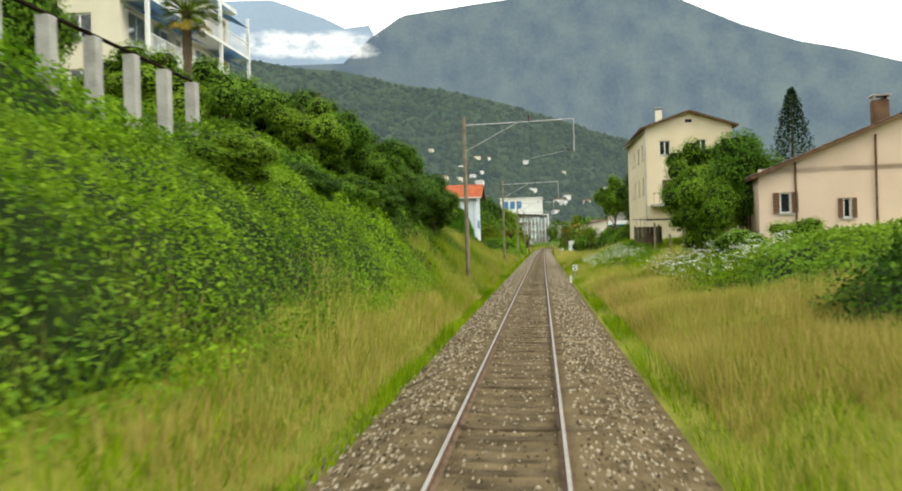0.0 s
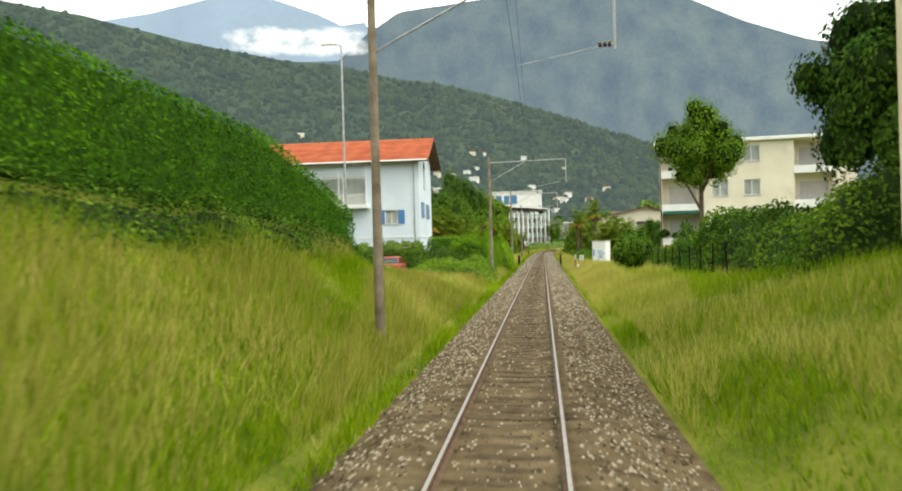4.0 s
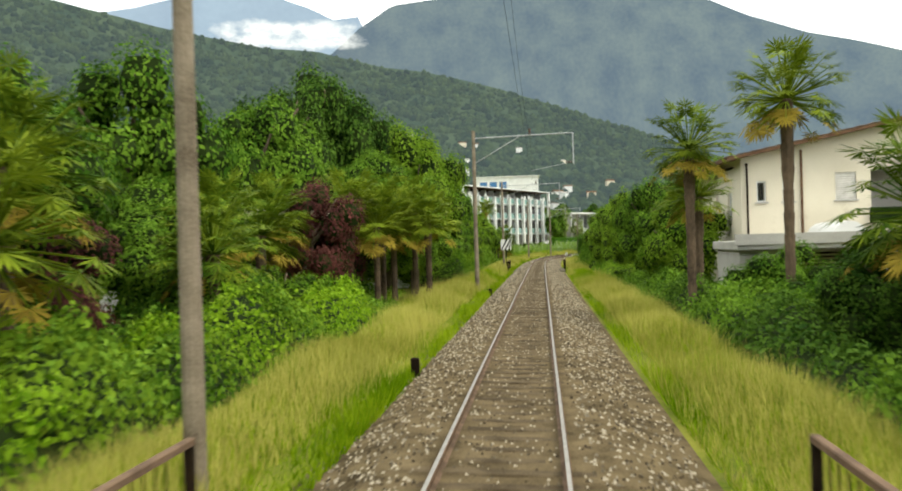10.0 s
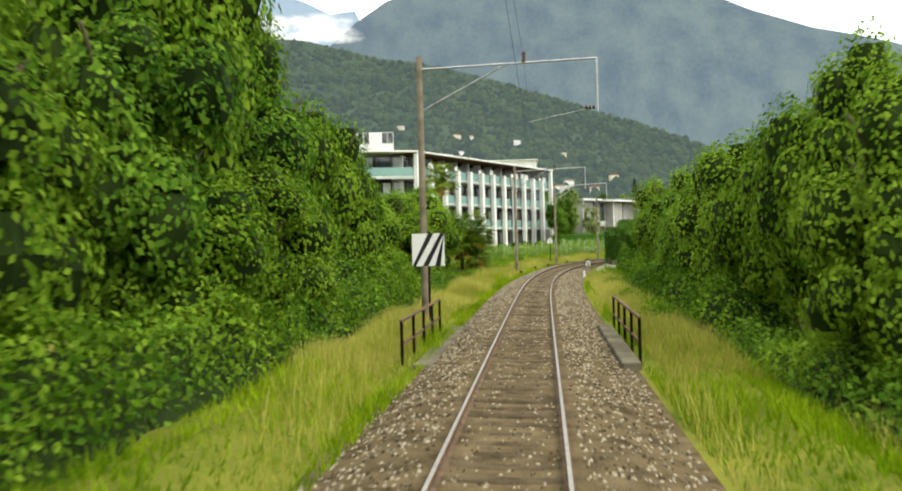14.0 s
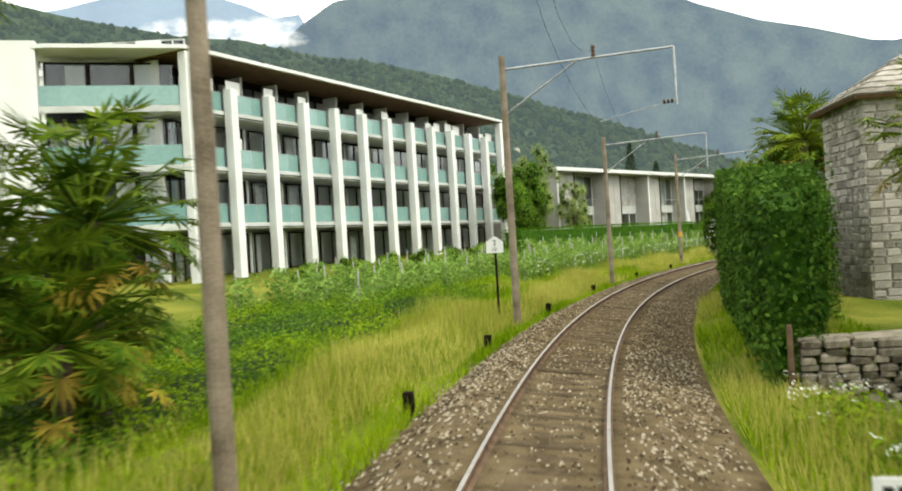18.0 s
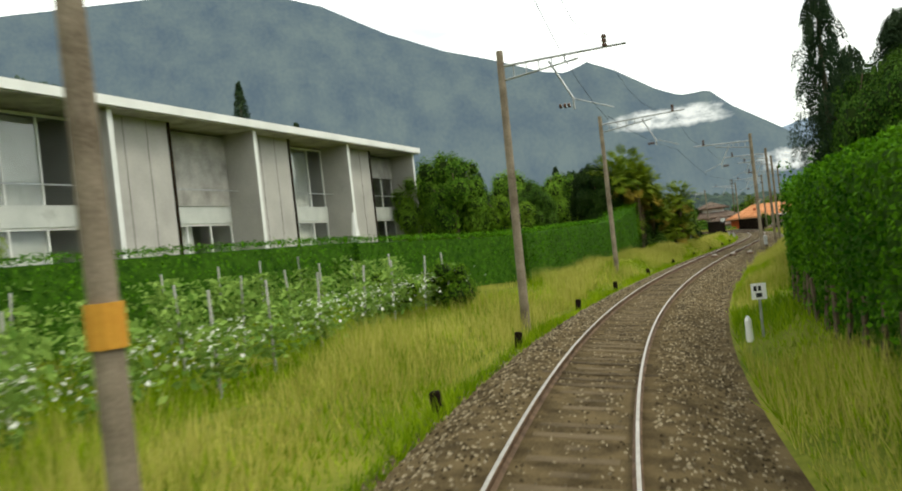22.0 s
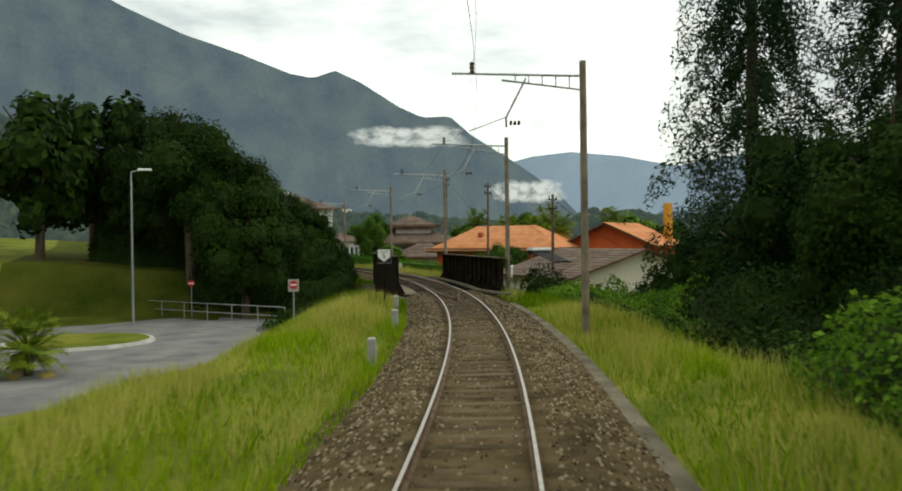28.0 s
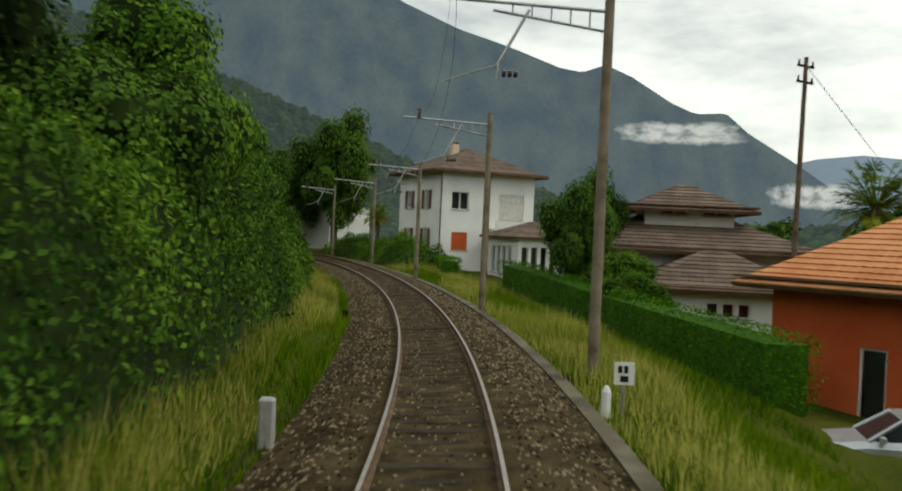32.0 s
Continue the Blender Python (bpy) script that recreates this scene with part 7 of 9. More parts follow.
# ---- line-side furniture ----
def railing(s0, s1, l, z, posts=4, mesh_=True):
    """A bridge railing of angle posts, two rails and a panel of thin bars."""
    x0, y0 = at(s0, l)
    x1, y1 = at(s1, l)
    ln = math.hypot(x1 - x0, y1 - y0)
    r = thing("bridge_railing", pose(float(x0), float(y0), z, 0, 0, math.degrees(math.atan2(y1 - y0, x1 - x0))), "dark rusty steel railing on a small bridge", "railing", "bridge railings")
    for i in range(posts):
        u = ln * i / (posts - 1)
        part("post", MB().box(u - 0.035, -0.035, -0.4, u + 0.035, 0.035, 1.1).box(u - 0.035, -0.012, 0, u + 0.035, 0.012, 1.1), M["darksteel"], r)
    part("top_rail", MB().box(-0.05, -0.04, 1.1, ln + 0.05, 0.04, 1.16, 0.01), M["rust"], r)
    part("middle_rail", MB().box(0, -0.02, 0.52, ln, 0.02, 0.58), M["rust"], r)
    if mesh_:
        mm = MB()
        for i in range(int(ln / 0.2)):
            mm.box(i * 0.2, 0.02, 0.05, i * 0.2 + 0.012, 0.032, 1.08)
        part("bar_infill", mm, M["darksteel"], r)
    return r


railing(179.6, 187.0, -2.45, -0.18)
railing(179.8, 187.0, 2.6, -0.18)
railing(264.6, 272.2, -2.9, -0.45, 5, False)
railing(264.6, 272.2, 2.7, -0.45, 5, False)
for s0, s1 in ((179, 187.6), (264, 273)):
    for l_ in (-2.35, 2.45):
        x0, y0 = at((s0 + s1) / 2, l_)
        k = thing("bridge_kerb", pose(float(x0), float(y0), 0, 0, 0, yaw((s0 + s1) / 2)), "weathered concrete kerb along a small bridge", "kerb")
        part("kerb_stone", MB().box(-0.22, -(s1 - s0) / 2, -1.6, 0.22, (s1 - s0) / 2, -0.28, 0.03), M["troughlid"], k)


def stump(s, l, h=0.42):
    x, y, z = spot(s, l)
    t = thing("marker_stump", pose(x, y, z, random.uniform(-5, 5), random.uniform(-5, 5), yaw(s)), "short dark wooden marker stump beside the ballast", "stump", "marker stumps")
    part("stub", MB().box(-0.09, -0.07, -0.15, 0.09, 0.07, h, 0.02), M["darksteel"], t)


for s_, l_ in ((199, -2.3), (227, -2.3), (313.8, -2.6), (322.5, -2.5), (330.5, -2.6), (340, -2.5), (350, -2.5), (361, -2.5), (371, -2.6), (384, -2.5), (392, -2.6), (401, -2.5), (410, -2.6), (419, -2.5), (428.5, -2.6), (437.5, -2.6), (447, -2.6), (456, -2.6), (465, -2.6), (552, -2.36)):
    stump(s_, l_)
for s_, l_ in ((480, -2.6), (489, -2.6), (497, -2.7), (535.2, -2.35)):
    x, y, z = spot(s_, l_)
    t = thing("concrete_marker", pose(x, y, z, 3, 0, yaw(s_)), "short pale concrete marker post beside the track", "marker post", "concrete markers")
    part("post", MB().box(-0.11, -0.09, -0.2, 0.11, 0.09, 0.7, 0.03), M["concrete"], t)


def text_mesh(name, body, size, material):
    c = bpy.data.curves.new(name, "FONT")
    c.body, c.size, c.align_x, c.align_y, c.extrude = body, size, "CENTER", "CENTER", 0.003
    ob = bpy.data.objects.new(name, c)
    scene.collection.objects.link(ob)
    me = bpy.data.meshes.new_from_object(ob.evaluated_get(bpy.context.evaluated_depsgraph_get()))
    bpy.data.objects.remove(ob)
    me.materials.clear()
    me.materials.append(material)
    return me


def plate_km(s, l, h=0.95):
    """Small white hectometre plate on a post, with a white cap stone before it."""
    x, y, z = spot(s, l)
    t = thing("distance_plate", pose(x, y, z, 0, 0, yaw(s)), "small white distance plate with dark marks on a short post", "sign", "distance plates")
    part("post", MB().tube((0, 0, -0.2), (0, 0, h), 0.03, 0.03, 6), M["steel"], t)
    pl = part("plate", MB().box(-0.17, -0.05, h - 0.05, 0.17, -0.03, h + 0.33, 0.0), M["signwhite"], t)
    part("mark", MB().box(-0.11, -0.058, h + 0.15, -0.04, -0.052, h + 0.27).box(-0.01, -0.058, h + 0.15, 0.06, -0.052, h + 0.27).box(-0.07, -0.058, h + 0.0, 0.07, -0.052, h + 0.10), M["black"], pl)
    part("cap", MB().tube((-0.32, -0.2, -0.2), (-0.32, -0.2, 0.45), 0.09, 0.08, 8).tube((-0.32, -0.2, 0.45), (-0.32, -0.2, 0.55), 0.08, 0.03, 8), M["signwhite"], t)


for s_, l_ in ((63.2, 2.85), (153.5, 3.9), (315.0, 2.7), (392.0, 3.3)):
    plate_km(s_, l_)
plate_km(537.8, 3.12, 0.6)


def pentagon_sign(s, l, h, w, point_up, lines, label):
    x, y, z = spot(s, l)
    t = thing("gradient_sign", pose(x, y, z, 0, 0, yaw(s)), label, "sign")
    part("post", MB().box(-0.035, 0.0, -0.2, 0.035, 0.07, h + 0.05), M["darksteel"], t)
    a, b = w / 2, w * 0.62
    poly = [(-a, h), (a, h), (a, h + b), (0, h + w), (-a, h + b)] if point_up else [(0, h), (a, h + w - b), (a, h + w), (-a, h + w), (-a, h + w - b)]
    if not point_up:
        bk = part("backing", MB().box(-a - 0.05, -0.02, h - 0.05, a + 0.05, -0.001, h + w + 0.05), M["black"], t, "black backing board")
        part("rim", MB().box(-a - 0.06, -0.03, h - 0.07, a + 0.06, -0.002, h - 0.05).box(a + 0.05, -0.03, h - 0.05, a + 0.06, -0.002, h + w + 0.05), M["steel"], bk)
    pl = part("plate", MB().prism(poly, -0.045, -0.022), M["signwhite"], t)
    for txt, size, zz in lines:
        part("lettering", text_mesh("lettering", txt, size, M["black"]), None, pl, loc=pose(0, -0.05, h + zz, 90, 0, 0))


pentagon_sign(499.0, -3.2, 2.05, 0.56, False, [("6 0 5", 0.165, 0.45), ("5", 0.31, 0.24)], "white pentagon gradient sign reading 605 and 5")
pentagon_sign(338.0, -3.85, 2.15, 0.60, True, [("2", 0.27, 0.34), ("121", 0.15, 0.12)], "white house-shaped gradient sign above the vines")
# striped board
x, y, z = spot(273.2, -3.35)
t = thing("striped_board", pose(x, y, 0, 0, 0, yaw(273)), "white square board with black diagonal stripes on a pole", "sign")
part("post", MB().tube((0, 0.03, z - 0.2), (0, 0.03, 2.9), 0.04, 0.04, 6), M["darksteel"], t)
bd = part("board", MB().box(-0.55, -0.03, 1.75, 0.55, 0.0, 2.85), M["signwhite"], t)
for k in range(3):
    o_ = -0.62 + 0.42 * k
    pts = [(o_, 1.75), (o_ + 0.19, 1.75), (o_ + 0.19 + 0.62, 2.85), (o_ + 0.62, 2.85)]
    pts = [(min(0.55, max(-0.55, px_)), pz) for px_, pz in pts]
    part("stripe", MB().add([(px_, -0.034, pz) for px_, pz in pts], [(0, 1, 2, 3)]), M["black"], bd)
# trackside cabinet with spray marks
cb = thing("trackside_cabinet", pose(5.45, 159.4, 0.2, 0, 0, -38) @ Matrix.Diagonal((0.85, 0.9, 1, 1)), "white metal trackside cabinet with blue spray-painted marks", "cabinet")
part("body", MB().box(0, 0, 0, 1.75, 0.9, 2.2, 0.02), M["signwhite"], cb)
part("lid", MB().box(-0.06, -0.06, 2.2, 1.81, 0.96, 2.3, 0.02), M["concrete"], cb)
part("door", MB().box(0.5, -0.03, 0.15, 1.65, -0.004, 2.1, 0.0), M["signwhite"], cb)
sp = MB()
for k in range(26):
    a = k * 0.42
    sp.box(0.75 + 0.022 * k, -0.036, 1.05 + 0.28 * math.sin(a), 0.82 + 0.022 * k, -0.031, 1.16 + 0.28 * math.sin(a))
part("spray_mark", sp, M["bluepaint"], cb)
part("spray_mark", MB().box(0.8, -0.036, 0.7, 1.4, -0.031, 0.78), M["bluepaint"], cb)
part("spray_mark", MB().box(0.1, -0.006, 0.9, 0.34, -0.001, 1.5), M["bluepaint"], cb)
part("handle", MB().box(1.5, -0.06, 1.0, 1.54, -0.03, 1.2), M["darksteel"], cb)
part("plinth", MB().box(-0.1, -0.1, -0.5, 1.85, 1.0, 0.02), M["concrete"], cb)
x, y, z = spot(159.0, 3.5)
t = thing("junction_post", pose(x, y, z, 0, 2, 0), "grey junction box on a rusty post in the grass", "post")
part("post", MB().box(-0.06, -0.06, -0.2, 0.06, 0.06, 1.0), M["rust"], t)
part("box", MB().box(-0.1, -0.09, 1.0, 0.1, 0.09, 1.5, 0.02), M["grey"], t)
x, y, z = spot(433.5, 2.75)
t = thing("signal_box_post", pose(x, y, z, 0, 0, yaw(433)), "grey signal cabinet on two legs beside the track", "cabinet")
part("box", MB().box(-0.2, -0.15, 0.75, 0.2, 0.15, 1.35, 0.03), M["steel"], t)
for k in (-0.12, 0.12):
    part("leg", MB().box(k - 0.03, -0.03, -0.2, k + 0.03, 0.03, 0.76), M["darksteel"], t)
# magnets between and beside the rails
for s_, l_ in ((430.2, -0.18), (430.4, 0.95), (430.6, 2.0)):
    x, y = at(s_, l_)
    t = thing("track_magnet", pose(float(x), float(y), -0.16, 0, math.degrees(float(cant(s_))), yaw(s_)), "grey and rust track magnet on the sleepers", "track magnet", "track magnets")
    part("body", MB().box(-0.22, -0.35, 0, 0.22, 0.35, 0.14, 0.03), M["rust"], t)
    part("cover", MB().box(-0.13, -0.25, 0.14, 0.13, 0.25, 0.19, 0.01), M["concrete"], t)
# concrete cable trough lids along the right edge
for a_, b_ in ((-5, 178), (188, 263), (275, 498), (522, 600)):
    mb = MB()
    sweep(mb, a_, b_, 2.52, [(-0.14, -0.42), (0.14, -0.42), (0.14, -0.6), (-0.14, -0.6)], 1.0)
    mb.mi = [0] * len(mb.f)
    tagged(part("cable_trough", mb, M["troughlid"]), "dark concrete cable trough along the ballast edge", "cable trough", kind="structure")

# ---- girder bridge ----
gb = thing("girder_bridge", pose(0, 0, 0), "riveted dark steel plate girder bridge with timber walkway", "bridge")
for sd in (-1, 1):
    base_l = sd * 2.45
    s0, s1 = (505.4, 520.5) if sd < 0 else (503.0, 519.5)
    (xa, ya), (xb, yb) = at(s0, base_l if sd < 0 else 2.88), at(s1, base_l)
    top = 1.7 if sd < 0 else 1.58
    ln = math.hypot(xb - xa, yb - ya)
    gm = pose(float(xa), float(ya), 0, 0, 0, math.degrees(math.atan2(yb - ya, xb - xa)))
    g1 = part("girder", MB().box(0, -0.02, -1.2, ln, 0.02, top), M["darksteel"], gb, "dark rusty plate girder", loc=gm)
    part("top_flange", MB().box(-0.05, -0.22, top, ln + 0.05, 0.22, top + 0.06, 0.01), M["mossrust"], g1, "mossy rusty top flange")
    part("bottom_flange", MB().box(-0.05, -0.22, -1.26, ln + 0.05, 0.22, -1.2), M["darksteel"], g1)
    for i in range(15):
        u = ln * i / 14
        inw = -1 if sd < 0 else 1
        part("stiffener", MB().prism([(u - 0.02, -0.3), (u + 0.02, -0.3), (u + 0.02, top), (u - 0.02, top)], 0.0, inw * 0.16), M["darksteel"], g1)
        part("bracket", MB().add([(u - 0.03, 0, -0.25), (u - 0.03, inw * 0.5, -0.25), (u - 0.03, 0, 0.7), (u + 0.03, 0, -0.25), (u + 0.03, inw * 0.5, -0.25), (u + 0.03, 0, 0.7)], [(0, 1, 2), (5, 4, 3), (1, 4, 5, 2)]), M["darksteel"], g1)
        if sd < 0 and i < 14:
            u += ln / 28
            part("foot_plate", MB().add([(u - 0.30, -0.56, -0.14), (u + 0.30, -0.56, -0.14), (u + 0.30, -0.2, -0.02), (u - 0.30, -0.2, -0.02)], [(0, 1, 2, 3), (3, 2, 1, 0)]), M["slab"], g1, "pale metal foot plate")
for k in range(5):
    mb = sweep(MB(), 504.9, 520, -2.0 + 0.155 * k, [(-0.065, -0.16), (0.065, -0.16), (0.065, -0.21), (-0.065, -0.21)], 2.0)
    mb.mi = [0] * len(mb.f)
    part("walkway_plank", mb, M["wood"], gb, "weathered timber walkway plank")
for k in range(2):
    mb = sweep(MB(), 499, 521, (lambda s, k=k: 1.55 + 0.16 * k + 0.9 * max(0, (503 - s) / 4)), [(-0.05, -0.02), (0.05, -0.02), (0.05, -0.12), (-0.05, -0.12)], 0.5)
    mb.mi = [0] * len(mb.f)
    part("cable_pipe", mb, M["troughlid"], gb, "dark cable duct along the girder")
for l_ in (-0.75, 0.75):
    mb = sweep(MB(), 504.6, 520, l_, [(-0.12, -0.31), (0.12, -0.31), (0.12, -1.0), (-0.12, -1.0)], 1.0)
    mb.mi = [0] * len(mb.f)
    part("stringer", mb, M["darksteel"], gb)
for s_ in (504.9, 519.6):
    x, y = at(s_, 0)
    ab_ = thing("bridge_abutment", pose(float(x), float(y), 0, 0, 0, yaw(s_)), "stone and concrete bridge abutment", "abutment")
    part("wall", MB().box(-3.4, -0.7, -3.8, 3.4, 0.7, -0.40, 0.03), M["troughlid"], ab_)
    part("wing", MB().box(-4.4, -0.6, -3.6, -3.4, 0.6, -1.3, 0.03), M["troughlid"], ab_)
    part("wing", MB().box(3.4, -0.6, -3.6, 4.4, 0.6, -0.75, 0.03), M["troughlid"], ab_)


# ---- road below the line on the left ----
rd = MB()
edge = [(62, 455), (72, 463), (79.5, 469), (84.5, 475), (88.6, 481.5), (88.2, 485.5), (86.0, 490.5), (83.8, 496.5), (82.0, 503.0), (78.5, 510), (66, 512), (54, 500), (52, 470)]
rd.add([(x, y, -2.0) for x, y in edge] + [(x, y, -2.3) for x, y in edge], [tuple(range(len(edge)))] + [(i, (i + 1) % len(edge), len(edge) + (i + 1) % len(edge), len(edge) + i) for i in range(len(edge))])
tagged(part("road", rd, M["asphalt"]), "pale grey asphalt side road below the line", "road", kind="structure")
rd = MB()
for l_, z_ in ((-12.5, -2.02), (-8, -2.35), (-4.5, -2.95), (4.5, -2.95), (14, -3.0), (24, -2.95)):
    rd.v += [(*map(float, at(507.0, l_)), z_), (*map(float, at(515.5, l_)), z_)]
rd.f = [(2 * i, 2 * i + 2, 2 * i + 3, 2 * i + 1) for i in range(5)]
rd.mi = [0] * 5
tagged(part("underpass_road", rd, M["asphalt"]), "grey asphalt road dipping under the girder bridge", "road", kind="structure")
isl = MB()
isl.tube((77.5, 482.5, -2.02), (77.5, 482.5, -1.86), 3.4, 3.3, 20)
tagged(part("kerb_island", isl, M["concrete"]), "round concrete kerb of a planted traffic island", "kerb", kind="structure")
isl = MB()
isl.tube((77.5, 482.5, -1.9), (77.5, 482.5, -1.84), 3.12, 3.1, 20)
tagged(part("island_lawn", isl, M["earth"]), "small lawn on the traffic island", "lawn", kind="structure")
fe = thing("road_railing", pose(82.3, 500.5, -2.05, 0, 0, -70), "grey steel tube railing beside the road", "railing")
for i in range(9):
    part("post", MB().tube((i * 2.2, 0, 0), (i * 2.2, 0, 1.05), 0.03, 0.03, 6), M["steel"], fe)
for z_ in (0.55, 1.05):
    part("bar", MB().tube((0, 0, z_), (17.6, 0, z_), 0.028, 0.028, 6), M["steel"], fe)


def no_entry(x, y, z, h, square):
    t = thing("no_entry_sign", pose(x, y, z, 0, 0, -28), "red and white no-entry traffic sign on a steel post", "traffic sign")
    part("post", MB().tube((0, 0.04, 0), (0, 0.04, h + 0.1), 0.035, 0.035, 6), M["steel"], t)
    if square:
        part("backing", MB().box(-0.26, 0.0, h - 0.33, 0.26, 0.02, h + 0.27), M["grey"], t)
    d = MB()
    d.tube((0, -0.02, h), (0, -0.004, h), 0.21, 0.21, 20)
    pl = part("plate", d, M["signred"], t)
    part("bar", MB().box(-0.15, -0.03, h - 0.04, 0.15, -0.024, h + 0.04), M["signwhite"], pl)


no_entry(86.6, 478.8, -2.0, 2.48, True)
no_entry(86.0, 493.0, -2.0, 2.1, False)


def street_lamp(x, y, z, h, rz=0):
    t = thing("street_lamp", pose(x, y, z, 0, 0, rz), "slim pale street lamp with a short arm and flat head", "street lamp", "street lamps")
    part("pole", MB().tube((0, 0, 0), (0, 0, h), 0.075, 0.045, 8), M["steel"], t)
    hd = part("arm", MB().tube((0, 0, h), (0.5, 0, h + 0.12), 0.03, 0.03, 6), M["steel"], t)
    part("lamp_head", MB().box(0.35, -0.11, h + 0.08, 1.1, 0.11, h + 0.2, 0.03), M["signwhite"], hd)


street_lamp(-9.6, 121.3, 0.8, 12.4, 180)
street_lamp(-30.5, 158.0, 0.3, 11.5)
street_lamp(-36.5, 176.0, 0.3, 7.5)
street_lamp(81.7, 489.7, -2.0, 8.6, -20)

for x, y, z, h in ((107.0, 483.4, -2.5, 8.0), (124.1, 521.9, -2.6, 12.4), (114.9, 501.4, -2.6, 10.2)):
    t = thing("utility_pole", pose(x, y, z, 0, 1, 10), "dark wooden utility pole with insulators and crossarms", "utility pole", "utility poles")
    part("pole", MB().tube((0, 0, 0), (0, 0, h), 0.12, 0.08, 8), M["bark"], t)
    for k in range(2):
        ca_ = part("crossarm", MB().box(-0.42, -0.04, h - 0.38 - 0.6 * k, 0.42, 0.04, h - 0.3 - 0.6 * k), M["darksteel"], t)
        for u in (-0.36, 0.36):
            part("insulator", MB().tube((u, 0, h - 0.3 - 0.6 * k), (u, 0, h - 0.12 - 0.6 * k), 0.05, 0.04, 6), M["insul"], ca_)
    part("wire", MB().path([(0, 0, h - 0.3), (2.5, -1.5, h * 0.7), (5, -3, h * 0.5)], 0.012, 4), M["darksteel"], t)


# ---- cars ----
def car(x, y, z, rz, paint, length, width, height, kind, label):
    """A car built from lofted sections; it faces local +x."""
    t = thing("car", pose(x, y, z, 0, 0, rz), label, "car")
    L2, W2 = length / 2, width / 2
    belt = height * 0.60
    secs = [(-L2, 0.42, belt * 0.86, 0.80), (-L2 + 0.12, 0.28, belt * 0.97, 0.93), (-L2 * 0.6, 0.22, belt, 1.0), (0, 0.2, belt, 1.0), (L2 * 0.45, 0.22, belt * 0.98, 0.99), (L2 * 0.8, 0.24, belt * 0.86, 0.94), (L2 - 0.1, 0.3, belt * 0.74, 0.86), (L2, 0.4, belt * 0.60, 0.76)]
    body = MB()
    for sx, z0, z1, wf in secs:
        w_ = W2 * wf
        body.v += [(sx, -w_ * 0.94, z0), (sx, -w_, z0 + 0.2), (sx, -w_, z1 - 0.16), (sx, -w_ * 0.9, z1), (sx, w_ * 0.9, z1), (sx, w_, z1 - 0.16), (sx, w_, z0 + 0.2), (sx, w_ * 0.94, z0)]
    for i in range(len(secs) - 1):
        body.f += [(8 * i + j, 8 * i + (j + 1) % 8, 8 * i + 8 + (j + 1) % 8, 8 * i + 8 + j) for j in range(8)]
    body.f += [tuple(range(7, -1, -1)), tuple(range(8 * len(secs) - 8, 8 * len(secs)))]
    body.mi = [0] * len(body.f)
    bo = part("body", body, M[paint], t)
    r0, r1 = (-L2 + 0.25, -L2 + 0.75) if kind == "hatch" else (-L2 + 0.75, -L2 + 1.15)
    f1, f0 = L2 * 0.12, L2 * 0.48
    gl_ = MB()
    lo = [(r0, -W2 * 0.9), (f0, -W2 * 0.9), (f0, W2 * 0.9), (r0, W2 * 0.9)]
    hi = [(r1, -W2 * 0.74), (f1, -W2 * 0.74), (f1, W2 * 0.74), (r1, W2 * 0.74)]
    gl_.add([(a, b, belt - 0.02) for a, b in lo] + [(a, b, height - 0.07) for a, b in hi], [(0, 1, 5, 4), (1, 2, 6, 5), (2, 3, 7, 6), (3, 0, 4, 7), (4, 5, 6, 7)])
    part("glazing", gl_, M["carglass"], bo)
    rf = MB()
    ro = [(r1 - 0.06, -W2 * 0.76), (f1 + 0.06, -W2 * 0.76), (f1 + 0.06, W2 * 0.76), (r1 - 0.06, W2 * 0.76)]
    ri = [(r1 + 0.1, -W2 * 0.6), (f1 - 0.1, -W2 * 0.6), (f1 - 0.1, W2 * 0.6), (r1 + 0.1, W2 * 0.6)]
    rf.add([(a, b, height - 0.09) for a, b in ro] + [(a, b, height) for a, b in ri], [(0, 1, 5, 4), (1, 2, 6, 5), (2, 3, 7, 6), (3, 0, 4, 7), (4, 5, 6, 7)])
    part("roof", rf, M[paint], bo)
    for (a, b), (c_, d_) in zip(lo, hi):
        part("pillar", MB().tube((a, b, belt - 0.03), (c_, d_, height - 0.06), 0.045, 0.04, 5), M[paint], bo)
    for sy in (-1, 1):
        part("pillar", MB().tube(((r0 + f0) / 2 - 0.1, sy * W2 * 0.9, belt), ((r1 + f1) / 2 - 0.1, sy * W2 * 0.75, height - 0.07), 0.035, 0.035, 5), M[paint], bo)
    wr = 0.31
    for sx in (-L2 * 0.60, L2 * 0.62):
        for sy in (-1, 1):
            wh = part("wheel", MB().tube((sx, sy * (W2 - 0.20), wr), (sx, sy * (W2 + 0.012), wr), wr, wr * 0.97, 20), M["rubber"], t)
            rim = MB().tube((sx, sy * (W2 + 0.005), wr), (sx, sy * (W2 + 0.022), wr), wr * 0.66, wr * 0.62, 16)
            part("rim", rim, M["steel"], wh)
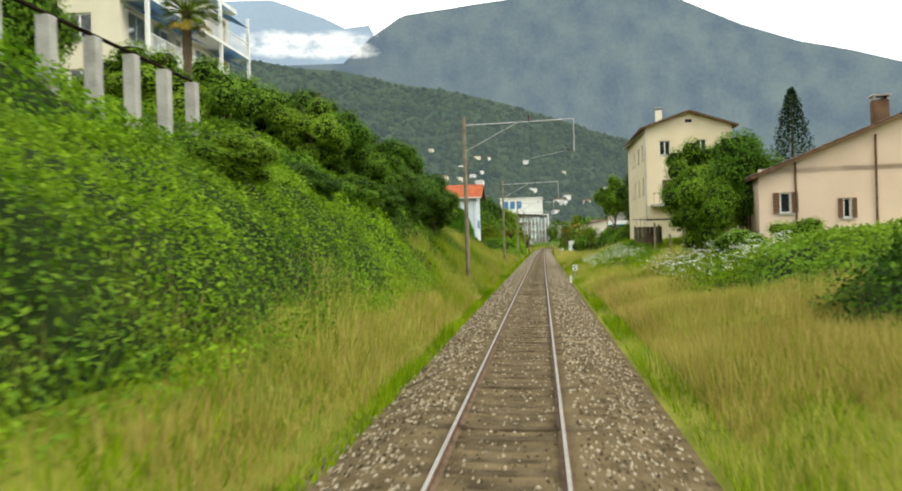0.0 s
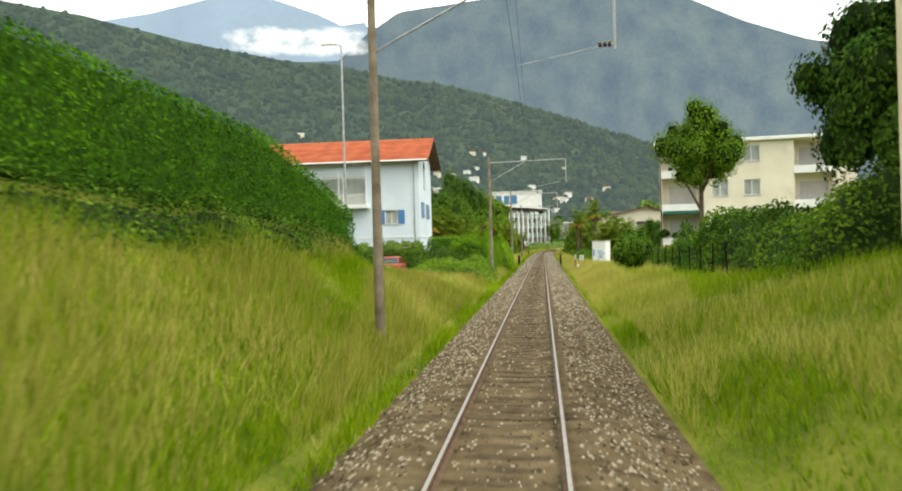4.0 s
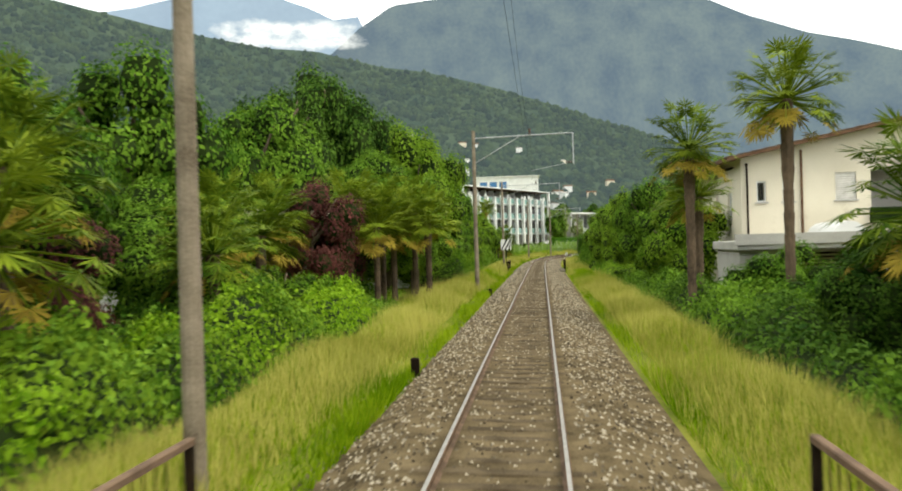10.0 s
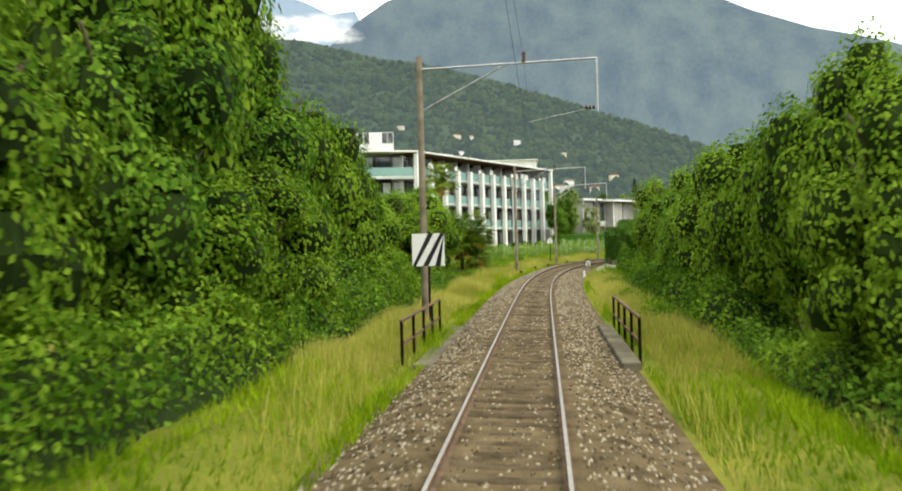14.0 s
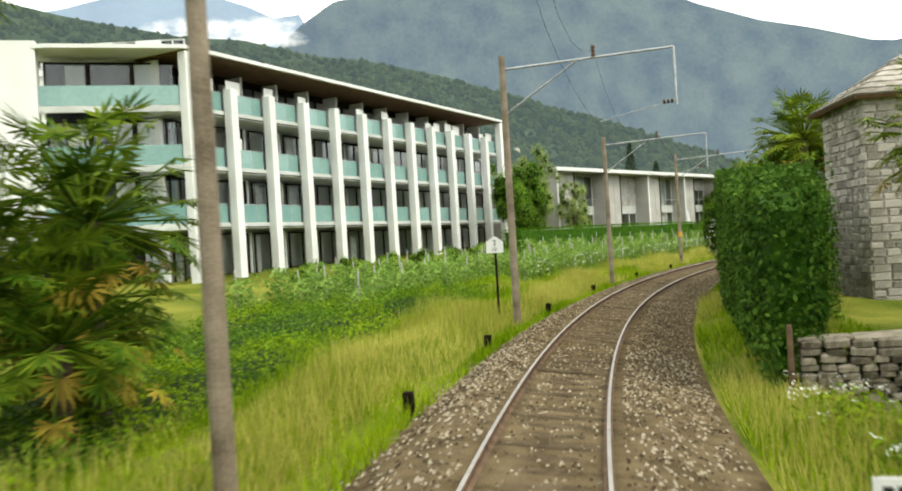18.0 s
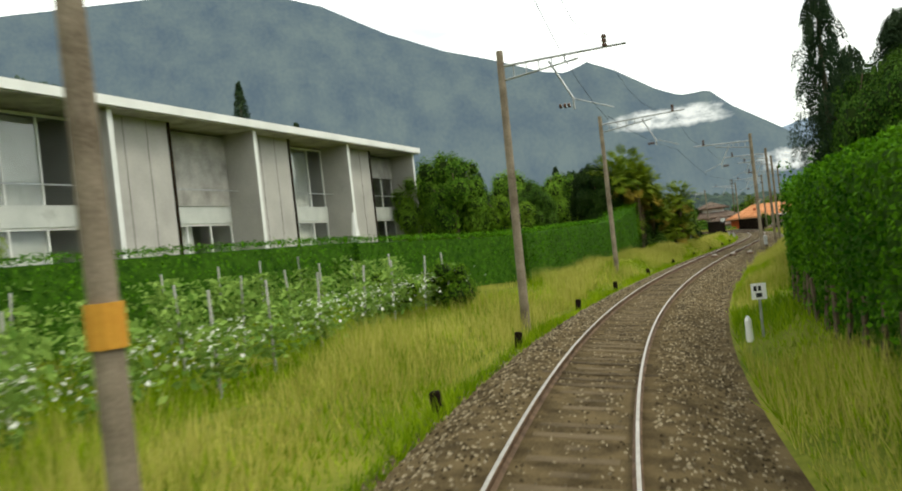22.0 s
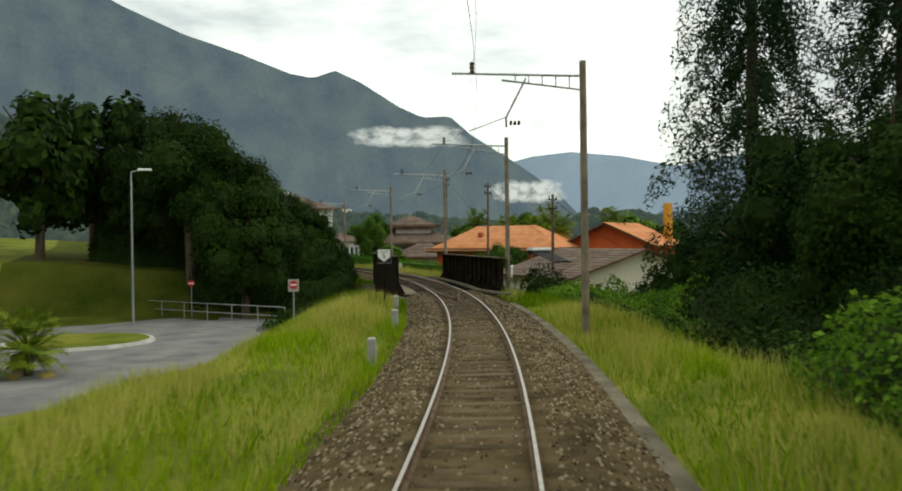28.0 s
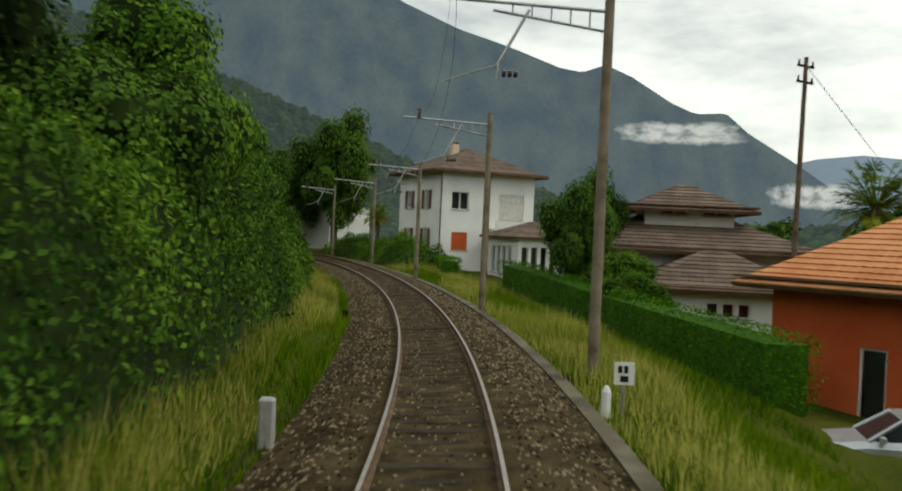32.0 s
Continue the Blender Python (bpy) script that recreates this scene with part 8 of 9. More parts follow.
    for sy in (-1, 1):
        part("tail_lamp", MB().box(-L2 - 0.015, sy * W2 * 0.70 - 0.13, belt * 0.60, -L2 + 0.06, sy * W2 * 0.70 + 0.13, belt * 0.78), M["redlamp"], bo)
        part("headlight", MB().box(L2 - 0.10, sy * W2 * 0.6 - 0.14, belt * 0.55, L2 + 0.005, sy * W2 * 0.6 + 0.14, belt * 0.70), M["carwhite"], bo)
        part("mirror", MB().box(f0 - 0.35, sy * (W2 + 0.02) - 0.08, belt - 0.02, f0 - 0.22, sy * (W2 + 0.02) + 0.08, belt + 0.12, 0.02), M[paint], bo)
    part("bumper", MB().box(-L2 - 0.06, -W2 * 0.84, 0.36, -L2 + 0.1, W2 * 0.84, 0.52, 0.02), M["steel"] if kind == "saloon" else M[paint], bo)
    part("number_plate", MB().box(-L2 - 0.07, -0.25, 0.55, -L2 - 0.012, 0.25, 0.66), M["signwhite"], bo)
    return t


car(-12.3, 151.6, 0.12, 87, "carred", 4.2, 1.75, 1.5, "saloon", "faded red old saloon car parked nose-in by a pergola")
car(14.3, 193.6, -3.1, 95, "carwhite", 3.7, 1.65, 1.48, "hatch", "small white hatchback parked below the embankment")
car(14.2, 202.5, -3.05, 95, "carblack", 4.4, 1.8, 1.75, "hatch", "dark off-road car parked under trees")
car(11.0, 209.5, -2.8, 95, "carsilver", 4.1, 1.7, 1.45, "hatch", "grey car parked under trees")
car(12.6, 264.0, -2.5, 70, "carsilver", 4.2, 1.74, 1.48, "hatch", "silver car parked beside the white house")
car(15.6, 263.2, -2.5, 70, "carblack", 4.2, 1.74, 1.46, "hatch", "dark car parked beside the white house")
car(119.0, 510.9, -2.68, 150, "carsilver", 4.42, 1.75, 1.46, "hatch", "silver hatchback parked outside the orange house")
car(121.4, 507.2, -2.62, 150, "carblack", 4.3, 1.75, 1.45, "hatch", "black car parked beside the silver one")
pk = MB()
pk.add([(113, 497, -2.83), (127, 502, -2.83), (122, 514.5, -2.83), (115.5, 513.5, -2.83)], [(0, 1, 2, 3)])
tagged(part("parking_place", pk, M["asphalt"]), "grey asphalt parking place by the orange house", "pavement", kind="structure")
pk = MB()
pk.add([(10.5, 184, -3.06), (22, 184, -3.06), (22, 214, -2.95), (10.5, 214, -2.85)], [(0, 1, 2, 3)])
tagged(part("parking_place", pk, M["asphalt"]), "asphalt yard under the trees below the embankment", "pavement", kind="structure")
pk = MB()
pk.add([(-24, 143, 0.08), (-8.5, 143, 0.12), (-8.5, 154, 0.10), (-24, 154, 0.10)], [(0, 1, 2, 3)])
tagged(part("drive", pk, M["concrete"]), "pale concrete drive beside the blue house", "pavement", kind="structure")

# ---- vineyard ----
vm = []
for i in range(3):
    g = np.random.default_rng(70 + i)
    n = 420
    p = np.stack([g.normal(0, 0.55, n), g.normal(0, 0.22, n), g.uniform(0.35, 1.7, n)], -1)
    vm.append(leaf_mesh("vine_leaves", p, np.tile([0, 0, 0.6], (n, 1)), 0.10, M["vine"], g))
fl = []
g = np.random.default_rng(81)
n = 160
p = np.stack([g.normal(0, 0.6, n), g.normal(0, 0.35, n), g.uniform(0.5, 1.35, n)], -1)
flm = leaf_mesh("flower_heads", p, np.tile([0, 0, 1.0], (n, 1)), 0.055, M["flower"], g)
stake = MB().tube((0, 0, -0.2), (0, 0, 1.95), 0.035, 0.03, 6).mesh("stake", M["concrete"])
vl = random.Random(5)
for row, l_ in enumerate((-7.0, -9.2, -11.4, -13.6)):
    for s_ in np.arange(338, 402, 2.6):
        if row == 0 and (s_ < 352):
            continue
        x, y, z = spot(float(s_), l_ + vl.uniform(-0.2, 0.2))
        t = thing("vine", pose(x, y, z, 0, 0, yaw(s_) + 90), "leafy vine tied to a pale stake in a row", "vine", "vineyard rows")
        part("leaves", vm[vl.randrange(3)], None, t, loc=Matrix.Diagonal((1, 1, vl.uniform(0.75, 1.1), 1)))
        part("stake", stake, None, t, loc=pose(0, 0, 0, vl.uniform(-5, 5), vl.uniform(-5, 5), 0))
        if row == 0 and vl.random() < 0.6:
            part("blossom", flm, None, t)

# posts with a handrail on top of the bank
fp = thing("bank_fence", pose(0, 0, 0), "concrete post fence with a dark pipe rail on the bank", "fence")
prev = None
for i in range(8):
    s_ = 11.5 + i * 1.9
    x, y, z = spot(s_, -9.6)
    part("post", MB().box(x - 0.16, y - 0.16, z - 0.3, x + 0.16, y + 0.16, z + 2.3, 0.02), M["concrete"], fp)
    if prev:
        part("pipe_rail", MB().tube(prev, (x, y, z + 2.35), 0.05, 0.05, 6), M["darksteel"], fp)
    prev = (x, y, z + 2.35)

# shed with a lean-to roof and washing by the yellow house
sh = thing("lean_to", pose(8.2, 62, 1.0, 0, 0, 0), "rickety timber lean-to with a corrugated roof and junk beside it", "shed")
for i in range(5):
    for k in (0, 5):
        part("post", MB().box(0.2 + i * 2.0, 0.2 + k * 2.6, 0, 0.32 + i * 2.0, 0.32 + k * 2.6, 2.6 + 0.25 * i * 0.3), M["wood"], sh)
rf = MB()
for i in range(40):
    rf.add([(i * 0.25, 0, 2.75 + 0.03 * (i % 2)), (i * 0.25 + 0.25, 0, 2.75 + 0.03 * ((i + 1) % 2)), (i * 0.25 + 0.25, 13.5, 3.15 + 0.03 * ((i + 1) % 2)), (i * 0.25, 13.5, 3.15 + 0.03 * (i % 2))], [(0, 1, 2, 3)])
part("corrugated_roof", rf, M["darksteel"], sh)
for i in range(7):
    part("board", MB().box(0.2 + i * 0.33, 13.0, 0.1, 0.5 + i * 0.33, 13.05, 2.5), M["wood"], sh)
for i in range(9):
    x = 8.4 + i * 0.8
    t = thing("fence_stake", pose(x, 54.2, 1.5, 0, vl.uniform(-6, 6), 0), "rough grey timber fence stake", "fence stake", "garden fence stakes")
    part("stake", MB().box(-0.06, -0.03, 0, 0.06, 0.03, vl.uniform(1.1, 1.7)), M["wood"], t)
for x, y, m_ in ((9.6, 75.5, "red"), (10.3, 76.2, "shutter")):
    t = thing("barrel", pose(x, y, 2.1), "old painted oil barrel beside the lean-to", "barrel")
    part("drum", MB().tube((0, 0, 0), (0, 0, 0.9), 0.3, 0.3, 14).tube((0, 0, 0.28), (0, 0, 0.31), 0.315, 0.315, 14).tube((0, 0, 0.58), (0, 0, 0.61), 0.315, 0.315, 14), M[m_], t)
# stone wall on the right of the curve
swl = thing("dry_stone_wall", pose(0, 0, 0), "old grey dry stone wall below the hedge", "stone wall")
g_ = random.Random(8)
stm = [MB().box(-a / 2, -0.22, 0, a / 2, 0.22, b, 0.04).mesh("stone", M["wallstone"]) for a, b in ((0.34, 0.13), (0.24, 0.12), (0.42, 0.15), (0.30, 0.11))]
for k in range(16):
    u_ = 0.0
    while u_ < 5.6:
        j = g_.randrange(4)
        w_ = (0.34, 0.24, 0.42, 0.30)[j]
        if k < 14 or u_ < 3.4:
            x, y = at(325.2 - 0.10 * u_, 4.1 + u_ + w_ / 2)
            part("stone", stm[j], None, swl, loc=pose(float(x), float(y), -1.75 + k * 0.135 + g_.uniform(-0.02, 0.02), g_.uniform(-6, 6), g_.uniform(-5, 5), yaw(325) + g_.uniform(-4, 4)))
        u_ += w_ + g_.uniform(0.02, 0.07)
    s_ = 325.6
    while s_ < 327:
        j = g_.randrange(4)
        x, y = at(s_, 4.25)
        part("stone", stm[j], None, swl, loc=pose(float(x), float(y), -1.75 + k * 0.135 + g_.uniform(-0.02, 0.02), g_.uniform(-6, 6), g_.uniform(-5, 5), yaw(s_) + 90 + g_.uniform(-4, 4)))
        s_ += (0.34, 0.24, 0.42, 0.30)[j] + 0.04
for k in range(6):
    x0 = 4.1 + 0.95 * k
    (xa, ya), (xb, yb) = at(325.5 - 0.1 * (x0 - 4.1), x0), at(325.5 - 0.1 * (x0 - 3.2), x0 + 0.9)
    part("coping_slab", MB().box(0, -0.34, 0, 0.92, 0.30, 0.07, 0.015), M["wallstone"], swl, loc=pose(float(xa), float(ya), 0.12 + 0.24 * (x0 < 7), g_.uniform(-4, 4), g_.uniform(-3, 3), math.degrees(math.atan2(yb - ya, xb - xa))))

# ---- plants, stretch by stretch ----
R_ = random.Random(21)


KINDS = {"lime": "leaflime", "fresh": "leaffresh", "ever": "leafdusk", "leaf": "leaf", "dark": "leafdark", "bright": "leafbright"}
TH = [0]


def scatter(n, s0, s1, l0, l1, r0, r1, h0, h1, kinds, label=""):
    """A strip of mixed shrubs grown into one another."""
    TH[0] += 1
    far = min(abs(l0), abs(l1)) > 8.5
    ms_ = list(dict.fromkeys(KINDS[k] for k in kinds))
    thicket("shrub_thicket", s0 - 0.7, s1 + 0.7, l0 - 0.7, l1 + 0.7, h1 * 1.45, ms_, label or "dense mixed green shrubs grown into a thicket", 200 + TH[0], 0.13 if far else 0.105, 55 if far else 85, r0 + r1)


# overgrown bank on the left of the cutting
thicket("bank_cover", -6, 40, -8.6, -4.0, 1.5, ["leaffresh", "leafbright", "leaf", "leafbright", "leaffresh"], "green creepers and brambles covering the steep bank", 71, 0.072, 170, 3.4, 1.3, 0.2)
thicket("bank_cover", -6, 64, -15, -7.8, 1.7, ["leafbright", "leaffresh", "leaf"], "leafy shrubs along the top of the bank", 72, 0.110, 75, 3.2, 1.0, 0.3)
thicket("bank_scrub", 38, 64, -7.6, -4.2, 1.0, ["leaf", "leafred", "leafdark", "grass", "leaf"], "half-dry brown and green scrub on the bank beside the mast", 74, 0.075, 130, 2.0, 0.9, 0.1)
thicket("bank_cover", 62, 117, -8.9, -6.9, 1.1, ["leaf", "leafdark", "leafbright"], "creepers at the foot of the tall hedge", 73, 0.085, 110, 2.4, 0.7, 0.3)
grass("slope_dry_grass", 36000, -1, 3.0, 7.6, 36, 119, 0.45, 0.95, 0.012, "straw", "tall pale dry grass on the bank below the hedge", 75, 0.9, 0.3)
grass("slope_dry_grass", 20000, -1, 3.0, 7.2, 58, 118, 0.4, 0.8, 0.012, "tan", "pale tan dry grass in patches on the bank", 80, 0.6, 0.3)
grass("slope_grass", 90000, -1, 3.0, 7.8, 36, 119, 0.25, 0.7, 0.017, "grass", "rough green grass on the bank below the hedge", 76, 0.0, 0.3)
for s_, l_, h_, r_, k_ in ((38, -9.6, 4.4, 2.3, "bright"), (42, -9.4, 4.6, 2.4, "leaf"), (21, -7.2, 2.2, 1.5, "bright"), (28, -7.0, 2.0, 1.4, "dark"), (34, -6.8, 2.4, 1.5, "leaf"), (39.5, -6.9, 2.2, 1.5, "dark"), (37, -13, 5.5, 3.0, "leaf"), (46, -10.5, 5.0, 2.8, "leaf"), (55, -11.5, 5.8, 3.2, "dark"), (62, -10, 4.4, 2.2, "leaf"), (88, -13.5, 5.5, 3.0, "leaf"), (60, -17, 9, 4.5, "dark"), (30, -13.5, 4.4, 2.6, "bright"), (47, -6.6, 4.0, 2.1, "dark"), (50.5, -6.2, 4.4, 2.2, "dark"), (54.5, -6.2, 3.8, 2.0, "leaf"), (58.5, -6.4, 3.6, 1.7, "dark"), (61.5, -7.6, 3.4, 1.6, "leaf"), (52, -8.4, 5.0, 2.2, "leaf"), (44, -8.0, 3.6, 2.0, "leaf"), (112, -15.5, 6.0, 2.8, "leaf"), (26, -16, 7, 3, "leaf")):
    tree(s_, l_, h_, r_, k_, low=0.12)
palm(34, -13.5, 6.5)
hedge("bank_hedge", 63, 118, -9.6, -9.4, 1.5, 2.6, "hedge", label="tall clipped green hedge on top of the bank", size=0.085, dens=85, top=[(0, 2.2), (0.25, 2.5), (0.75, 2.7), (0.92, 2.3), (1.0, 1.9)])
scatter(6, 40, 58, -8.4, -6.4, 0.9, 1.4, 1.0, 1.5, ["dark", "leaf"], "tangled shrubs on the bank beside the mast")
# right of the cutting
scatter(10, 22, 40, 7.5, 12, 1.0, 1.8, 0.5, 0.8, ["bright", "leaf"])
scatter(4, 10, 20, 7.2, 11, 0.9, 1.5, 0.9, 1.5, ["dark", "leaf"])
scatter(7, 62, 80, 6.5, 8.2, 0.8, 1.3, 0.3, 0.6, ["leaf", "bright"])
tree(69, 12.6, 8.2, 3.3, "bright", low=0.2)
tree(43, 8.4, 5.2, 2.2, "bright", "leafy tree on the bank before the yellow house", low=0.02)
tree(45.5, 11.0, 6.8, 2.8, "leaf", "feathery green tree on the bank before the yellow house", low=0.02)
bush(37, 8.8, 1.6, 1.7, "leaf")
bush(38.5, 11.5, 1.6, 1.6, "bright")
conifer(92, 26.2, 14.6, 4.0, label="tall dark spruce behind the houses")
conifer(84, 32, 12, 2.4)
tree(108, 12.8, 11.4, 3.7, "dark", low=0.12)
tree(116, 19, 10, 4.2, "leaf", low=0.15)
tree(104, 21, 12, 4.5, "dark", low=0.15)
scatter(10, 104, 124, 9, 17, 1.0, 1.8, 1.0, 2.2, ["leaf", "bright", "dark"])
# white blossoming shrubs on the right bank
gq = np.random.default_rng(5)
pq, nq, cq, rq = crown_points(gq, 1400, 9, 0.6, (0.28, 0.48), 0.6)
BLOSSOM = leaf_mesh("blossom", pq, nq, 0.035, M["flower"], gq)

def umbels(n, s0, s1, l0, l1, h, seed, label):
    """White flower heads on thin stalks, in loose drifts over green weeds."""
    g = np.random.default_rng(seed)
    s, l = g.uniform(s0, s1, n * 4), g.uniform(l0, l1, n * 4)
    keep = lump(seed, s, l, 2.0) * 0.6 + lump(seed + 1, s, l, 0.7) * 0.5 > g.uniform(0.35, 0.95, n * 4)
    s, l = s[keep][:n], l[keep][:n]
    n = len(s)
    x, y = at(s, 0)
    hd = heading(s)
    z = zg(s, l)
    top = np.stack([x + l * np.cos(hd), y - l * np.sin(hd), z + h * g.uniform(0.6, 1.05, n)], -1)
    heads = np.repeat(top, 7, axis=0) + g.normal(0, 1, (7 * n, 3)) * np.array([0.065, 0.065, 0.02])
    tagged(new("white_umbels", leaf_mesh("white_umbels", heads, np.tile([0, 0, 1.4], (7 * n, 1)), 0.030, M["flower"], g)), label, "wildflowers", kind="stuff")
    stalk = np.repeat(top, 2, axis=0) + g.normal(0, 0.09, (2 * n, 3)) - np.array([0, 0, 0.3]) * g.uniform(0.2, 1.6, (2 * n, 1))
    tagged(new("umbel_leaves", leaf_mesh("umbel_leaves", stalk, np.tile([0, 0, 0.5], (2 * n, 1)), 0.10, M["grass"], g, 0.35)), "feathery green leaves of the white wildflowers", "weeds", kind="stuff")


thicket("flowering_weeds", 29, 46, 5.4, 9.8, 1.0, ["leafbright", "grass", "leaf"], "low bright green weeds on the bank", 81, 0.075, 110, 1.8, 1.2, 0.15)
umbels(650, 29, 46, 5.4, 9.8, 1.1, 181, "white wildflowers scattered over the bank")
thicket("flowering_weeds", 60, 82, 4.2, 7.6, 0.8, ["leafbright", "grass", "leaf", "grass"], "low bright green weeds on the bank", 82, 0.075, 110, 1.8, 1.0, 0.15)
umbels(620, 59, 80, 4.0, 7.4, 0.95, 182, "white wildflowers scattered over the bank")
thicket("flowering_weeds", 272, 312, 3.6, 6.2, 0.75, ["leafbright", "grass", "leafbright"], "low bright green weeds beside the ballast", 83, 0.08, 120, 1.6, 1.0, 0.15)
thicket("flowering_weeds", 310, 323.5, 3.4, 6.4, 0.6, ["leafbright", "grass", "leafbright"], "low bright weeds beside the ballast", 84, 0.08, 120, 1.6, 0.8, 0.2)
umbels(420, 306, 323, 3.4, 6.2, 0.7, 183, "white wildflowers among the weeds beside the ballast")
# meadow, hedges and gardens round the blue house
hedge("garden_hedge", 149, 157, -36, -21.5, 2.4, 2.4, "leafbright", "low bright green garden hedge", 0.07, 45)
tree(165, -35.5, 12.5, 5.0, "dark", "broad dark umbrella-shaped tree", low=0.35)
tree(161, -37.5, 11, 4.5, "dark", low=0.25)
tree(168, -34, 9, 4.0, "dark", low=0.1)
tree(178, -42, 10, 4.5, "dark", low=0.1)
tree(157, -42, 10, 4.6, "dark", low=0.1)
tree(161, -46, 11, 4.6, "dark", low=0.1)
tree(150, -40, 8, 4.0, "leaf", low=0.1)
scatter(6, 136, 148, -46, -32, 1.4, 2.4, 1.0, 1.8, ["leaf", "bright"])
thicket("garden_shrubs", 154.6, 160.8, -27, -10.2, 3.5, ["leaf", "leafbright", "leafdark"], "garden shrubs and climbing vines before the blue house", 88, 0.10, 90, 2.6, 0.8, 0.7)
scatter(10, 145, 158, -9.0, -4.6, 1.0, 1.6, 1.4, 1.9, ["leaf", "bright", "dark"])
scatter(8, 134, 146, -8.0, -3.6, 0.8, 1.4, 0.6, 1.0, ["bright", "leaf"])
thicket("trackside_hedge", 146, 178, -7.2, -3.6, 3.6, ["leaffresh", "leaffresh", "leafbright"], "tall shaggy bright green hedge close to the track", 95, 0.085, 210, 1.9, 0.45, 0.5)
hedge("trackside_hedge", 150, 177, -8.0, -7.4, 2.4, 3.2, "leaf", "tall green hedge in the garden", 0.11, 26, seed=9)
scatter(9, 168, 178.5, -5.0, -3.4, 0.6, 1.0, 1.2, 2.4, ["lime", "fresh"])
bush(133.6, 6.4, 1.45, 3.3, "leaf", "tall green shrub in the meadow")
tree(141.5, 12.2, 13.5, 3.4, "bright", "large leafy tree by the garden fence", low=0.36)
scatter(8, 118, 136, 8.5, 13, 0.8, 1.5, 1.0, 2.0, ["leaf", "dark"])
for i in range(9):
    x, y, z = spot(112 + i * 3.0, 7.9)
    t = thing("garden_fence_post", pose(x, y, z, 0, R_.uniform(-3, 3), 0), "thin dark metal garden fence post", "fence post", "garden fence posts")
    part("post", MB().tube((0, 0, -0.2), (0, 0, 1.5), 0.035, 0.035, 6), M["darksteel"], t)
scatter(9, 160, 178, 11, 19, 1.2, 2.0, 1.2, 2.2, ["leaf", "dark"])
# gardens with palms on both sides
for s_, l_, h_, r_ in ((187, -9.5, 4.6, 2.1), (190, -12.5, 7.2, 2.2), (193.5, -8.6, 4.2, 2.1), (197, -10.5, 6.0, 2.2), (186, -14, 8.0, 2.2), (188.5, -11, 6.2, 2.2), (184.5, -10.5, 4.0, 2.0), (191, -7.4, 1.2, 1.7), (224, -5.2, 3.9, 1.9), (223.4, -6.9, 4.3, 2.0), (226, -6.2, 4.8, 2.0), (222, -8.8, 5.4, 2.1), (227.5, -8.2, 5.4, 2.1), (221.5, -7.4, 4.2, 1.9)):
    palm(s_, l_, h_, r_)
for s_, l_, h_, r_, k_ in ((182, -19, 11, 4.0, "leaf"), (189, -18, 11.5, 4.2, "leaf"), (196, -16, 11, 4.0, "leaf"), (204, -15, 10.5, 3.8, "leaf"), (214, -16, 13, 4.6, "leaf"), (226, -15, 14, 4.6, "leaf"), (217, -9.4, 7.0, 2.6, "red"), (231, -9.0, 9.0, 3.2, "leaf"), (234.5, -7.6, 8.0, 2.6, "leaf"), (230, -13, 11, 3.6, "leaf"), (238, -10.5, 11, 3.4, "leaf"), (204, -8.6, 3.6, 2.2, "leaf"), (208.5, -8.2, 3.2, 2.0, "bright"), (206, -11.5, 6.0, 2.6, "leaf"), (210.5, -12.5, 7.0, 3.0, "leaf"), (201, -13, 7, 2.8, "bright"), (200, -11.5, 5.5, 2.4, "red"), (212, -13.5, 5.5, 2.3, "red"), (229.5, -11.5, 5.5, 2.6, "red"), (222, -11.5, 6, 2.6, "leaf"), (250, -14, 13, 4.6, "leaf"), (220, -13.2, 7, 3.0, "bright"), (216, -12.6, 5.5, 2.4, "leaf"), (224, -13.5, 7.5, 3.0, "leaf"), (234, -18, 12, 5, "leaf"), (181, -12, 6, 2.6, "bright")):
    tree(s_, l_, h_, r_, k_, low=0.12)
conifer(188, -17.5, 8, 1.6, label="slender golden-green conifer in the garden")
scatter(18, 182, 214, -9, -5.8, 0.7, 1.3, 0.8, 1.7, ["fresh", "bright", "leaf"])
scatter(10, 196, 226, -13, -9, 1.0, 1.8, 1.0, 2.2, ["bright", "leaf"])
for s_, l_, h_, r_ in ((211.6, 5.8, 6.4, 1.7), (208, 8.2, 8.4, 1.8), (213.5, 6.4, 5.0, 1.5), (192.5, 9.0, 5.4, 2.4), (197, 10.0, 6.2, 2.3), (190.5, 10.8, 5.4, 2.3), (200, 9.0, 5.2, 2.2), (194.5, 11.5, 6.0, 2.3), (232, 8.5, 5.6, 1.6)):
    palm(s_, l_, h_, r_)
